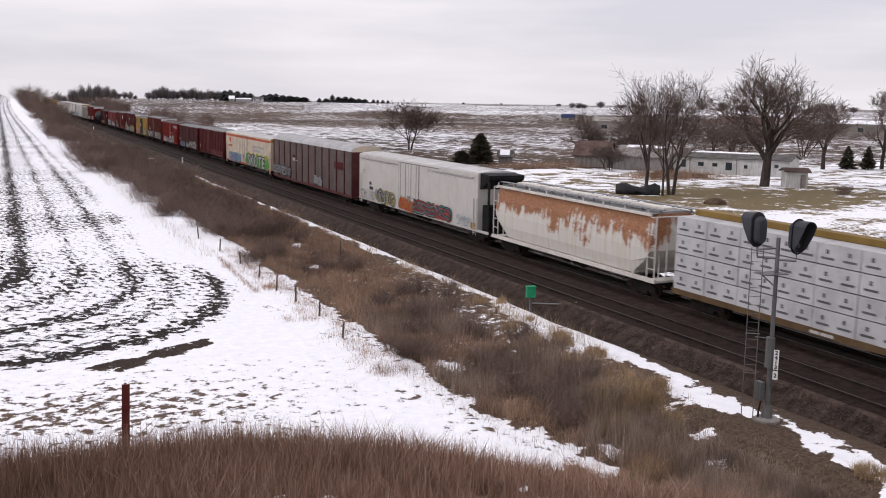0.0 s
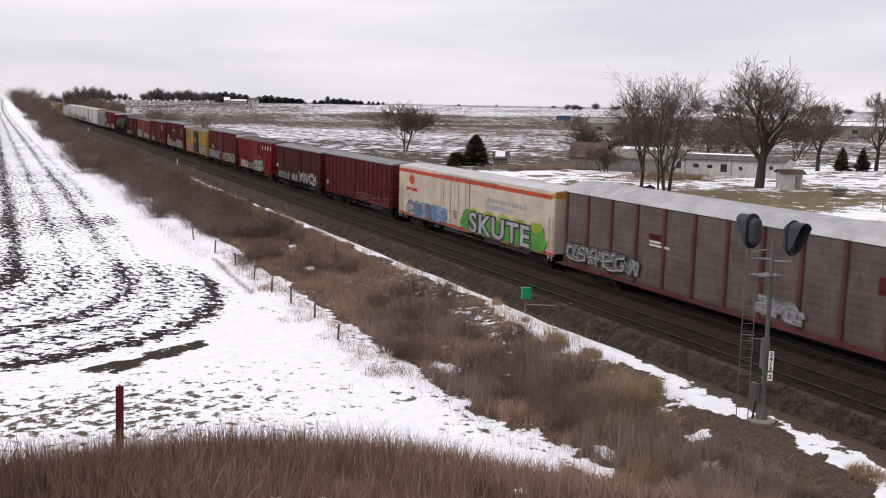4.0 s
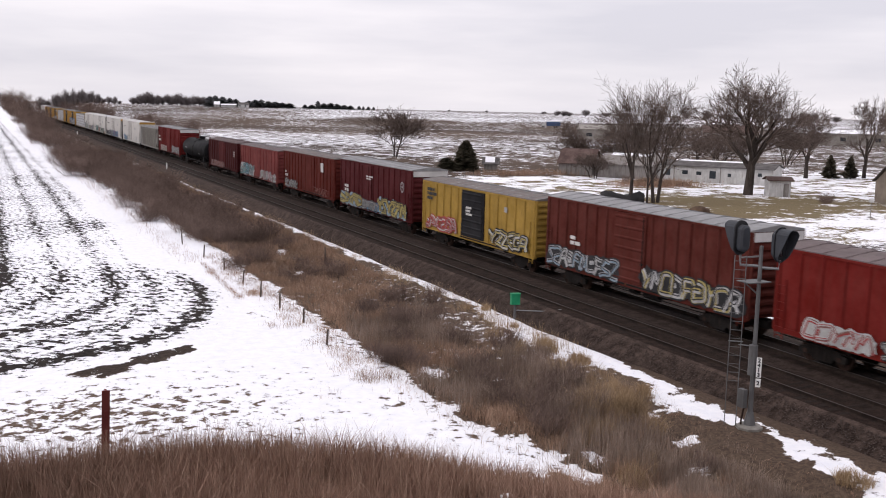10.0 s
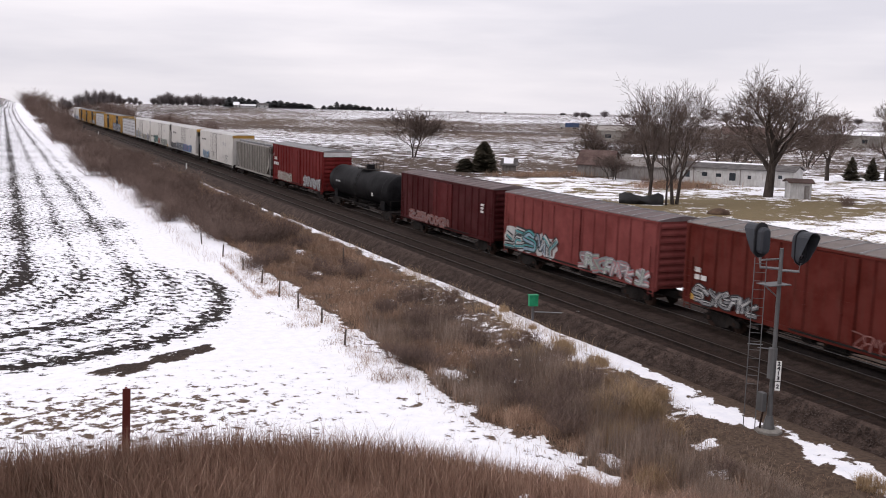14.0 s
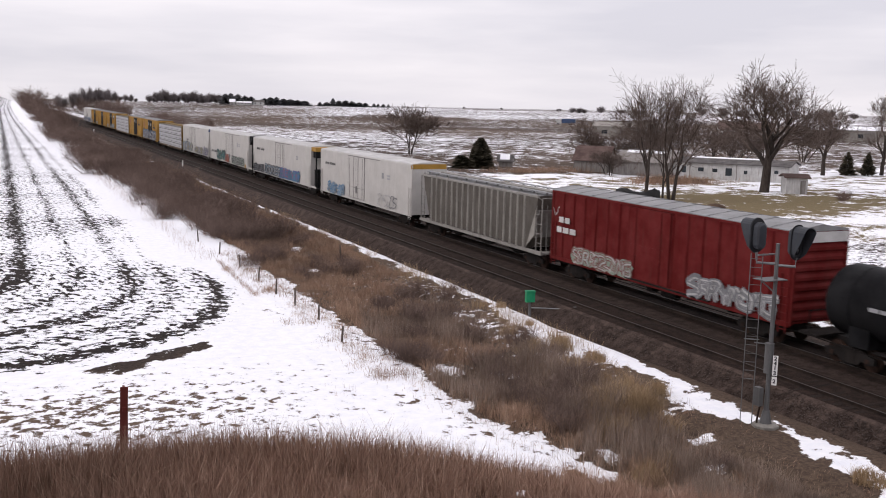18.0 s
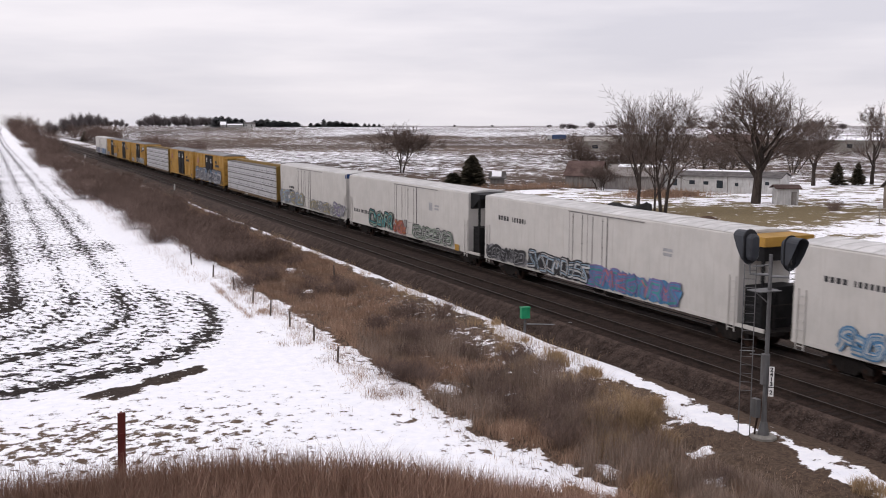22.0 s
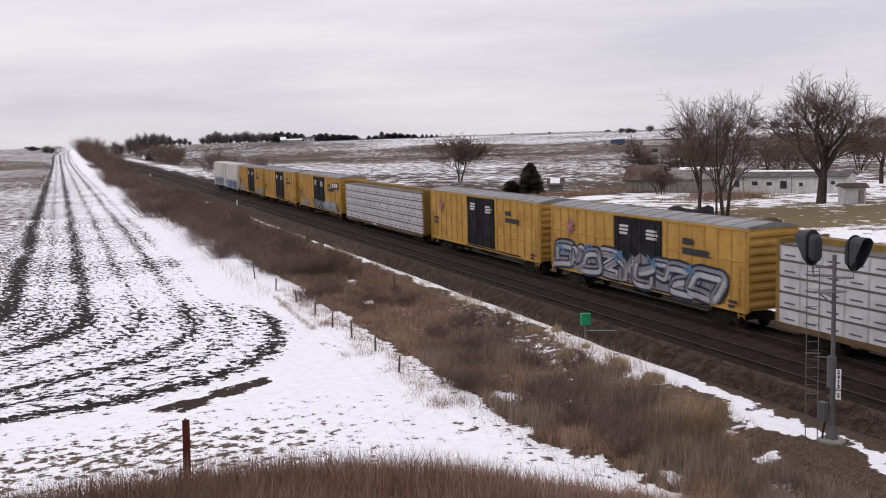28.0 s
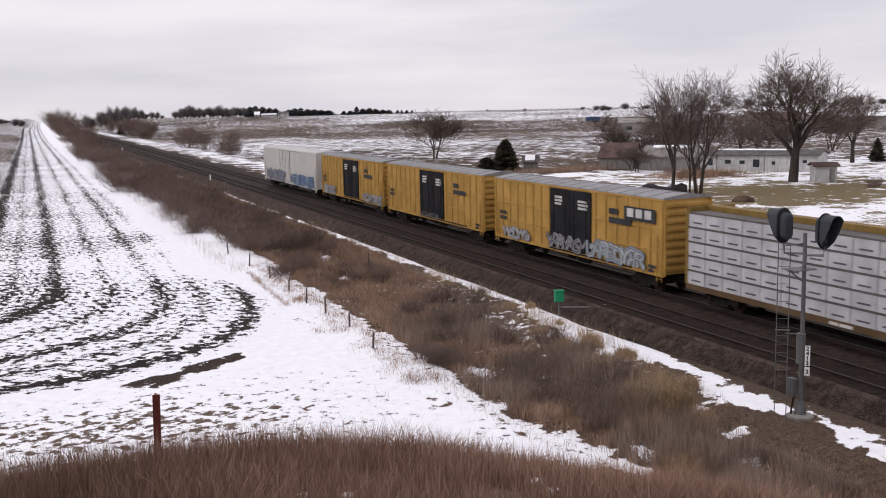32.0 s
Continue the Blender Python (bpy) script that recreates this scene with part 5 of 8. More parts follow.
        part("slope_brace", Shape().prism([(-1.4, s * (half - 0.9), top - 0.9), (-1.4, s * (half - 0.6), top - 0.9), (-1.4, s * (b - 0.1), 1.2), (-1.4, s * (b - 0.4), 1.2)], (2.8, 0, 0)), material, car)
    for k in range(3):
        y = -b + 0.6 + (2 * b - 1.2) * (k + 0.5) / 3
        q = (2 * b) / 6 - 0.3
        part("outlet_hopper", Shape().loft([[(-1.2, y - q, 1.25), (1.2, y - q, 1.25), (1.2, y + q, 1.25), (-1.2, y + q, 1.25)], [(-0.5, y - 0.35, 0.40), (0.5, y - 0.35, 0.40), (0.5, y + 0.35, 0.40), (-0.5, y + 0.35, 0.40)]]), STEEL if ribs else material, car)
    running_gear(car, half + 0.05, half - 1.75)
    return car, half


def tank_car(label, lead, tail):
    car, half = new_car("tank_car", label, lead, tail)
    r, zc = 1.50, 2.62
    rings = []
    for k in range(7):
        t = math.pi / 2 * k / 6
        rings.append((-half + 0.95 - 0.62 * math.cos(t) + 0.0, r * math.sin(t) if k else 0.02))
    prof = rings + [(-y, q) for y, q in reversed(rings)]
    n = 28
    part("tank", Shape().loft([[(q * math.cos(2 * math.pi * i / n), y, zc + q * math.sin(2 * math.pi * i / n)) for i in range(n)] for y, q in prof]), TANK_BLACK, car, smooth=True)
    for y in (-half + 2.0, -half * 0.34, half * 0.34, half - 2.0):
        part("tank_band", Shape().loft([[((r + 0.012) * math.cos(2 * math.pi * i / n), y + d, zc + (r + 0.012) * math.sin(2 * math.pi * i / n)) for i in range(n)] for d in (-0.05, 0.05)], caps=False), TANK_BLACK, car)
    for s in (-1, 1):
        part("saddle", Shape().box(-1.25, s * (half - 2.4) - 0.5, 0.95, 1.25, s * (half - 2.4) + 0.5, 1.75), TANK_BLACK, car)
        part("end_platform", Shape().box(-1.5, s * half - 0.5, 0.95, 1.5, s * half + 0.5, 1.05), STEEL, car)
        rl = Shape()
        for x in (-1.45, 1.45):
            rl.tube([(x, s * half, 1.0), (x, s * half, 2.0)], 0.025, 5)
        rl.tube([(-1.45, s * half, 2.0), (1.45, s * half, 2.0)], 0.025, 5)
        part("end_railing", rl, STEEL, car)
    top = Shape().box(-0.75, -1.3, zc + r + 0.02, 0.75, 1.3, zc + r + 0.07)
    part("top_platform", top, STEEL, car)
    rl = Shape()
    for x in (-0.75, 0.75):
        for y in (-1.3, -0.45, 0.45, 1.3):
            rl.tube([(x, y, zc + r), (x, y, zc + r + 0.85)], 0.022, 5)
        for z in (0.45, 0.85):
            rl.tube([(x, -1.3, zc + r + z), (x, 1.3, zc + r + z)], 0.022, 5)
    part("top_railing", rl, STEEL, car)
    part("valve_dome", Shape().tube([(0, 0, zc + r - 0.05), (0, 0, zc + r + 0.5)], 0.42, 14), TANK_BLACK, car)
    ld = Shape()
    for y in (-0.22, 0.22):
        ld.tube([(-1.58, y, 0.9), (-1.58, y, zc + 0.2), (-1.15, y, zc + 1.15), (-0.75, y, zc + r + 0.1)], 0.02, 5)
    for k in range(9):
        ld.tube([(-1.58, -0.22, 0.95 + 0.21 * k), (-1.58, 0.22, 0.95 + 0.21 * k)], 0.015, 4)
    part("ladder", ld, STEEL, car)
    part("catwalk", Shape().box(-1.62, -half + 3.4, 1.0, -1.3, half - 3.4, 1.05), STEEL, car)
    running_gear(car, half + 0.5, half - 1.9)
    bars(car, half * 0.66, 2.75, [[0.5, 0.75]], 0.16, INK_GREY, x=-1.505)
    part("warning_diamond", Shape().box(-1.52, -half * 0.52, 2.05, -1.515, -half * 0.52 + 0.28, 2.33), WHITE_PLATE, car, "white placard")
    return car, half


def lumber_car(label, lead, tail, rows, columns, pack_h, dark_lines, frame=True):
    """Centre-beam flat car with wrapped lumber packs on both sides of its beam."""
    car, half = new_car("lumber_car", label, lead, tail)
    part("deck", Shape().box(-1.5, -half, 0.86, 1.5, half, 1.04).box(-1.55, -half, 0.80, -1.45, half, 1.08).box(1.45, -half, 0.80, 1.55, half, 1.08), DECK, car)
    top = 1.04 + rows * pack_h + 0.12
    part("centre_beam", Shape().box(-0.30, -half, top - 0.12, 0.30, half, top + 0.16).box(-0.06, -half, 1.04, 0.06, half, top), BULKHEAD, car)
    for s in (-1, 1) if frame else (-1,):
        bh = Shape().box(-1.48, s * half - 0.05, 1.04, 1.48, s * half + 0.05, top + 0.12)
        for x in (-1.48, -0.75, 0.65, 1.38):
            bh.box(x, s * (half + 0.10) - 0.07, 1.04, x + 0.1, s * (half + 0.10) + 0.07, top + 0.12)
        part("bulkhead", bh, BULKHEAD, car, "yellow end bulkhead")
    step = (2 * half - 0.2) / columns
    pm = Shape().box(-0.60, -step / 2 + 0.022, 0.03, 0.60, step / 2 - 0.022, pack_h - dark_lines).mesh("lumber_pack", WRAP)
    ink = []
    for k in range(2):
        y = step * (0.25 - 0.5 * k) if step > 1.6 else 0.0
        ink.append(Shape().box(-0.604, y - 0.36, pack_h * 0.26, -0.6005, y + 0.34, pack_h * 0.37))
        ink.append(Shape().box(-0.604, y - 0.06, pack_h * 0.52, -0.6005, y + 0.09, pack_h * 0.72))
    prints = [m.mesh("wrap_print", WRAP_PRINT) for m in ink]
    strap = Shape().box(-0.606, step * 0.5 - 0.05, 0.0, -0.602, step * 0.5 - 0.02, pack_h).mesh("strap", INK_GREY)
    for r in range(rows):
        for c in range(columns):
            y = -half + 0.10 + step * (c + 0.5)
            for s in (-1, 1):
                p = part("lumber_pack", pm, None, car, at=pose(s * 0.92 + rng.normal(0, 0.008), y, 1.05 + r * pack_h, 0, 0, 0 if s < 0 else 180))
                if s < 0:
                    for im in prints if pack_h > 0.8 else prints[:1]:
                        part("wrap_print", im, None, p)
    part("dunnage", Shape().box(-1.50, -half + 0.2, 1.04, -0.35, half - 0.2, 1.06).box(0.35, -half + 0.2, 1.04, 1.50, half - 0.2, 1.06), WRAP_EDGE, car)
    if dark_lines > 0.02:
        for r in range(rows):
            z = 1.05 + (r + 1) * pack_h
            part("dunnage", Shape().box(-1.535, -half + 0.2, z - dark_lines + 0.001, -0.4, half - 0.2, z + 0.018), WRAP_EDGE, car)
    running_gear(car, half + 0.3, half - 2.2)
    bars(car, half * 0.2, 0.98, [[0.5, 0.7]], 0.13, INK_WHITE, x=-1.556)
    return car, half

# ---- the consist, from the lead to the tail ----
# 0: lumber
lumber_car("yellow centre-beam flat car loaded with white-wrapped lumber packs", 14.6, 37.5, 4, 10, 0.92, 0.02, False)

# 1: rusty white hopper
car, half = hopper("white covered hopper with large rust stains and peeling paint", 38.87, 56.76, 4.55, RUST_WHITE, 0, True)

# 2: white reefer
car, half, f = reefer("white insulated refrigerator car with graffiti along its sill", 57.3, 82.8, 5.15, WHITE, (0.43, 0.60), nose=1.7)
drips(car, half - 0.2, half - 9.2, 4.78, "black")
drips(car, f + 8.6, f + 0.5, 4.78, "black")
graffiti(car, half - 0.5, half - 4.2, 1.0, 2.0, 4, ["grey", "white"], "grey", 21, bold=0.14)
graffiti(car, half - 4.4, half - 8.6, 1.0, 2.3, 4, ["white", "yellow", "grey"], "black", 23, bold=0.2, cloud="yellow")
graffiti(car, half - 9.8, half - 12.6, 1.0, 2.1, 3, ["red", "orange"], "orange", 26, cloud="orange")
graffiti(car, half - 12.6, half - 19.4, 1.0, 2.2, 8, ["teal", "red"], "black", 22, cloud="red", wide=0.8, bold=0.4)
graffiti(car, f + 3.2, f + 0.9, 1.2, 2.0, 3, ["pale_blue"], "blue", 24, bold=0.1)
bars(car, half - 2.6, 2.75, [[0.5], [0.9]], 0.28, INK_BLACK, x=-1.566)
plate("placard", car, f + 0.9, 1.15, f + 0.3, 1.6, GOLD, x=-1.60, label="yellow placard")
tag(car, half - 0.6, half - 1.6, 3.2, 3.8, "black", 5, x=-1.566, width=0.04)

# 3: auto rack
car, half = auto_rack("grimy maroon auto rack with ribbed panels and silver roof", 84.87, 112.3, 5.1)
graffiti(car, half - 0.4, half - 7.2, 1.0, 2.2, 6, ["silver", "grey"], "black", 31, x=-1.60)
graffiti(car, half - 16, half - 18.8, 1.0, 2.0, 2, ["grey", "silver"], "grey", 32, x=-1.60)

# 4: cream reefer with a red stripe
car, half, f = reefer("cream insulated refrigerator car with red stripe and bright graffiti", 113.48, 137.47, 4.95, CREAM, (0.47, 0.66), cap=GOLD)
dy0, dy1 = f + 0.47 * (half - f), f + 0.66 * (half - f)
plate("stripe", car, f + 0.3, 4.45, dy0 - 0.002, 4.72, ORANGE_RED, x=-1.568, label="orange-red stripe under the eaves")
plate("stripe", car, dy1 + 0.002, 4.45, half, 4.72, ORANGE_RED, x=-1.568, label="orange-red stripe under the eaves")
plate("stripe", car, dy0, 4.45, dy1, 4.72, ORANGE_RED, x=-1.609, label="orange-red stripe on the door")
plate("stripe", car, -half, 1.03, half, 1.22, ORANGE_RED, x=-1.585, label="orange-red sill stripe")
part("emblem", Shape().face(*[(-1.570, y, z) for y, z in reversed(blob(half - 2.6, 3.95, 0.52, 0.40, np.random.default_rng(4), rough=0.1))]), ORANGE_RED, car, "round orange-red company emblem")
bars(car, half - 1.5, 3.30, [[0.9, 1.1]], 0.26, INK_RED, x=-1.570)
bars(car, half - 1.7, 2.75, [[0.5], [0.4]], 0.16, INK_GREY, x=-1.570)
bars(car, f + 8.6, 3.75, [[0.45, 0.4, 0.4, 0.45, 0.4, 0.35, 0.4, 0.4, 0.4, 0.4], [3.6]], 0.30, INK_GREY, x=-1.570)
graffiti(car, half - 2.1, half - 9.0, 1.05, 2.3, 7, ["pale_blue", "purple", "orange", "white"], "blue", 41, cloud="teal")
g5 = np.random.default_rng(9)
cl = Shape()
for k in range(9):
    cl.face(*[(-1.632 - 0.0012 * k, p, max(q, 1.10)) for p, q in reversed(blob(f + 11.4 - 1.2 * k, 1.75, 1.0, 0.85, g5))])
part("graffiti", cl.joined(), [SPRAY["green"]], car, "green spray-painted cloud")
cl = Shape()
for k in range(5):
    cl.face(*[(-1.645 - 0.001 * k, p, q) for p, q in reversed(blob(f + 10.4 - 2.1 * k, 2.55, 0.7, 0.30, g5))])
part("graffiti", cl.joined(), [SPRAY["lime"]], car, "lime spray-painted cloud")


def words(parent, body, y, z, height, stretch, material, x, grow=0.0, label=""):
    """Letters of the built-in font on a car's near side; y is the reader's left end."""
    cu = bpy.data.curves.new("letters", "FONT")
    cu.body, cu.size, cu.offset, cu.extrude = body, 1.0, grow, 0.004
    cu.space_character = 1.12
    tmp = new("letters", cu)
    dg = bpy.context.evaluated_depsgraph_get()
    me = bpy.data.meshes.new_from_object(tmp.evaluated_get(dg))
    bpy.data.objects.remove(tmp)
    k = height / 0.73
    me.transform(Matrix(((0, 0, -1, 0), (-k * stretch, 0, 0, 0), (0, k, 0, 0), (0, 0, 0, 1))))
    me.materials.clear()
    me.materials.append(material)
    return part("lettering", me, None, parent, label, at=pose(x, y, z))


words(car, "SKUTE", f + 11.1, 1.18, 1.38, 1.41, SPRAY["black"], -1.655, 0.075, "black outline of sprayed letters")
words(car, "SKUTE", f + 11.1, 1.18, 1.38, 1.41, SPRAY["silver"], -1.664, 0.018, "silver sprayed letters")

# 5 to 8: red box cars
car, half = box_car("maroon fifty-foot box car with vertical posts", 139.13, 156.52, 4.75, RED["maroon"], ROOF_GREY, (0.50, 0.70, RED["maroon"], "plug"), 16)
bars(car, half - 0.7, 2.2, [[0.28, 0.3], [0.2, 0.24]], 0.15, INK_WHITE)
graffiti(car, half - 8.8, half - 17, 0.98, 1.9, 8, ["faded"], "faded", 51, bold=0.12)

car, half = box_car("dark maroon smooth-sided box car with white graffiti", 157.88, 174.45, 4.65, RED["dark_maroon"], ROOF_GREY, (0.40, 0.66, RED["dark_maroon"], "plug"), 5)
bars(car, half - 0.6, 2.6, [[0.28, 0.3], [0.2, 0.24]], 0.15, INK_WHITE)
graffiti(car, half - 1.6, half - 5.8, 0.98, 1.95, 5, ["blue", "grey", "white"], "black", 61)
graffiti(car, half - 6.4, half - 9.0, 1.1, 1.9, 3, ["white", "grey"], "black", 62)
graffiti(car, half - 9.4, half - 15.2, 1.0, 2.4, 5, ["silver", "white"], "black", 63, wide=0.85)
plate("placard", car, -half + 0.8, 1.5, -half + 1.15, 1.75, GOLD, label="yellow placard")

car, half = box_car("bright red box car with pale lettering and graffiti", 176.22, 192.43, 4.7, RED["bright_red"], ROOF_DARK, (0.36, 0.52, RED["bright_red"], "slide"), 14)
for k in range(4):
    bars(car, -half + 4.0 - 1.2 * k, 4.30, [[0.30]], 0.46, INK_WHITE)
graffiti(car, half - 1.8, half - 5.2, 1.0, 2.0, 5, ["faded", "red"], "white", 71, bold=0.18, wide=0.85, cloud="white")
graffiti(car, half - 5.6, half - 8.0, 1.1, 1.9, 3, ["grey", "white"], "black", 72, bold=0.16)
graffiti(car, half - 8.4, half - 12.4, 1.0, 2.3, 4, ["black"], "white", 73, wide=0.85)
tag(car, half - 9.4, half - 11.4, 2.6, 3.1, "white", 7)

car, half = box_car("brown-red ribbed box car with silver graffiti", 194.08, 210.89, 5.1, RED["brown_red"], ROOF_GREY, (0.44, 0.60, RED["brown_red"], "slide"), 17)
graffiti(car, half - 0.4, half - 7.2, 1.0, 2.3, 7, ["silver", "pale_blue", "white"], "black", 81, bold=0.2, cloud="black")
graffiti(car, half - 9.4, half - 17.6, 1.0, 2.4, 8, ["silver", "white", "yellow"], "black", 82, bold=0.18, cloud="black")
bars(car, half - 2.6, 3.1, [[0.5], [0.4, 0.5]], 0.2, INK_WHITE)

part("end_band", Shape().box(-1.5, -half - 0.10, 4.66, 1.5, -half - 0.08, 5.08), ROOF_WHITE, car, "pale sheet across the top of the end wall")

# 9: yellow box car
car, half = box_car("old yellow box car with a black door and graffiti", 212.28, 228.62, 4.65, YELLOW_OLD, ROOF_BROWN, (0.40, 0.60, BLACK_DOOR, "slide", "black sliding door"), 14, seam_mat=ROOF_GREY)
graffiti(car, half - 0.9, half - 5.6, 1.0, 2.3, 5, ["faded", "white"], "red", 91, bold=0.2)
graffiti(car, half - 10.8, half - 15.6, 1.2, 2.4, 5, ["white", "yellow"], "black", 92, bold=0.16)
bars(car, half - 0.9, 4.2, [[0.9, 0.2], [0.2, 0.6, 0.6], [0.9]], 0.22, INK_BLACK)
bars(car, half - 7.3, 3.4, [[0.8], [0.6], [0.3, 0.5]], 0.15, INK_WHITE, x=-1.66)
bars(car, half - 12.6, 3.9, [[0.35]], 0.34, INK_GREY)

# 10 to 13: red box cars
car, half = box_car("mineral red tall box car with yellow and blue graffiti", 230.71, 246.84, 5.15, RED["bnsf_red"], ROOF_GREY, (0.52, 0.68, RED["bnsf_red"], "plug"), 14)
graffiti(car, half - 0.4, half - 5.6, 1.0, 2.3, 5, ["yellow"], "black", 101, cloud="pale_blue", wide=0.85)
graffiti(car, half - 5.8, half - 9.4, 1.0, 2.0, 4, ["silver", "grey"], "black", 102, cloud="blue")
graffiti(car, half - 9.4, half - 15.2, 1.0, 2.5, 6, ["yellow"], "black", 103, cloud="pale_blue", wide=0.85)
bars(car, half - 1.3, 2.95, [[0.42, 0.42], [0.4, 0.45]], 0.24, INK_WHITE)
bars(car, half - 6.6, 4.1, [[1.5], [1.1]], 0.13, INK_WHITE)
part("end_band", Shape().box(-1.5, -half - 0.10, 4.70, 1.5, -half - 0.08, 5.13), ROOF_WHITE, car, "pale sheet across the top of the end wall")
ring = Shape()
ribbon(ring, [(-half + 1.75 + 0.30 * math.cos(2 * math.pi * k / 24), 3.75 + 0.40 * math.sin(2 * math.pi * k / 24)) for k in range(25)], 0.07, -1.627)
part("emblem", ring.box(-1.630, -half + 1.58, 3.72, -1.626, -half + 1.92, 3.79).box(-1.630, -half + 1.72, 3.45, -1.626, -half + 1.78, 4.05), INK_GREY, car, "round pale outlined emblem")

car, half = box_car("rusty oxide-red box car with a white patch", 248.58, 264.97, 4.95, RED["oxide"], ROOF_BROWN, (0.36, 0.56, RED["oxide"], "plug"), 16, seam_mat=ROOF_GREY)
plate("patch", car, -half + 3.0, 3.5, -half + 3.8, 4.4, INK_WHITE, x=-1.63, label="white painted patch")
graffiti(car, half - 0.9, half - 5.2, 1.0, 2.1, 5, ["white", "grey"], "black", 111, bold=0.16)
graffiti(car, half - 10.6, half - 15.0, 1.0, 1.9, 4, ["faded"], "faded", 112, bold=0.14)
bars(car, half - 0.8, 2.9, [[0.4], [0.35, 0.4]], 0.24, INK_WHITE)
plate("placard", car, half - 0.6, 1.25, half - 0.95, 1.55, GOLD, label="yellow placard")

car, half = box_car("faded pink-red box car with teal and white graffiti", 267.27, 283.67, 4.7, RED["pink_red"], ROOF_DARK, (0.44, 0.66, RED["pink_red"], "plug"), 14, seam_mat=ROOF_GREY)
graffiti(car, half - 0.5, half - 6.6, 1.0, 2.6, 5, ["teal", "pale_blue", "white"], "black", 121, cloud="white", wide=0.85)
graffiti(car, half - 9.4, half - 16.0, 1.0, 2.2, 6, ["white", "pale_green", "pink"], "grey", 122)

car, half = box_car("dark red plain box car with faded graffiti", 285.37, 301.73, 4.7, RED["dark_maroon"], ROOF_DARK, (0.40, 0.60, RED["maroon"], "plug"), 15)
graffiti(car, half - 2.0, half - 9.4, 1.0, 1.9, 7, ["faded", "grey"], "faded", 131, bold=0.16)
bars(car, half - 14.6, 3.6, [[0.5], [0.4], [0.45]], 0.16, INK_WHITE)

# 14: tank
tank_car("black tank car with top platform and end railings", 304.4, 321.9)

# 15: red box car
car, half = box_car("red box car with white lettering and pale green graffiti", 322.95, 342.47, 5.2, RED["box_red"], ROOF_GREY, (0.42, 0.60, RED["box_red"], "plug"), 17)
graffiti(car, half - 2.6, half - 8.2, 1.0, 2.1, 5, ["pale_green", "white"], "faded", 151, cloud="pale_green")
graffiti(car, half - 13.0, half - 18.8, 1.0, 2.3, 5, ["white", "grey"], "grey", 152)
bars(car, half - 0.9, 3.7, [[0.5, 0.5]], 0.34, INK_WHITE)
bars(car, half - 0.7, 3.1, [[0.5, 0.6, 0.6]], 0.34, INK_WHITE)
tag(car, half - 0.3, half - 1.0, 3.7, 4.3, "white", 15)

part("end_band", Shape().box(-1.5, -half - 0.10, 4.72, 1.5, -half - 0.08, 5.18), ROOF_WHITE, car, "pale sheet across the top of the end wall")

# 16: grey hopper
hopper("grey ribbed covered hopper streaked with dirt", 343.6, 362.28, 4.65, GREY_CAR, 17)

# 17 to 20: white reefers
car, half, f = reefer("white refrigerator car with a yellow end band", 364.04, 387.67, 5.3, WHITE, (0.46, 0.64), cap=GOLD)
graffiti(car, half - 2.6, half - 7.4, 1.1, 2.2, 6, ["white", "pale_blue"], "blue", 171, bold=0.16)
graffiti(car, half - 16.4, half - 20.6, 1.2, 2.3, 4, ["white", "grey"], "black", 172, bold=0.1)
bars(car, half - 1.6, 4.1, [[0.2, 0.2, 0.22, 0.2]], 0.24, INK_BLACK, x=-1.572)
bars(car, half - 3.1, 4.1, [[0.10, 0.17, 0.17, 0.17, 0.17, 0.17]], 0.24, INK_BLACK, x=-1.572)
bars(car, f + 5.4, 4.0, [[0.75], [0.7]], 0.16, INK_GREY, x=-1.572)
plate("emblem", car, f + 6.6, 3.6, f + 6.1, 4.1, INK_GREY, x=-1.572, label="small grey shield emblem")

car, half, f = reefer("white refrigerator car with blue and black graffiti", 389.3, 415.41, 5.3, WHITE, (0.42, 0.57), nose=1.7, cap=GOLD)
graffiti(car, half - 0.6, half - 5.4, 1.0, 2.1, 5, ["grey", "black"], "black", 181, cloud="grey")
graffiti(car, half - 6.0, half - 12.6, 1.0, 2.3, 8, ["white", "pale_blue"], "black", 182, bold=0.2, cloud="black")
graffiti(car, half - 12.6, f + 4.0, 1.0, 2.3, 9, ["teal", "pink", "blue"], "purple", 183, cloud="blue")
bars(car, half - 1.9, 4.12, [[0.22, 0.22, 0.26, 0.22]], 0.30, INK_BLACK, x=-1.572)
bars(car, half - 3.7, 4.12, [[0.10, 0.2, 0.2, 0.2, 0.2, 0.10]], 0.30, INK_BLACK, x=-1.572)
bars(car, f + 5.4, 4.0, [[0.75], [0.7]], 0.16, INK_GREY, x=-1.572)

car, half, f = reefer("white refrigerator car with pale green and teal graffiti", 416.2, 442.0, 5.3, WHITE, (0.37, 0.55), nose=1.7)
bars(car, half - 1.2, 2.35, [[0.24, 0.24, 0.28, 0.24]], 0.30, INK_BLACK, x=-1.572)
bars(car, half - 3.0, 2.35, [[0.12, 0.2, 0.2, 0.2, 0.2, 0.2]], 0.30, INK_BLACK, x=-1.572)
graffiti(car, half - 5.4, half - 10.4, 1.0, 2.6, 5, ["teal", "pale_green"], "black", 191)
graffiti(car, half - 10.8, half - 13.2, 1.0, 2.2, 2, ["orange", "pink"], "faded", 192)
graffiti(car, half - 14.6, f + 2.6, 1.0, 2.2, 8, ["pale_green", "white"], "black", 193, bold=0.3, cloud="pale_green")
bars(car, f + 5.6, 4.0, [[0.75], [0.7]], 0.16, INK_GREY, x=-1.572)
plate("emblem", car, f + 6.6, 3.5, f + 6.0, 4.1, INK_GREY, x=-1.572, label="small grey shield emblem")
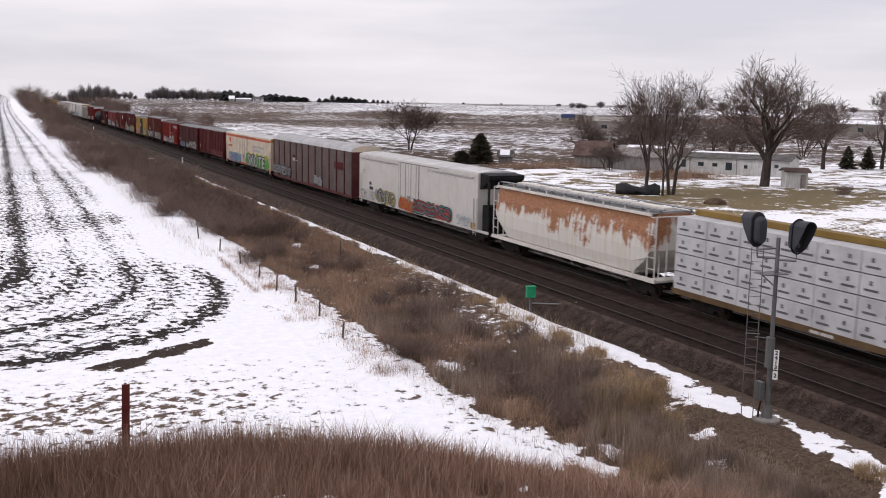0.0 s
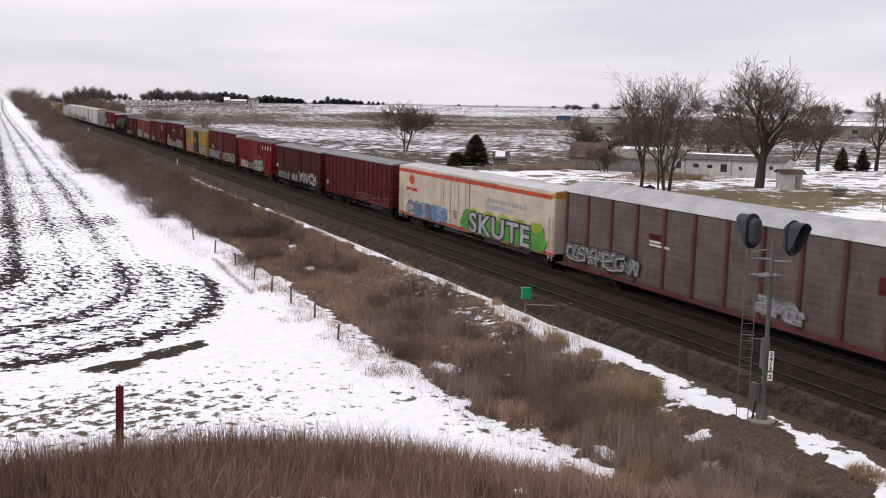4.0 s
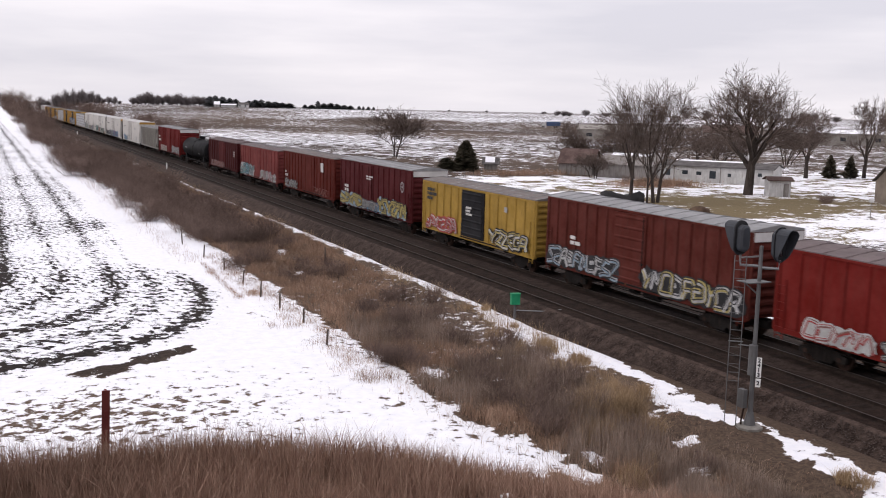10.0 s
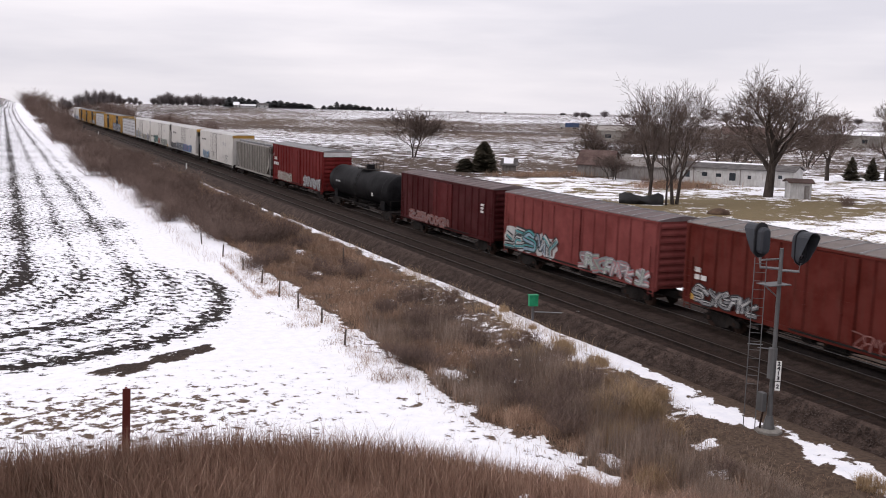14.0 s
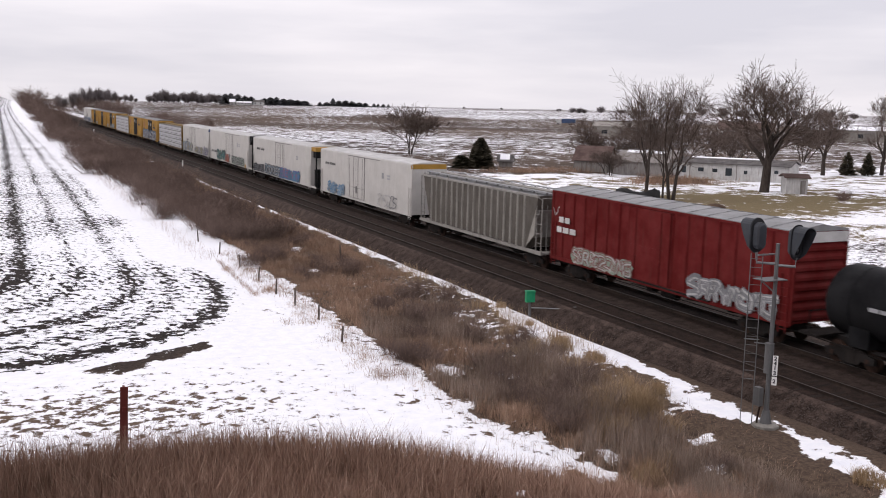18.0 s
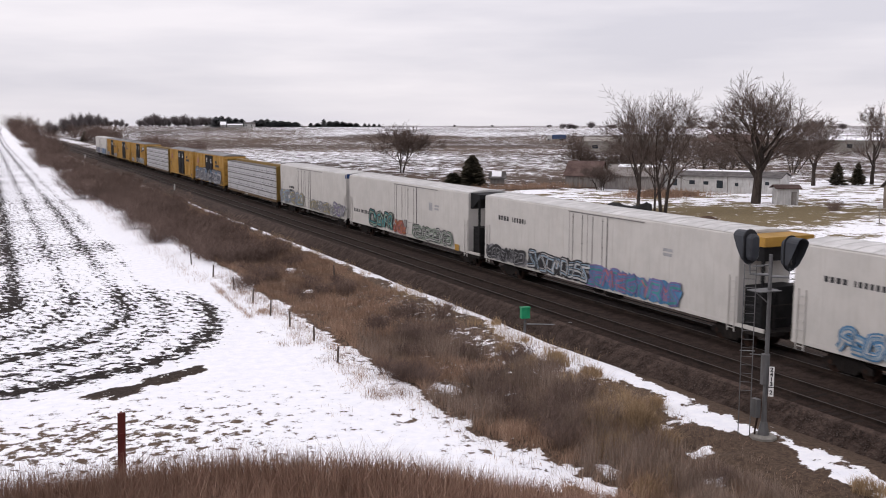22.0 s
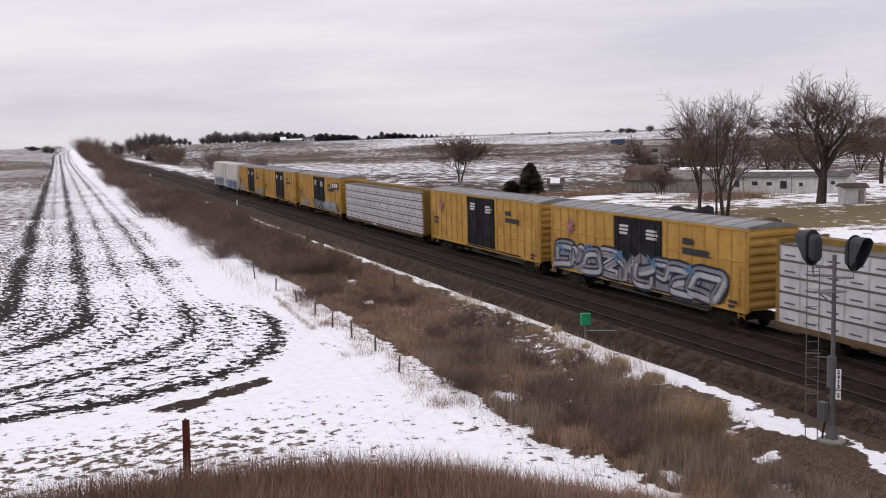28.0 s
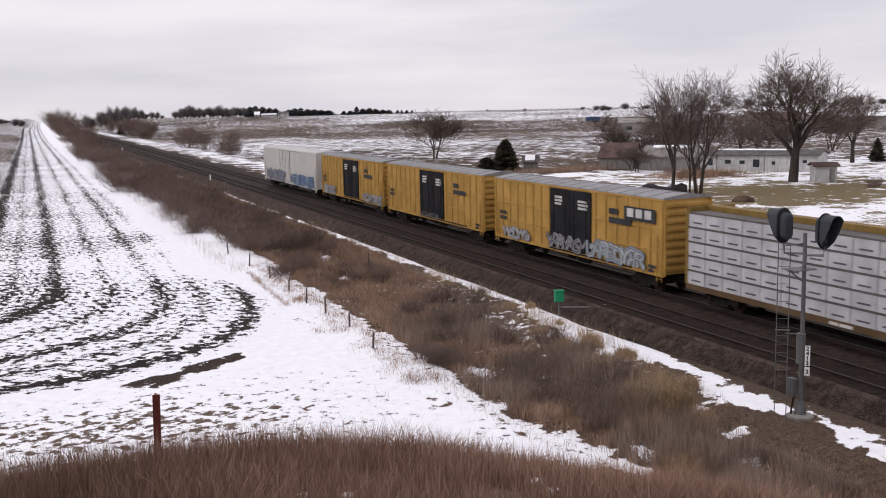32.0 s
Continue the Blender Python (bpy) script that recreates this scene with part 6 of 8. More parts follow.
plate("placard", car, f + 2.0, 1.0, f + 1.3, 1.45, GOLD, x=-1.64, label="yellow placard")

car, half, f = reefer("white refrigerator car with pastel wildstyle graffiti", 442.9, 464.55, 5.3, WHITE, (0.50, 0.70), nose=0.0, cap=NAVY)
graffiti(car, half - 0.3, half - 8.6, 1.0, 2.6, 8, ["pale_blue", "grey", "yellow"], "grey", 201, cloud="white")
graffiti(car, half - 11.0, half - 18.0, 1.0, 2.2, 7, ["yellow", "grey", "white"], "grey", 202, bold=0.18)
graffiti(car, half - 18.2, half - 23.0, 1.0, 2.4, 5, ["purple", "white"], "grey", 203)
bars(car, half - 3.4, 3.1, [[0.35, 0.35, 0.35, 0.35], [1.4]], 0.24, INK_BLACK, x=-1.572)
ring = Shape()
ribbon(ring, [(half - 0.95 + 0.40 * math.cos(2 * math.pi * k / 20), 3.9 + 0.6 * math.sin(2 * math.pi * k / 20)) for k in range(21)], 0.05, -1.566)
part("emblem", ring, INK_GREY, car, "faded round emblem outline")

# 21: lumber
lumber_car("yellow centre-beam flat car carrying white lumber in dark-lined rows", 466.52, 490.42, 5, 18, 0.74, 0.07)


def yellow_box(label, lead, tail, scrawl):
    car, half = box_car(label, lead, tail, 5.2, YELLOW, ROOF_GREY, (0.36, 0.60, BLACK_DOOR, "double", "black double plug door"), 18)
    bars(car, half * 0.14, 4.6, [[0.9], [0.9], [0.8]], 0.14, INK_WHITE, x=-1.64)
    bars(car, -half * 0.14, 4.5, [[1.0], [1.1], [1.0]], 0.14, INK_WHITE, x=-1.64)
    bars(car, -half * 0.48, 4.35, [[0.9], [2.2]], 0.34, INK_BLACK)
    bars(car, half - 0.9, 3.0, [[0.4, 0.4], [0.4, 0.4]], 0.24, INK_BLACK)
    bars(car, -half + 1.3, 1.6, [[0.7], [0.5]], 0.16, INK_BLACK)
    for z in (2.35, 3.55):
        for y0, y1 in ((-half + 0.2, -half + 0.36 * 2 * half - 0.15), (-half + 0.60 * 2 * half + 0.15, half - 0.2)):
            part("side_rail", Shape().box(-1.575, y0, z, -1.526, y1, z + 0.09), YELLOW, car)
    if scrawl:
        for k, ink in enumerate(("pink", "red", "purple", "pink")):
            t = math.radians(20 + 45 * k)
            star = Shape()
            ribbon(star, [(half - 2.6 + 0.55 * q * math.cos(t), 4.0 + 0.55 * q * math.sin(t)) for q in (-1, 0, 1)], 0.16, -1.640 - 0.004 * k)
            part("emblem", star, SPRAY[ink], car, "stroke of a pink and purple star mark")
    return car, half


# 22 to 27: yellow box cars and lumber
car, half = yellow_box("yellow box car with black doors and large silver graffiti", 492.54, 512.05, 1)
graffiti(car, half - 0.8, half - 17.4, 1.0, 3.0, 8, ["silver", "grey"], "navy", 221, cloud="grey", bold=0.55, wide=0.95)
for k in range(5):
    tag(car, half - 1.0 - 3.4 * k, half - 2.0 - 3.4 * k, 2.3, 3.1, "blue", 400 + k, width=0.16, x=-1.70)
car, half = yellow_box("clean yellow box car with black double doors", 513.78, 534.0, 1)
lumber_car("yellow centre-beam flat car stacked with white-wrapped lumber", 536.2, 560.24, 5, 18, 0.74, 0.07)
car, half = yellow_box("yellow box car with black doors and white graffiti", 562.14, 581.85, 0)
graffiti(car, half - 1.4, half - 5.0, 1.0, 2.0, 4, ["white", "silver"], "grey", 251, bold=0.16)
graffiti(car, half - 7.6, half - 12.0, 1.0, 2.2, 4, ["silver", "grey"], "black", 252)
graffiti(car, half - 12.4, half - 18.0, 1.0, 2.3, 5, ["white", "pale_blue"], "grey", 253)
plate("emblem", car, -half + 3.6, 3.85, -half + 0.7, 4.6, INK_BLACK, label="black name board")
bars(car, -half + 3.3, 4.5, [[0.6, 0.6, 0.6]], 0.48, INK_WHITE, x=-1.632)
car, half = yellow_box("plain yellow box car with black double doors", 583.76, 603.8, 0)
graffiti(car, half - 8.0, half - 12.0, 1.0, 1.6, 4, ["grey"], "black", 261, bold=0.12)
car, half = yellow_box("yellow box car with low white graffiti", 605.0, 624.6, 0)
graffiti(car, half - 1.0, half - 5.0, 1.0, 2.0, 4, ["silver", "white"], "grey", 271)
graffiti(car, half - 14.0, half - 19.6, 1.0, 2.0, 5, ["white", "silver"], "grey", 272, bold=0.16)

# 28: last car
car, half, f = reefer("white refrigerator car with blue-grey graffiti at the tail", 626.79, 652.02, 5.3, WHITE, (0.46, 0.66))
graffiti(car, half - 2.0, half - 11.0, 1.0, 2.5, 7, ["purple", "grey", "pale_blue"], "grey", 281)
graffiti(car, half - 14.0, half - 24.0, 1.0, 2.4, 8, ["purple", "grey", "white"], "blue", 282)

# ---- bare trees and brush ----
def grow(shapes, p, d, length, radius, level, levels, g, spread_angle, kids, droop, thin):
    """One limb and all that grows from it."""
    n = 4 if level < 2 else 3
    pts, radii = [p], [radius]
    for i in range(n):
        bend = Vector((g.normal(), g.normal(), g.normal())) * (0.13 if level else 0.05)
        d = (d + bend + Vector((0, 0, droop if level else 0.05))).normalized()
        p = p + d * (length / n)
        pts.append(p)
        radii.append(max(radius * (1 - 0.62 * (i + 1) / n), thin))
    shapes[0 if level < 2 else 1].tube(pts, radii, 7 if level == 0 else (5 if level < 2 else 3), caps=False)
    if level >= levels:
        return
    count = kids[min(level, len(kids) - 1)]
    for k in range(count):
        f = (0.35 + 0.65 * (k + g.uniform(0.2, 0.8)) / count) if level else (0.42 + 0.58 * (k + 0.5) / count)
        i = min(int(f * n), n - 1)
        u = f * n - i
        q = pts[i].lerp(pts[i + 1], u)
        axis = (pts[i + 1] - pts[i]).normalized()
        side = axis.cross(Vector((g.normal(), g.normal(), g.normal()))).normalized()
        a = radians(spread_angle * g.uniform(0.65, 1.25))
        grow(shapes, q, (axis * math.cos(a) + side * math.sin(a)).normalized(), length * g.uniform(0.52, 0.78), max(radii[i] * 0.62, thin), level + 1, levels, g, spread_angle, kids, droop, thin)


def bare_tree(at, height, width, girth, seed, label, levels=4, kids=(6, 6, 6, 5), angle=42, trunks=1, droop=0.07, name="tree", thin=0.013):
    g = np.random.default_rng(seed)
    shapes = (Shape(), Shape())
    for k in range(trunks):
        off = Vector((g.uniform(-0.6, 0.6), g.uniform(-0.6, 0.6), 0)) * (trunks > 1)
        lean = Vector((g.normal() * 0.05 + off.x * 0.3, g.normal() * 0.05 + off.y * 0.3, 1)).normalized()
        grow(shapes, off + Vector((0, 0, -0.3)), lean, height * (0.42 if trunks > 1 else 0.36), girth / trunks ** 0.4, 0, levels, g, angle, kids, droop, thin)
    pts = [Vector(p) for p in shapes[0].v + shapes[1].v]
    zs, rs = max(p[2] for p in pts), np.percentile([math.hypot(p[0], p[1]) for p in pts], 90)
    sz, sr = height / zs, width / 2 / rs
    for sh in shapes:
        sh.v = [(x * sr * min(1.0, 0.25 + max(z, 0) / (0.5 * zs)) + (1 - min(1.0, 0.25 + max(z, 0) / (0.5 * zs))) * x, y * sr * min(1.0, 0.25 + max(z, 0) / (0.5 * zs)) + (1 - min(1.0, 0.25 + max(z, 0) / (0.5 * zs))) * y, z * sz) for x, y, z in sh.v]
    ob = thing(name, None, None, label, "tree")
    ob.location = (at[0], at[1], ground_height(*at))
    part("trunk", shapes[0], BARK, ob)
    part("crown", shapes[1], TWIG, ob, "crown of bare twigs")
    return ob


bare_tree((96.1, 105.2), 18.8, 15.0, 0.66, 11, "large bare deciduous tree with a thick dark trunk", levels=5, kids=(8, 6, 5, 4, 4), angle=43, droop=0.05, thin=0.014)
bare_tree((71.2, 98.7), 14.6, 7.6, 0.26, 12, "slender bare tree beside the dark tarped pile", levels=5, kids=(6, 5, 5, 4, 3), angle=30, droop=0.10, thin=0.012)
bare_tree((74.6, 97.7), 16.2, 13.0, 0.34, 13, "bare rounded tree with several stems in the yard", levels=5, trunks=2, kids=(5, 5, 5, 4, 3), angle=38, droop=0.06, thin=0.012)
bare_tree((72.9, 97.4), 10.5, 5.5, 0.17, 29, "thin bare sapling between the yard trees", kids=(6, 6, 5, 4), angle=32, thin=0.011)
bare_tree((135, 133), 13.6, 10.0, 0.40, 14, "bare tree behind the long white shed", levels=5, kids=(6, 5, 5, 4, 3), angle=36, thin=0.016)
bare_tree((147.5, 131), 15.8, 9.7, 0.38, 15, "tall bare tree near three small evergreens", levels=5, kids=(5, 5, 5, 4, 3), angle=36, thin=0.016)
bare_tree((143, 122), 13.4, 7.0, 0.36, 16, "bare pollarded tree with a forked trunk", kids=(5, 5, 5, 4))
bare_tree((100, 156), 11.2, 7.0, 0.25, 17, "thin bare tree beside the old brown shed", levels=5, kids=(5, 5, 5, 4, 3), angle=34)
bare_tree((84.8, 211), 12.4, 14.5, 0.24, 18, "bare spreading thicket tree in the open field", levels=5, trunks=4, kids=(4, 5, 4, 4, 3), angle=34, droop=0.10, thin=0.018)
THICKETS = [((104, 163), 7.5, 9.0, 19, "bare thicket behind the farm sheds"), ((93, 139), 5.0, 7.0, 20, "bare scrub beside the grey shed"), ((128, 150), 9.0, 13.0, 27, "bare thicket behind the long white shed"), ((150, 165), 9.0, 12.0, 28, "bare thicket at the edge of the yard"), ((114, 158), 8.0, 14.0, 30, "bare thicket behind the farm sheds"), ((139, 168), 8.5, 14.0, 35, "bare thicket at the edge of the yard"), ((121, 172), 9.0, 13.0, 36, "bare thicket behind the farm sheds"), ((168, 172), 9.5, 14.0, 38, "bare thicket at the edge of the yard")]
for at, high, wide, seed, label in THICKETS:
    bare_tree(at, high, wide, 0.17, seed, label, levels=4, trunks=5, kids=(4, 5, 5, 3), angle=38, thin=0.014)


def bush(at, height, width, seed, label, stems=34, sub=7, name="bush", girth=1.0):
    """Many thin stems from one root, each with side twigs."""
    g = np.random.default_rng(seed)
    wood, fine = Shape(), Shape()
    for k in range(stems):
        a, r = g.uniform(0, 6.283), g.uniform(0, 0.3) * width
        root = Vector((r * math.cos(a), r * math.sin(a), -0.1))
        tilt = Vector((math.cos(a) * g.uniform(0, 0.55) * width / height, math.sin(a) * g.uniform(0, 0.55) * width / height, 1)).normalized()
        h = height * g.uniform(0.55, 1.0)
        tip = root + tilt * h
        mid = root.lerp(tip, 0.5) + Vector((g.normal(), g.normal(), 0)) * 0.06 * height
        wood.tube([root, mid, tip], [0.006 * height * girth, 0.004 * height * girth, 0.002 * height * girth], 3, caps=False)
        for j in range(sub):
            q = mid.lerp(tip, g.uniform(-0.5, 0.9))
            e = q + Vector((g.normal() * 0.16, g.normal() * 0.16, g.uniform(0.05, 0.28))) * height
            fine.tube([q, q.lerp(e, 0.5) + Vector((g.normal(), g.normal(), 0)) * 0.02 * height, e], [0.0035 * height * girth, 0.0028 * height * girth, 0.002 * height * girth], 3, caps=False)
    ob = thing(name, None, None, label, "bush")
    ob.location = (at[0], at[1], ground_height(*at))
    part("woody_base", wood, BRUSH, ob)
    part("crown", fine, BRUSH, ob)
    return ob


# brush along the ditch: tall dark thickets towards the horizon
g8 = np.random.default_rng(81)
kinds = [bush((13.5, 300 + 30 * k), 5.5, 7.5, 60 + k, "dark leafless brush thicket along the railway ditch", 60, 12) for k in range(4)]
for k in range(64):
    y = 150 + 640 * (k / 64) ** 1.4 + g8.uniform(-4, 4)
    x = verge(g8.uniform(11.0, 19.0) - 0.006 * y, y)
    s = g8.uniform(0.55, 1.0) * (0.75 if y < 220 else 1.0 + 0.0006 * (y - 220))
    b = copy_thing(kinds[k % 4], pose(x, y, ground_height(x, y), 0, 0, g8.uniform(0, 360)))
    b.scale = (s * 1.2, s * 1.2, s * 0.8)
for k, (x, y, h) in enumerate([(13.3, 388, 1.6), (14.5, 372, 1.3), (13.0, 520, 2.0), (16, 700, 2.6), (12, 740, 2.6), (8, 820, 2.2), (12.5, 330, 1.2)]):
    x = verge(x, y)
    b = copy_thing(kinds[k % 4], pose(x, y, ground_height(x, y), 0, 0, 50 * k))
    b.scale = (h * 1.1, h * 1.1, h)
for k, (x, y, h) in enumerate([(42.5, 318, 1.35), (45.5, 308, 1.45), (44.2, 257, 1.1), (47, 262, 0.9), (52.7, 560, 2.2), (48, 600, 2.1), (58, 610, 2.0), (44, 470, 1.2), (62, 700, 2.3), (50, 800, 2.3), (71, 398, 1.3), (66, 497, 1.6), (61, 779, 2.0)]):
    b = copy_thing(kinds[k % 4], pose(x, y, ground_height(x, y), 0, 0, 70 * k))
    b.scale = (h, h, h * 0.9)
    tagged(b, "leafless bush beside the far railway track")

# lower brush on the near bank, from waist high to over head height
low = [bush((15 + 1.5 * k, 100 + 9 * k), 2.2, 3.2, 90 + k, "dense brown leafless brush on the ditch bank", 70, 9, "brush") for k in range(4)]
for k in range(210):
    y = 58 + 150 * g8.random()
    lo = 12.6 if y < 90 else 11.0
    x = verge(g8.uniform(lo + 1.2, 20.8), y)
    s = g8.uniform(0.55, 1.15) * (0.5 if y < 74 else 1.0 if y < 110 else 1.2)
    b = copy_thing(low[k % 4], pose(x, y, ground_height(x, y) - 0.05, 0, 0, g8.uniform(0, 360)))
    b.scale = (s * 1.1, s * 1.1, s)
NEAR_BRUSH = [(14.8, 38.6, 0.45), (15.4, 37.6, 0.55), (16.0, 37.0, 0.5), (15.0, 37.8, 0.4), (15.8, 38.4, 0.45), (19.2, 31.0, 0.62), (18.4, 29.8, 0.7), (19.9, 29.0, 0.5), (17.6, 33.0, 0.62), (17.0, 27.4, 0.55), (20.2, 26.4, 0.4), (19.5, 22.5, 0.4), (18.2, 36.0, 0.6), (19.6, 40.5, 0.55), (20.4, 45.0, 0.6), (19.0, 44.0, 0.6), (17.2, 42.0, 0.5)]
for k in range(14):
    y = 27.5 + 24 * g8.random()
    x = g8.uniform(17.0, 22.0) if y > 31 else g8.uniform(16.6, 20.0)
    NEAR_BRUSH.append((x, y, g8.uniform(0.4, 0.75)))
for k, (x, y, s) in enumerate(NEAR_BRUSH):
    b = copy_thing(low[k % 4], pose(x, y, ground_height(x, y) - 0.05, 0, 0, 47 * k))
    b.scale = (s, s, s)

# dry weeds between the snow path and the track
spots, hs, tall_spots, tall_hs, tan_spots, tan_hs = [], [], [], [], [], []
g9 = np.random.default_rng(91)
while len(spots) + len(tall_spots) < 150000:
    y = 19 + 150 * g9.random() ** 1.8
    x = g9.uniform(12.6, 23.4)
    lo = 14.9 + 0.7 * wobble(x, y, 5.0) + 0.6 * wobble(x, y, 1.6) - 1.9 * min(1, max(0, (y - 66) / 24))
    if x < lo or x > 22.6 + 0.7 * wobble(x, y, 3.0):
        continue
    x = verge(x, y)
    bald = ground_cover(x, y)[0] > 0.55 or (y < 27.0 and x > 20.4)
    if bald and g9.random() < 0.93:
        continue
    clump = noise.noise(Vector((x / 0.75, y / 0.75, 5.5)))
    if clump < -0.34 and y < 70:
        continue
    mass = 0.62 + 0.55 * clump + 0.35 * wobble(x, y, 3.2, 1.0)
    if y < 56 and x > 19.6:
        mass *= max(0.3, 1 - (x - 19.6) / 2.8)
    woody = wobble(x, y, 4.5, 12.0) + (0.45 if 17.5 < x < 22.5 and 28 < y < 46 else 0.0) - (0.35 if y > 46 else 0.0)
    if y < 30 and x < 19:
        woody += 0.25
    spot = (x, y, ground_height(x, y) - 0.04)
    if woody > 0.15 and g9.random() < 0.75:
        tall_spots.append(spot)
        tall_hs.append(max(0.2, g9.uniform(0.55, 1.25) * mass * (1.55 if 28 < y < 48 and x > 17.5 else 1.2)))
    else:
        spots.append(spot)
        hs.append(max(0.12, g9.uniform(0.45, 1.0) * mass * (0.9 if y < 70 else 1.15)))
thing("weeds", stalks(spots, hs, 0.016, 0.85, 5), WEEDS, "dense brown matted dry weeds on the ditch bank", "weeds", kind="stuff")
thing("tall_weeds", stalks(tall_spots, tall_hs, 0.013, 0.30, 55), GREY_STALK, "tall grey-brown dry stalks on the ditch bank", "weeds", kind="stuff")
for cx, cy, r, n, h in ((19.6, 29.0, 1.0, 3600, 1.3), (20.4, 27.9, 0.8, 3000, 1.25), (21.4, 31.0, 0.7, 2200, 0.9), (20.9, 29.4, 0.7, 3000, 1.25), (20.3, 26.2, 0.5, 1600, 0.9), (18.4, 26.6, 0.8, 1600, 1.0), (22.6, 34.4, 0.5, 900, 0.7), (23.0, 38.0, 0.4, 500, 0.6), (18.2, 23.6, 0.7, 1000, 0.8), (17.0, 22.6, 0.6, 900, 0.8), (22.9, 19.8, 0.6, 900, 0.6), (22.4, 29.5, 0.26, 420, 0.75), (20.9, 33.6, 0.9, 1100, 0.9), (21.6, 40.5, 0.5, 400, 0.6), (21.0, 37.0, 0.8, 700, 0.8), (17.6, 29.8, 0.9, 700, 1.0), (22.2, 36.6, 0.6, 700, 0.8), (23.6, 42.0, 0.25, 200, 0.5), (24.0, 46.0, 0.3, 250, 0.6)):
    for k in range(n):
        a, q = g9.uniform(0, 6.283), r * math.sqrt(g9.random())
        x, y = cx + q * math.cos(a), cy + q * math.sin(a)
        if noise.noise(Vector((x / 0.42, y / 0.42, 8.8))) < -0.08 and r > 0.55:
            continue
        tan_spots.append((x, y, ground_height(x, y) - 0.03))
        tan_hs.append(h * g9.uniform(0.5, 1.1) * (1 - 0.4 * q / r))
thing("tall_grass", stalks(tan_spots, tan_hs, 0.014, 0.55, 6), TAN, "pale tan clumps of tall dry grass", "grass", kind="stuff")
edge_spots, edge_hs = [], []
for k in range(70):
    cy = 35 + 34 * g9.random() ** 1.3
    cx = 13.4 + 0.6 * wobble(14, cy, 5.0) + g9.normal() * 0.6
    for j in range(int(g9.uniform(25, 90))):
        x, y = cx + g9.normal() * 0.22, cy + g9.normal() * 0.3
        edge_spots.append((x, y, ground_height(x, y) - 0.02))
        edge_hs.append(g9.uniform(0.08, 0.38))
for k in range(2600):
    y = 26 + 45 * g9.random()
    x = 14.3 + 0.75 * wobble(14, y, 5.0) + g9.normal() * 0.5
    if k % 4 == 0:
        y, x = 30 + 14 * g9.random(), g9.uniform(10.5, 14.5)
        if wobble(x, y, 2.0, 7.0) < 0.25:
            continue
    edge_spots.append((x, y, ground_height(x, y) - 0.02))
    edge_hs.append(g9.uniform(0.10, 0.36))
for k in range(1800):
    y = 66 + 110 * g9.random()
    x = edge_x(y) + 1.3 + g9.normal() * 0.5
    edge_spots.append((x, y, ground_height(x, y) - 0.02))
    edge_hs.append(g9.uniform(0.2, 0.6))
for k in range(2600):
    y, x = 46 + 22 * g9.random(), 0.0
    x = 12.0 + 0.02 * (y - 46) + g9.normal() * 0.12 if k % 2 else 14.0 + g9.normal() * 0.5
    if k % 2 and not 53 < y < 66:
        continue
    edge_spots.append((x, y, ground_height(x, y) - 0.02))
    edge_hs.append(g9.uniform(0.1, 0.35))
thing("sparse_stalks", stalks(edge_spots, edge_hs, 0.011, 0.7, 8), WEEDS, "sparse dry stalks standing out of the snow", "weeds", kind="stuff")
strip_spots, strip_hs = [], []
for k in range(15000):
    y = 29 + 130 * g9.random() ** 1.5
    x = 22.9 + g9.normal() * 0.55
    if wobble(x, y, 2.2, 3.3) < 0.02 or (y < 36 and x > 22.6):
        continue
    x = verge(x, y)
    strip_spots.append((x, y, ground_height(x, y) - 0.02))
    strip_hs.append(g9.uniform(0.2, 0.75))
thing("strip_stalks", stalks(strip_spots, strip_hs, 0.012, 0.5, 9), TAN, "dry stalks in the snow strip beside the ballast", "weeds", kind="stuff")


# ---- evergreens ----
def conifer(at, height, width, seed, label, layers=16, per=16, name="evergreen", full=0.85):
    g = np.random.default_rng(seed)
    trunk = Shape().tube([(0, 0, -0.2), (0, 0, height * 0.95)], [0.03 * height, 0.004 * height], 6)
    sh = Shape()
    for k in range(layers):
        f = k / layers
        z = height * (0.05 + 0.92 * f)
        r = width / 2 * (1 - f) ** full * g.uniform(0.85, 1.1) + 0.04 * width
        for j in range(per):
            a = 6.283 * (j + g.random()) / per
            q = r * g.uniform(0.45, 1.22)
            w = 0.17 * r + 0.025 * width
            ca, sa = math.cos(a), math.sin(a)
            dz = height * g.uniform(-0.05, 0.08)
            for up in (0.035, -0.035):
                sh.face((0.15 * q * ca, 0.15 * q * sa, z + height * 0.03), (0.6 * q * ca - w * sa, 0.6 * q * sa + w * ca, z + dz * 0.5 + up * height), (q * ca, q * sa, z + dz), (0.6 * q * ca + w * sa, 0.6 * q * sa - w * ca, z + dz * 0.5 + up * height))
    ob = thing(name, None, None, label, "evergreen tree")
    ob.location = (at[0], at[1], ground_height(*at))
    part("trunk", trunk, BARK, ob)
    part("crown", sh, CONIFER, ob, "dark green needle sprays")
    return ob


conifer((77.9, 159), 5.6, 5.2, 31, "dark shaggy cedar beside a small shed", 30, 34, full=0.62)
conifer((74.5, 160), 2.4, 4.2, 32, "low dark cedar shrub in the field", 14, 30, full=0.45)
for k, (x, y, h, w) in enumerate([(141.0, 133.0, 4.4, 3.8), (144.0, 131.0, 4.5, 3.6), (150.6, 127.0, 5.2, 4.6)]):
    conifer((x, y), h, w, 33 + k, "small dark conical evergreen in the snowy yard")
conifer((45.0, 640), 7.0, 6.0, 37, "dark evergreen beyond the railway track")

# ---- far tree line ----
EYE_Z = 9.74


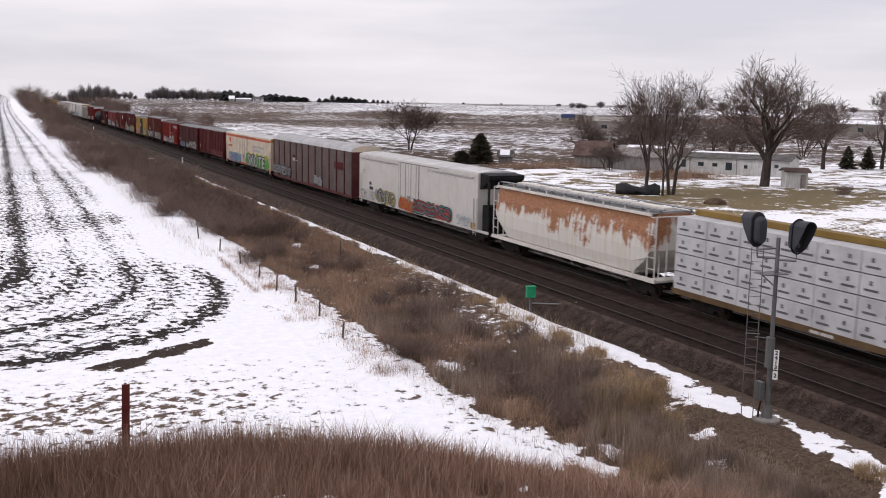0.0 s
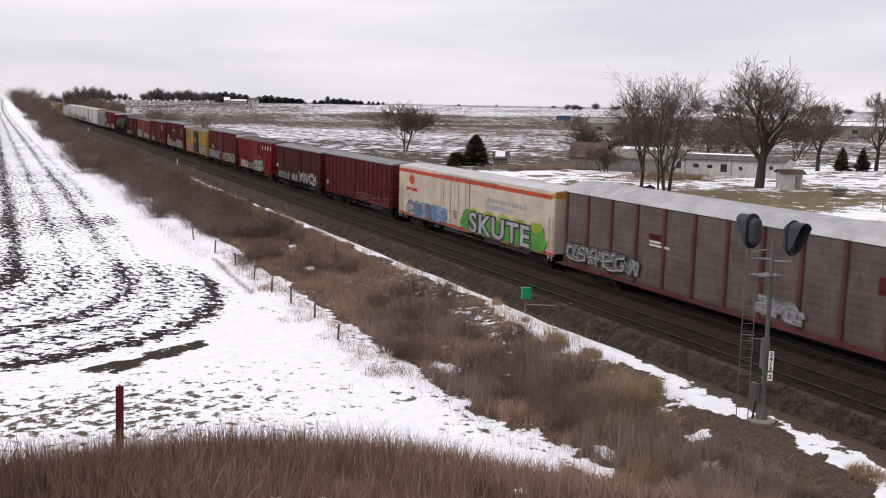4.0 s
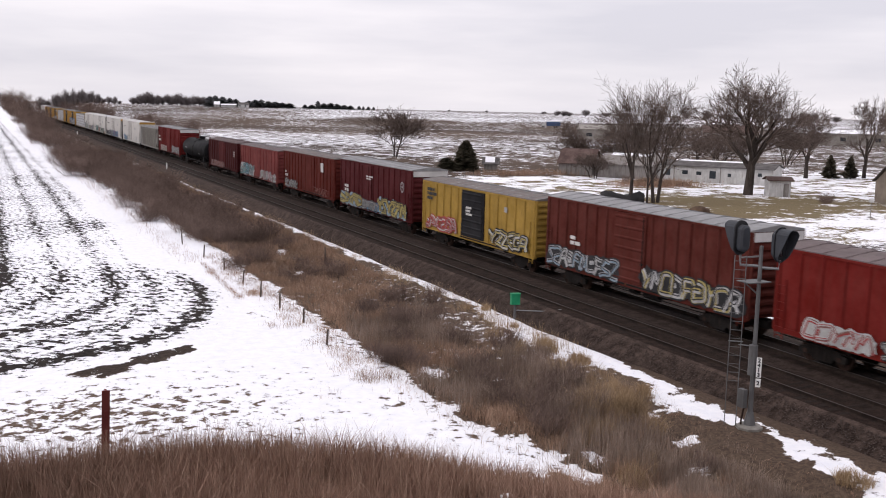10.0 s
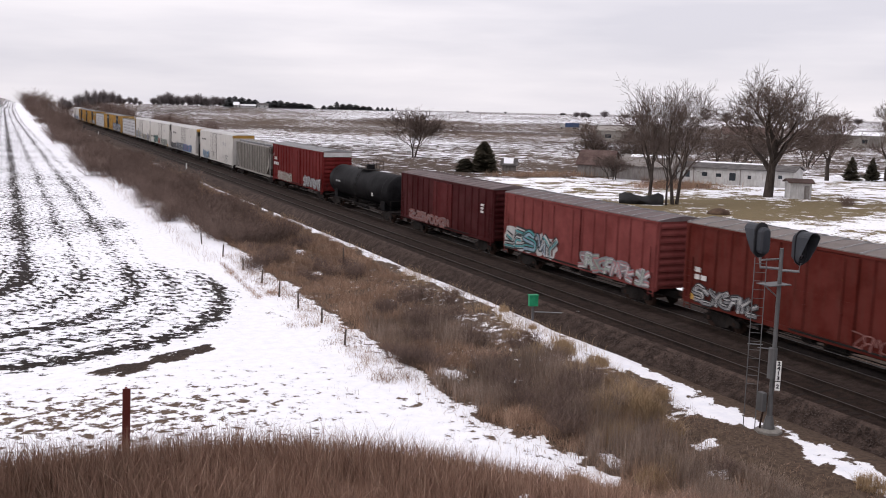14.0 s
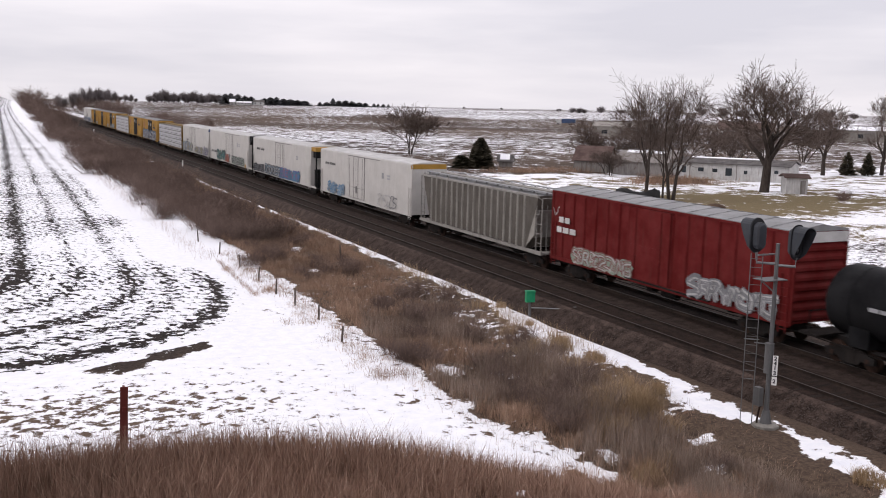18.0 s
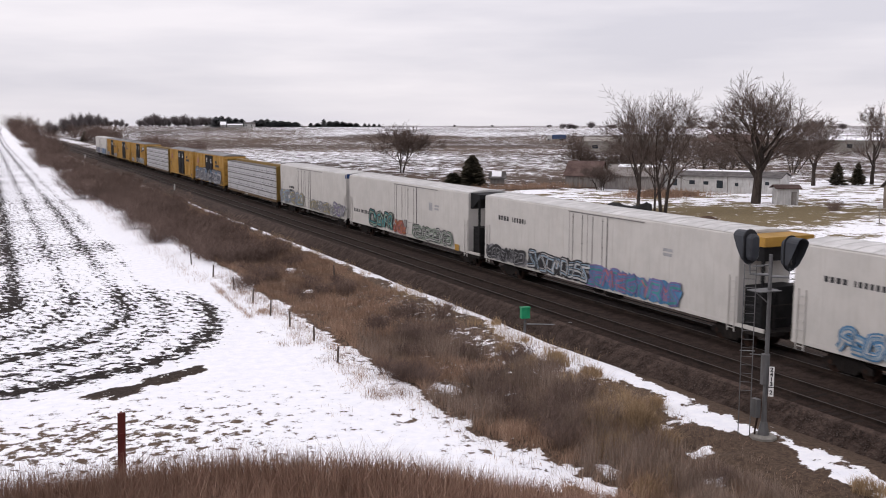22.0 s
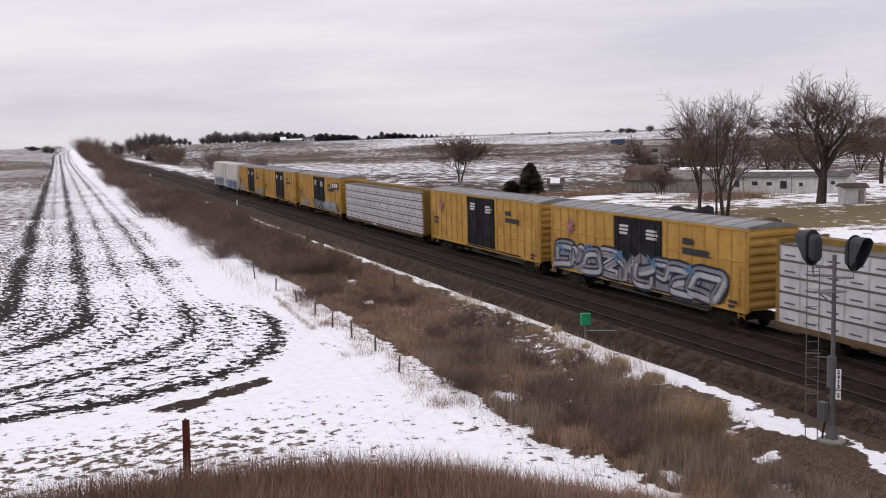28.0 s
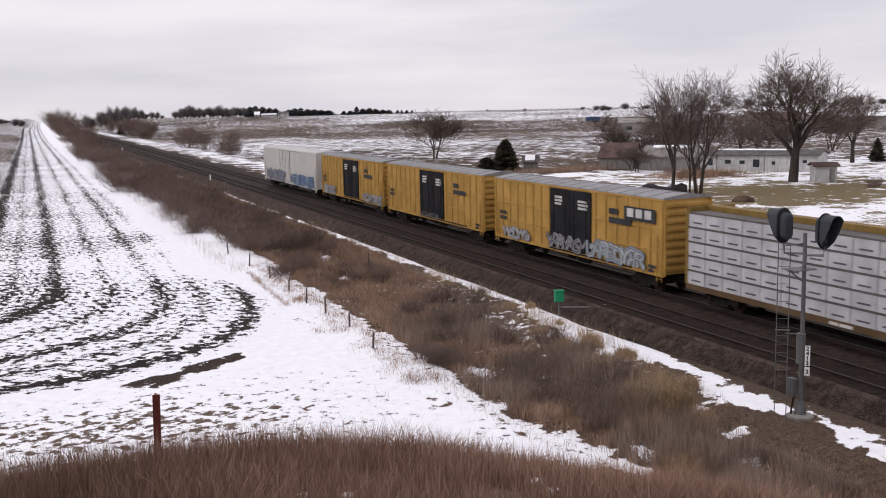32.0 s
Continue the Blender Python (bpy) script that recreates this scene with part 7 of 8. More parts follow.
def far_tree(at, seed):
    """A full crown of twigs on a short trunk, twenty metres high."""
    g = np.random.default_rng(seed)
    wood, twigs = Shape().tube([(0, 0, -0.5), (0, 0, 7), (0, 0, 15)], [0.6, 0.4, 0.12], 6), Shape()
    lobes = [(g.uniform(-4, 4), g.uniform(-4, 4), g.uniform(5.5, 14), g.uniform(4.5, 6.2)) for _ in range(7)]
    for k in range(640):
        cx, cy, cz, r = lobes[k % 7]
        d = Vector((g.normal(), g.normal(), g.normal())).normalized() * r * g.uniform(0.5, 1.0) ** 0.5
        e = Vector((cx + d.x, cy + d.y, max(cz + d.z, 0.8)))
        p = Vector((cx * 0.35, cy * 0.35, e.z * 0.5))
        twigs.tube([p, p.lerp(e, 0.55) + Vector((d.x, d.y, 0)) * 0.12, e], [0.16, 0.11, 0.05], 3, caps=False)
    ob = thing("tree", None, None, "bare tree in the distant tree line", "tree")
    ob.location = (at[0], at[1], ground_height(*at))
    part("trunk", wood, BARK, ob)
    part("crown", twigs, TWIG, ob, "crown of bare twigs")
    return ob


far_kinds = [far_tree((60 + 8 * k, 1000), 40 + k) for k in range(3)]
# far trunks and crowns take the colour lightened for haze
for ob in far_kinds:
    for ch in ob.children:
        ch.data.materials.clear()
        ch.data.materials.append(HAZY_TWIG)
far_fir = conifer((300, 900), 18, 14, 45, "haze-greyed conifer in the distant windbreak", 16, 18, full=0.62)
# windbreak firs likewise, needles paled to stand in for haze
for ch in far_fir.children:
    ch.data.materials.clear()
    ch.data.materials.append(HAZY_FIR)
far_fir.scale = (0.5, 0.5, 0.3)
for ob in far_kinds:
    ob.scale = (0.8, 0.8, 0.7)


def on_ridge(kind, bearing, top, wide, away, k):
    """A far tree by its compass bearing, how far its tip stands over eye level (degrees), width and distance."""
    x, y = away * math.sin(radians(bearing)), away * math.cos(radians(bearing))
    z = ground_height(x, y)
    high = EYE_Z + away * math.tan(radians(top)) - z
    b = copy_thing(kind, pose(x, y, z - 0.2, 0, 0, 77 * k))
    b.scale = (wide / (20 if kind is not far_fir else 10.5),) * 2 + (high / (16.5 if kind is not far_fir else 17),)
    return b


BARE = [(2.2, 0.36, 14), (3.0, 0.52, 17), (3.5, 0.66, 13), (3.85, 0.78, 14), (4.3, 0.76, 14), (4.75, 0.66, 13), (5.2, 0.58, 11), (5.75, 0.42, 8), (6.05, 0.40, 6), (7.0, 0.45, 12), (7.45, 0.62, 16), (7.85, 0.70, 19), (8.35, 0.60, 13), (8.9, 0.62, 16), (9.4, 0.66, 16), (9.9, 0.58, 14), (10.4, 0.60, 16), (10.9, 0.52, 12), (-1.4, 0.22, 15), (-2.2, 0.20, 16), (-4.6, 0.14, 12)]
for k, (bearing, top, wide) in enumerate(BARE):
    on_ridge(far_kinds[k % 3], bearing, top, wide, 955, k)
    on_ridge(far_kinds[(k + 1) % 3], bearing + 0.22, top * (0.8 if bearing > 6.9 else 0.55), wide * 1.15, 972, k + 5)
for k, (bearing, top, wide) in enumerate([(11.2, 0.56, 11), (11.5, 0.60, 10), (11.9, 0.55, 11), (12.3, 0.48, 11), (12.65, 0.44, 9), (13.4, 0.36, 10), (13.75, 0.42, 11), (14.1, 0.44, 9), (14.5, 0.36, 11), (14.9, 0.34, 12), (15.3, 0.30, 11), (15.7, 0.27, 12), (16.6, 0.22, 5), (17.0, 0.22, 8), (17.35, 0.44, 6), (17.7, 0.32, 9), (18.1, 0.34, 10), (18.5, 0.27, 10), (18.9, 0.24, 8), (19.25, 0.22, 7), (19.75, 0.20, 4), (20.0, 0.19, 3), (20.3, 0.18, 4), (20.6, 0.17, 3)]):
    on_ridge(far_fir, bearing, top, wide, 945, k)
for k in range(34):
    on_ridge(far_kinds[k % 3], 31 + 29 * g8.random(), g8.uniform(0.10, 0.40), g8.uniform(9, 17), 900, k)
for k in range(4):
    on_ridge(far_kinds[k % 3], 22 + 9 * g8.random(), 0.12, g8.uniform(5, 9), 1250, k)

# ---- farm buildings ----
CLAP = paint("white_clapboard", (0.50, 0.495, 0.485), 0.85, 0.10, grime_color=(0.25, 0.22, 0.2))
OLD_WOOD = rough_mat("grey_weathered_boards", ((0.15, 0.135, 0.125), (0.27, 0.25, 0.235)), 5, 0.95, 0.4, stretch=(3, 3, 0.4))
RED_ROOF = rough_mat("brown_rusted_roof", ((0.07, 0.045, 0.04), (0.13, 0.09, 0.08)), 3, 0.9, 0.3)
SHINGLE = rough_mat("dark_shingle_roof", ((0.06, 0.055, 0.055), (0.15, 0.14, 0.135)), 5, 0.9, 0.4)
TAN_WALL = paint("tan_siding", (0.22, 0.18, 0.145), 0.3)
TAN_GREY = paint("faded_tan_grey_siding", (0.27, 0.25, 0.225), 0.5, 0.05)
GREY_WALL = paint("grey_metal_siding", (0.40, 0.40, 0.39), 0.3)
PANE = glass_mat("dark_window")
TARP = paint("black_tarp", (0.02, 0.02, 0.021), 0.2, 0.0, 0.6)
BROWN_PILE = rough_mat("brown_leaf_pile", ((0.05, 0.032, 0.024), (0.12, 0.08, 0.055)), 4, 0.95, 0.8)


def building(name, at, yaw, long_, deep, wall_h, rise, walls, roof_mat, label, windows=(), doors=(), gable=True, snow=0.0, end_windows=()):
    """Local x runs along the front, whose outside faces minus y."""
    ob = thing(name, None, None, label, "building")
    ob.matrix_basis = pose(at[0], at[1], ground_height(*at) - 0.05, 0, 0, yaw)
    t = 0.18
    part("wall", Shape().box(0, 0, 0, long_, t, wall_h), walls, ob)
    part("wall", Shape().box(0, deep - t, 0, long_, deep, wall_h), walls, ob)
    for x in (0, long_ - t):
        part("wall", Shape().prism([(x, t, 0), (x, deep - t, 0), (x, deep - t, wall_h), (x, deep / 2, wall_h + rise * 0.96), (x, t, wall_h)], (t, 0, 0)), walls, ob)
    o = 0.35
    for s in (0, 1):
        a, b = (-o, deep / 2) if s == 0 else (deep + o, deep / 2)
        za = wall_h - rise * o / (deep / 2)
        sheet = Shape().prism([(-o, a, za), (-o, b, wall_h + rise), (-o, b, wall_h + rise + 0.12), (-o, a, za + 0.12)], (long_ + 2 * o, 0, 0))
        r = part("roof", sheet, roof_mat, ob)
        if snow:
            part("roof_snow", Shape().prism([(long_ * 0.1, a + (b - a) * (1 - snow), za + (wall_h + rise - za) * (1 - snow) + 0.13), (long_ * 0.1, b, wall_h + rise + 0.13), (long_ * 0.1, b, wall_h + rise + 0.2), (long_ * 0.1, a + (b - a) * (1 - snow), za + (wall_h + rise - za) * (1 - snow) + 0.16)], (long_ * 0.7, 0, 0)), SNOW, r, "patch of snow on the roof")
    for x, z, w, h in windows:
        fr = Shape().box(x, -0.05, z, x + w, 0.0, z + 0.07).box(x, -0.05, z + h - 0.07, x + w, 0.0, z + h).box(x, -0.05, z + 0.07, x + 0.07, 0.0, z + h - 0.07).box(x + w - 0.07, -0.05, z + 0.07, x + w, 0.0, z + h - 0.07)
        win = part("window", fr, walls, ob)
        part("pane", Shape().box(x + 0.07, -0.02, z + 0.07, x + w - 0.07, -0.004, z + h - 0.07), PANE, win)
    for x, w, h in doors:
        part("door", Shape().box(x, -0.06, 0.05, x + w, -0.004, h), OLD_WOOD, ob)
    return ob


yaw_long = math.degrees(math.atan2(117.4 - 132.1, 112.1 - 102.4))
building("long_shed", (101.6, 133.2), yaw_long, 19.0, 6.5, 2.7, 0.7, CLAP, SHINGLE, "long low white shed with dark roof and small windows", [(1.4, 0.9, 0.9, 1.3), (4.2, 1.2, 1.1, 0.8), (6.6, 1.2, 1.0, 0.7), (8.8, 0.7, 1.2, 1.4), (11.8, 1.1, 0.7, 0.7), (16.6, 1.4, 0.8, 0.7)], [(2.8, 0.16, 2.6), (10.6, 0.16, 2.6)], snow=0.16)
building("grey_shed", (95.4, 142.0), -62, 10.5, 7.5, 2.5, 1.6, OLD_WOOD, OLD_WOOD, "grey weathered wooden shed with a leaning roof", [(6.4, 1.0, 0.7, 0.8)], [(2.4, 1.0, 2.0)], snow=0.2)
building("brown_shed", (92.0, 149.5), -48, 6.2, 6.0, 2.2, 2.3, OLD_WOOD, RED_ROOF, "old shed with a rusty brown gabled roof", [], [(2.2, 1.6, 1.9)])
building("small_shed", (97.2, 102.2), -28, 2.9, 2.6, 2.35, 0.35, CLAP, RED_ROOF, "small white wooden shed with a brown roof", [], [(1.9, 0.7, 1.9)])
building("house", (102.0, 85.2), -30, 11.0, 8.0, 3.0, 1.9, TAN_WALL, SHINGLE, "tan single-storey house with dark roof", [(0.8, 0.9, 0.8, 1.4), (3.2, 0.9, 1.6, 1.3), (7.2, 0.9, 1.6, 1.3)], [(5.4, 1.0, 2.1)])
building("kennel", (83.2, 162.0), -30, 2.6, 2.2, 1.3, 0.9, OLD_WOOD, SHINGLE, "small shed with a half snow-covered roof beside the cedar", snow=0.75)
building("warehouse", (318, 322), -42, 90, 30, 5.0, 1.4, TAN_GREY, SNOW, "long grey metal warehouse with snowy roof", [(5 + 14 * k, 1.6, 2.4, 1.8) for k in range(6)], [(22, 4, 4)])
building("grain_shed", (225, 352), -36, 34, 16, 4.6, 1.8, TAN_GREY, TAN_GREY, "long grey farm building behind the trees", [(4 + 8 * k, 1.5, 2.6, 1.6) for k in range(3)], [(28, 3.5, 3.5)])
building("barn", (268, 322), -36, 22, 14, 4.5, 3.0, CLAP, RED_ROOF, "white-walled barn with a brown roof", [(3, 1.5, 2, 1.5), (12, 1.5, 2, 1.5)], [(8, 3, 3.2)])
building("barn", (185, 915), -14, 5.0, 7.0, 2.6, 2.6, CLAP, SNOW, "distant white barn with a steep snowy gable", [], [(1.6, 1.6, 2.0)])
building("machine_shed", (191, 913), -14, 14, 9, 2.2, 1.0, CLAP, SNOW, "distant long white machine shed with snowy roof", [(1.5 + 3.2 * k, 0.9, 1.2, 0.8) for k in range(4)])
building("farm_house", (206, 908), -14, 10.0, 8.0, 3.2, 1.6, CLAP, SHINGLE, "distant white farmhouse among trees", [(1, 1, 1.2, 1.6), (6, 1, 1.2, 1.6)])

pile = Shape()
rings = []
g7 = np.random.default_rng(70)
for k in range(9):
    f = k / 8
    r = 1.05 * math.sin(math.pi * min(max(f, 0.06), 0.94)) ** 0.35
    rings.append([(5.4 * (f - 0.5), r * math.cos(t) * 1.0, 0.45 + r * math.sin(t) * (0.62 + 0.34 * math.sin(7 * f + 1)) + 0.13 * g7.normal()) for t in (2 * math.pi * i / 12 for i in range(12))])
pile.loft(rings)
ob = thing("tarp_mound", pile, TARP, "long pile covered with a black tarp in the yard", "pile", smooth=True)
ob.matrix_basis = pose(70.6, 99.4, ground_height(70.6, 99.4) - 0.1, 0, 0, -32) @ Matrix.Diagonal((1.0, 1.2, 1.2, 1))


def mound(name, at, r, h, label, material, seed):
    g = np.random.default_rng(seed)
    rings = []
    for k in range(6):
        f = k / 5
        rings.append([(r * math.cos(f * 1.5) * (1 + 0.15 * g.normal()) * math.cos(t), r * math.cos(f * 1.5) * (1 + 0.15 * g.normal()) * math.sin(t), h * math.sin(f * 1.5)) for t in (2 * math.pi * i / 12 for i in range(12))])
    ob = thing(name, Shape().loft(rings), material, label, "pile", smooth=True)
    ob.location = (at[0], at[1], ground_height(*at) - 0.08)


spots, hs = [], []
for k in range(5200):
    x, y = 93.5 + 3.4 * g7.normal(), 122.5 + 2.2 * g7.normal()
    if k % 3 == 0:
        x, y = 84 + 5.0 * g7.normal(), 148 + 2.0 * g7.normal()
    spots.append((x, y, ground_height(x, y) - 0.05))
    hs.append(g7.uniform(0.4, 1.3))
thing("yard_weeds", stalks(spots, hs, 0.05, 0.4, 71), WEEDS, "tall tan dead weeds standing before the farm sheds", "weeds", kind="stuff")
mound("leaf_mound", (72.1, 86.5), 1.25, 0.75, "low brown pile of leaves on the lawn", BROWN_PILE, 1)
mound("scrap_mound", (97.0, 121.0), 1.4, 0.7, "brown brush and scrap pile before the white shed", BROWN_PILE, 2)
mound("scrap_mound", (93.0, 123.5), 2.8, 1.1, "tan heap of dead weeds near the sheds", BROWN_PILE, 3)
for k, (x, y, s) in enumerate([(113, 96, 0.9), (115, 97.5, 0.8), (117, 98, 1.0), (97, 92, 0.7), (99, 93.5, 0.75), (91, 127, 0.8), (95.5, 126, 0.8)]):
    b = copy_thing(low[k % 4], pose(x, y, ground_height(x, y), 0, 0, 40 * k))
    b.scale = (s, s, s * 0.9)
    tagged(b, "leafless brown shrub in the snowy yard")

bird = thing("bird_feeder", None, None, "small bird feeder on a thin post in the yard", "bird feeder")
bird.location = (88.3, 77.1, ground_height(88.3, 77.1))
part("post", Shape().tube([(0, 0, -0.1), (0, 0, 1.7)], 0.05, 6), OLD_WOOD, bird)
part("box", Shape().box(-0.22, -0.18, 1.7, 0.22, 0.18, 1.9).prism([(-0.28, -0.24, 1.9), (-0.28, 0.24, 1.9), (-0.28, 0, 2.15)], (0.56, 0, 0)), CLAP, bird)
part("base", Shape().tube([(0, 0, 0.0), (0, 0, 0.08)], 0.3, 10), OLD_WOOD, bird)

truck = thing("truck", None, None, "far parked truck with a white cab and blue box", "truck")
truck.matrix_basis = pose(330, 560, ground_height(330, 560), 0, 0, -35)
part("cab", Shape().box(0, 0, 0.9, 3.0, 2.4, 3.4).box(0.2, 0.1, 3.4, 1.6, 2.3, 3.7), CLAP, truck)
part("box", Shape().box(3.4, 0, 1.1, 12.5, 2.5, 3.9), paint("navy_truck_box", (0.05, 0.08, 0.16), 0.3), truck)
for x in (1.0, 8.6, 10.0):
    for y in (0.0, 2.1):
        part("wheel", Shape().tube([(x, y, 0.5), (x, y + 0.3, 0.5)], 0.5, 12), BLACK, truck)

# ---- signal beside the near track ----
sig = thing("railway_signal", None, None, "two-headed railway signal mast with ladder and concrete base", "railway signal")
SX, SY = 23.45, 24.85
sig.matrix_basis = pose(SX, SY, GROUND_Z, 0, 0, 0)
part("concrete_base", Shape().loft([[(r * math.cos(t), r * math.sin(t), z) for t in (2 * math.pi * i / 8 for i in range(8))] for r, z in ((0.46, -0.3), (0.46, 0.10), (0.36, 0.16))]), rough_mat("mossy_concrete", ((0.16, 0.15, 0.135), (0.28, 0.265, 0.24)), 6, 0.9, 0.4), sig)
part("mast", Shape().tube([(0, 0, 0.1), (0, 0, 1.2), (0, 0, 6.45)], [0.11, 0.082, 0.066], 10).tube([(0, 0, 0.1), (0, 0, 0.6)], [0.22, 0.12], 10), SILVER, sig)
part("junction_case", Shape().tube([(-0.05, 0.0, 1.95), (-0.05, 0.0, 3.0)], 0.155, 12), SILVER, sig, "grey cylindrical junction case")
part("relay_box", Shape().box(-0.30, 0.06, 0.75, -0.12, 0.34, 1.40), SILVER, sig)
part("cable", Shape().tube([(-0.2, 0.1, 0.8), (-0.3, 0.1, 0.3), (-0.26, 0.15, -0.05)], 0.035, 6), RUSTY, sig, "rust-brown cable running to the ground")
view = math.atan2(SX, SY)


def facing(x, y, z):
    """A pose on the mast turned towards the bridge."""
    return pose(x, y, z, 0, 0, -math.degrees(view))


plate_ob = part("number_plate", Shape().box(0.10, -0.235, 1.92, 0.27, -0.22, 2.62).box(0.10, -0.235, 1.58, 0.27, -0.22, 1.88), WHITE_PLATE, sig, "white plate with black figures", at=facing(0, 0, 0))
for k, ch in enumerate("2413"):
    cu = bpy.data.curves.new("figure", "FONT")
    cu.body, cu.size, cu.extrude, cu.align_x, cu.offset = ch, 0.19, 0.002, "CENTER", 0.008
    tmp = new("figure", cu)
    me = bpy.data.meshes.new_from_object(tmp.evaluated_get(bpy.context.evaluated_depsgraph_get()))
    bpy.data.objects.remove(tmp)
    me.materials.append(INK_BLACK)
    part("figure", me, None, plate_ob, at=pose(0.185, -0.239, 2.46 - 0.17 * k, 90, 0, 0))
    if k == 0:
        part("figure", me, None, plate_ob, at=pose(0.185, -0.239, 1.66, 90, 0, 0))
HEAD_GREY = paint("blue_grey_signal_paint", (0.036, 0.040, 0.048), 0.25, 0.0, 0.5)
HEAD_DARK = paint("black_signal_paint", (0.016, 0.017, 0.02), 0.15, 0.0, 0.5)


def signal_head(ox, oy, oz, yaw, name_label):
    """A tall rounded back plate with one deep hood in front; minus y is the lit side."""
    def oval(w, h, y, n=20):
        ring = []
        for i in range(n):
            t = 2 * math.pi * i / n
            ring.append((w * math.cos(t), y, (h - w) * (1 if math.sin(t) > 0.01 else -1 if math.sin(t) < -0.01 else 0) + w * math.sin(t)))
        return ring
    hd = part("signal_head", Shape().loft([oval(0.30, 0.60, 0.02), oval(0.31, 0.61, -0.02)]), HEAD_DARK, sig, name_label, at=pose(ox, oy, oz, 0, 0, yaw))
    part("casing", Shape().loft([oval(0.21, 0.46, 0.03), oval(0.21, 0.46, 0.22), oval(0.15, 0.38, 0.28)]), HEAD_GREY, hd)
    outer, inner = oval(0.27, 0.56, -0.02), oval(0.255, 0.545, -0.02)
    n = len(outer)
    hood = Shape()
    for i in range(n):
        j = (i + 1) % n
        def tip(p):
            f = max(0.0, min(1.0, (p[2] + 0.60) / 0.9))
            return (p[0], -0.04 - 0.52 * f, p[2])
        a, b, c, d = outer[i], outer[j], inner[j], inner[i]
        hood.face(a, b, tip(b), tip(a))
        hood.face(d, tip(d), tip(c), c)
        hood.face(tip(a), tip(b), tip(c), tip(d))
    part("hood", hood, HEAD_GREY, hd)
    for z in (0.30, 0.0, -0.30):
        part("lens", Shape().loft([[(r * math.cos(t), -0.03 - q, z + r * math.sin(t)) for t in (2 * math.pi * i / 14 for i in range(14))] for r, q in ((0.11, 0.0), (0.09, 0.02), (0.02, 0.03))]), glass_mat("dark_lens", (0.012, 0.012, 0.014)), hd)
    return hd


signal_head(-0.48, 0.50, 6.68, 180, "signal head turned away along the track")
signal_head(0.44, -0.42, 6.52, 0, "signal head with a deep hood over its lenses")
part("bracket", Shape().tube([(0, 0, 5.75), (-0.46, 0.46, 5.75), (-0.48, 0.48, 6.1)], 0.05, 6).tube([(0, 0, 5.70), (0.42, -0.42, 5.70), (0.44, -0.42, 6.0)], 0.05, 6), GALV, sig, "white bent bracket arms")
deck = Shape().box(-0.62, -0.24, 5.20, 0.32, 0.42, 5.23)
part("work_platform", deck, SILVER, sig, "steel grating work platform", at=pose(0, 0, 0, 0, 0, 0))
part("brace", Shape().tube([(0, 0, 4.75), (-0.42, 0.32, 5.2)], 0.025, 5), SILVER, sig)
part("cross_bar", Shape().box(-0.62, 0.20, 6.02, 0.25, 0.26, 6.07), GALV, sig)
lad2 = part("ladder", Shape().tube([(0, 0, 0.1), (0, 0, 6.1)], 0.017, 5), SILVER, sig, "grey access ladder", at=pose(-0.72, 0.46, 0, 0, 0, 0))
part("ladder_rail", Shape().tube([(0.30, -0.24, 0.1), (0.30, -0.24, 6.1)], 0.017, 5), SILVER, lad2)
rung = Shape().tube([(0, 0, 0), (0.30, -0.24, 0)], 0.011, 5).mesh("rung", SILVER)
for k in range(15):
    part("rung", rung, None, lad2, at=pose(0, 0, 1.7 + 0.3 * k))
part("ladder_stay", Shape().tube([(-0.5, 0.28, 3.0), (0, 0, 2.95)], 0.02, 5).tube([(-0.75, 0.50, 3.1), (-0.35, 0.2, 3.1)], 0.02, 5), GALV, sig)

# ---- green trackside box and white markers ----
gz = -0.78
box = thing("green_box", None, None, "green metal trackside box on a short post", "trackside box")
box.matrix_basis = pose(24.7, 44.0, gz, 0, 0, -8)
part("cabinet", Shape().box(-0.24, -0.13, 0.42, 0.24, 0.13, 0.98), GREEN_PAINT, box)
part("lid", Shape().box(-0.26, -0.15, 0.98, 0.26, 0.15, 1.03), GREEN_PAINT, box)
part("post", Shape().box(-0.05, -0.05, -0.55, 0.05, 0.05, 0.42), SILVER, box)
cond = thing("cable_pipe", Shape().tube([(24.75, 43.9, -0.66), (25.9, 43.0, -0.62), (26.6, 42.4, -0.46)], 0.035, 6), GALV, "pale conduit pipe lying from the green box to the rail", "pipe")
for k, (x, y) in enumerate([(24.9, 149.5), (24.9, 283.0), (24.9, 376.0)]):
    m = thing("marker_post", None, None, "short white marker post beside the track", "marker post", "white marker posts")
    m.matrix_basis = RAIL @ pose(x, y, -0.55)
    part("post", Shape().box(-0.09, -0.05, -0.3, 0.09, 0.05, 1.0), WHITE_PLATE, m)
    part("cap", Shape().box(-0.11, -0.07, 1.0, 0.11, 0.07, 1.05), WHITE_PLATE, m)
lump = Shape().loft([[(r * math.cos(t) * 1.3, r * math.sin(t) * 0.7, z) for t in (2 * math.pi * i / 9 for i in range(9))] for r, z in ((0.30, -0.1), (0.24, 0.08), (0.10, 0.15))])
ob = thing("snow_lump", lump, SNOW, "pale lump of old snow lying in the weeds", "snow lump")
ob.location = (19.4, 71.5, ground_height(19.4, 71.5))

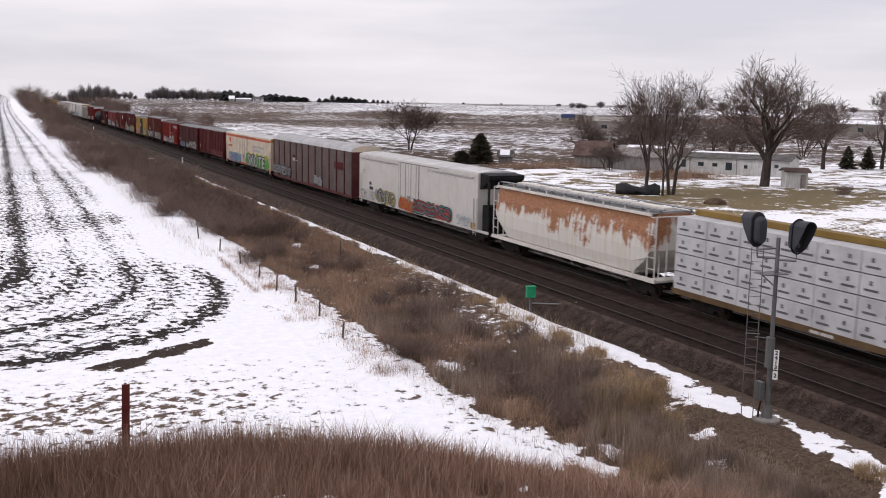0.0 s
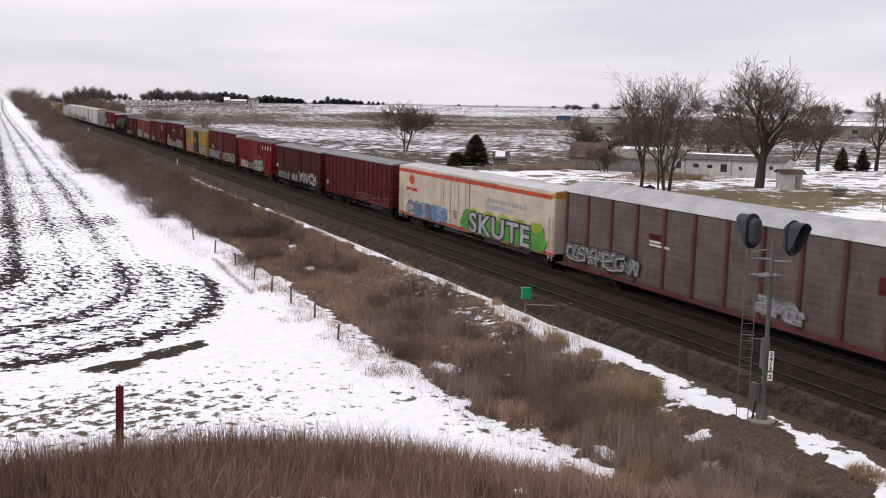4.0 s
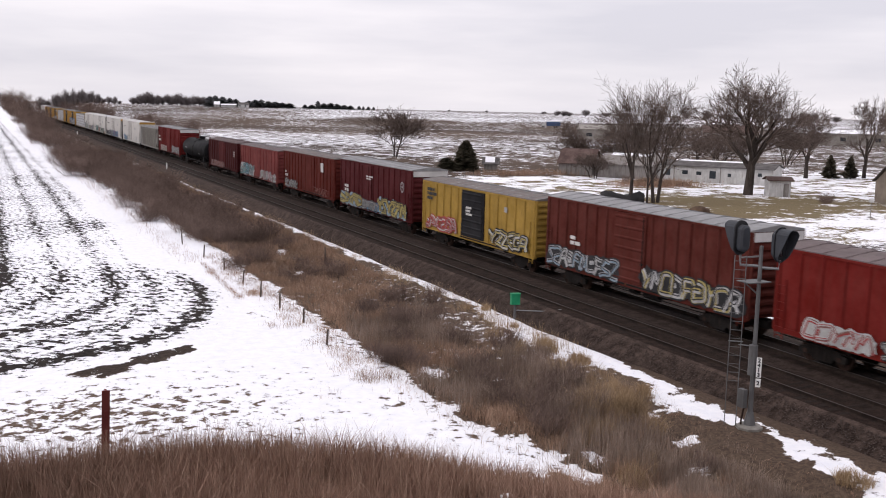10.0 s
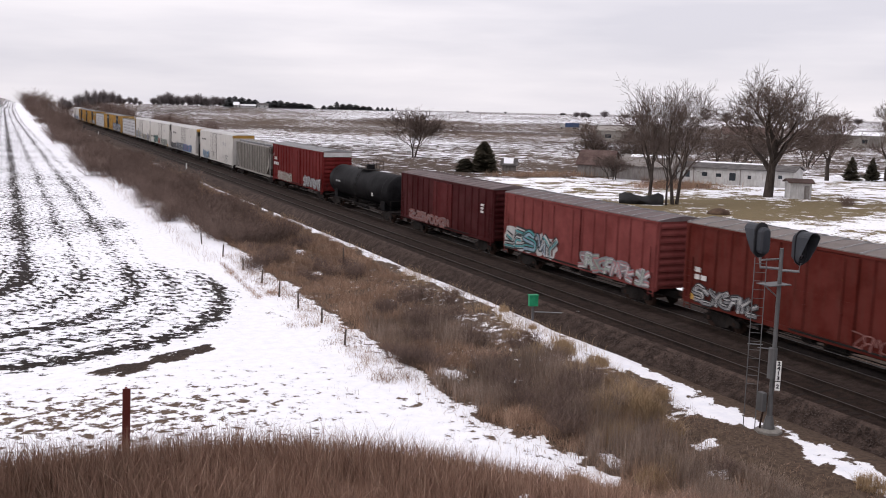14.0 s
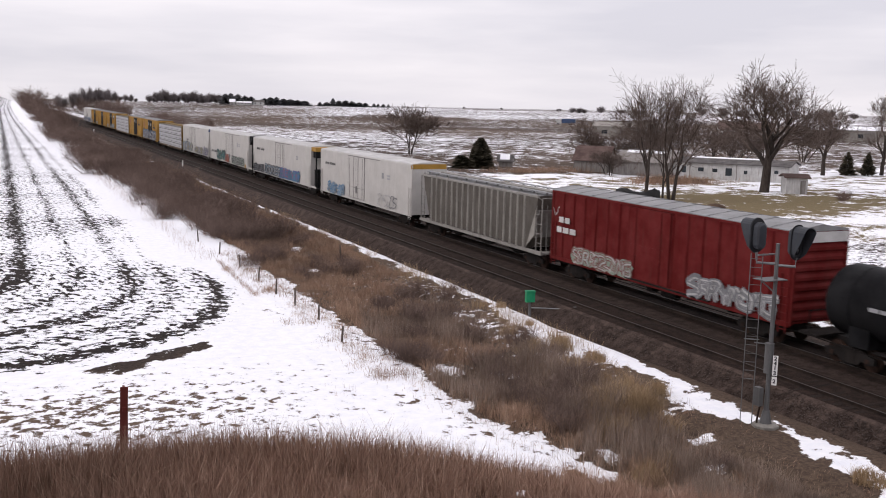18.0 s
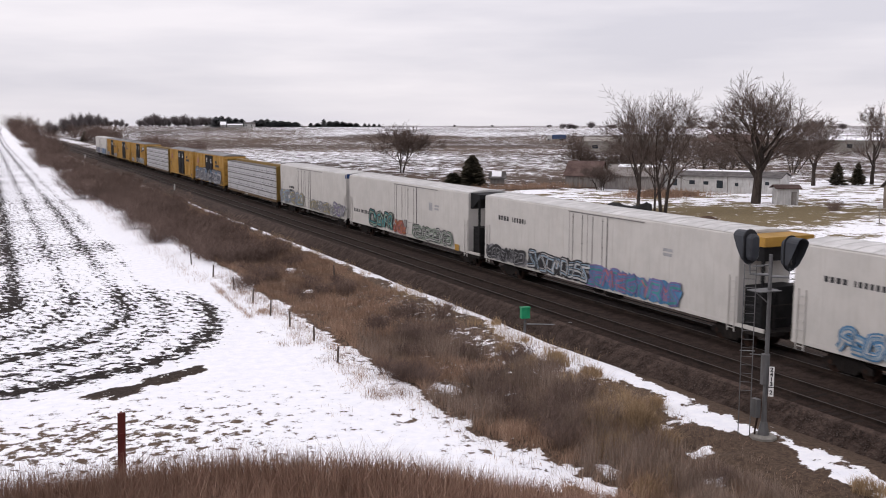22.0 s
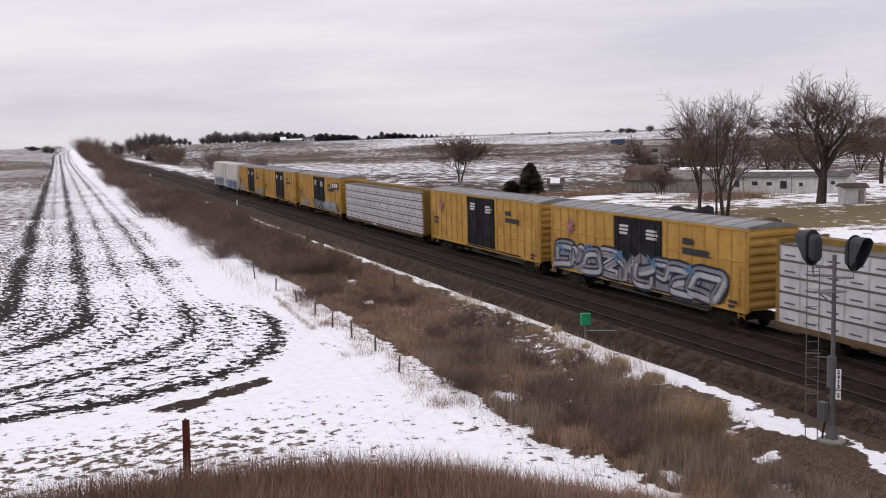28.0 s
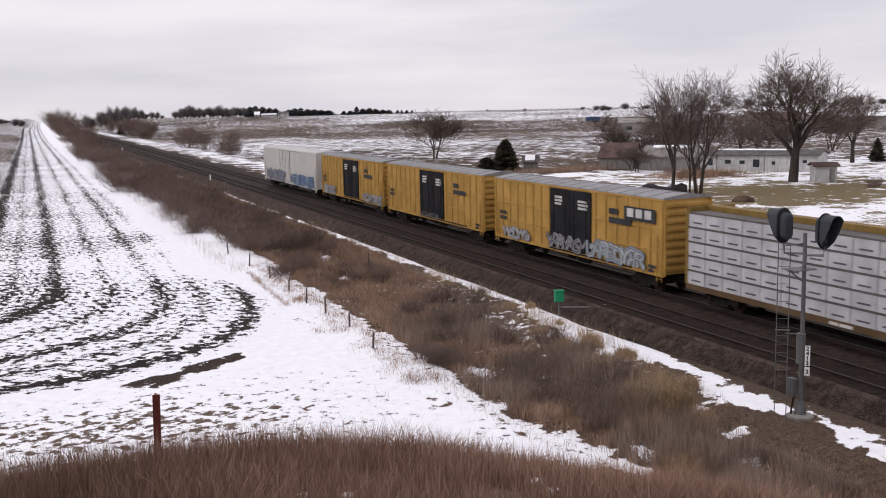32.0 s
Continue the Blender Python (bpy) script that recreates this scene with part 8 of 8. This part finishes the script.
# ---- fence posts ----
FENCE = rough_mat("grey_fence_wood", ((0.06, 0.048, 0.042), (0.13, 0.105, 0.09)), 6, 0.95, 0.3)
for k, (x, y, h, lean) in enumerate([(13.4, 58.1, 0.85, 4), (13.3, 53.3, 0.9, 3), (13.5, 49.9, 0.85, 0), (13.7, 46.1, 0.75, 2), (13.4, 41.4, 0.9, -24), (13.3, 63.0, 0.8, 3), (13.1, 69.0, 0.9, -5), (12.8, 76.0, 0.9, 4), (20.6, 64.0, 1.2, 2)]):
    p = thing("fence_post", None, None, "short weathered fence post standing in snow" if abs(lean) < 10 else "leaning weathered fence post in snow", "fence post", "old field fence posts")
    p.matrix_basis = pose(x, y, ground_height(x, y) - 0.1, 0, lean, 20 * k)
    part("post", Shape().tube([(0, 0, 0), (0, 0, h * 0.6), (0, 0, h + 0.1)], [0.055, 0.05, 0.045], 7), FENCE, p)
    part("staple", Shape().box(-0.06, -0.01, h * 0.7, -0.045, 0.01, h * 0.7 + 0.03), RUSTY, p)

# ---- red steel post on the embankment ----
RED_POST = paint("red_brown_post_paint", (0.12, 0.022, 0.018), 0.35, 0.2)
rp = thing("steel_post", None, None, "rusty red steel fence post on the embankment", "fence post")
rp.matrix_basis = pose(0.55, 6.77, 5.6, 0, 1.8, 0)
part("post", Shape().prism([(-0.026, -0.02, 0), (0.026, -0.02, 0), (0.026, -0.008, 0), (0.008, -0.008, 0), (0.008, 0.03, 0), (-0.008, 0.03, 0), (-0.008, -0.008, 0), (-0.026, -0.008, 0)], (0, 0, 2.2)), RED_POST, rp)
stud = Shape().box(-0.012, -0.030, 0.2, 0.012, -0.0195, 0.24).mesh("stud", RED_POST)
for k in range(14):
    part("stud", stud, None, rp, at=pose(0, 0, 0.14 * k))
shrub = bush((1.05, 9.0), 1.9, 1.5, 202, "small leafless shrub below the embankment crest", 9, 6, "shrub", 0.45)
shrub.location = (1.0, 9.0, 5.3)


# ---- what moves ----
def motions():
    for car, y in CARS:
        walk(car, [(t, RAIL @ pose(TRACK_FAR, y - SPEED * t, 0)) for t in (0.0, 16.0, 32.0)])
    # wheels roll: one keyed wheelset for each end of a truck, its turning shared by the rest
    for end, wheels in WHEELS.items():
        rate = math.degrees(SPEED / 0.455) / FPS
        walk(wheels[0], [(k / FPS, pose(0, end * 0.89, 0.46, rate * k)) for k in range(32 * FPS + 1)])
        first = wheels[0].animation_data
        for w in wheels[1:]:
            w.rotation_mode = "QUATERNION"
            keys = w.animation_data_create()
            keys.action = first.action
            keys.action_slot = first.action_slot


motions()
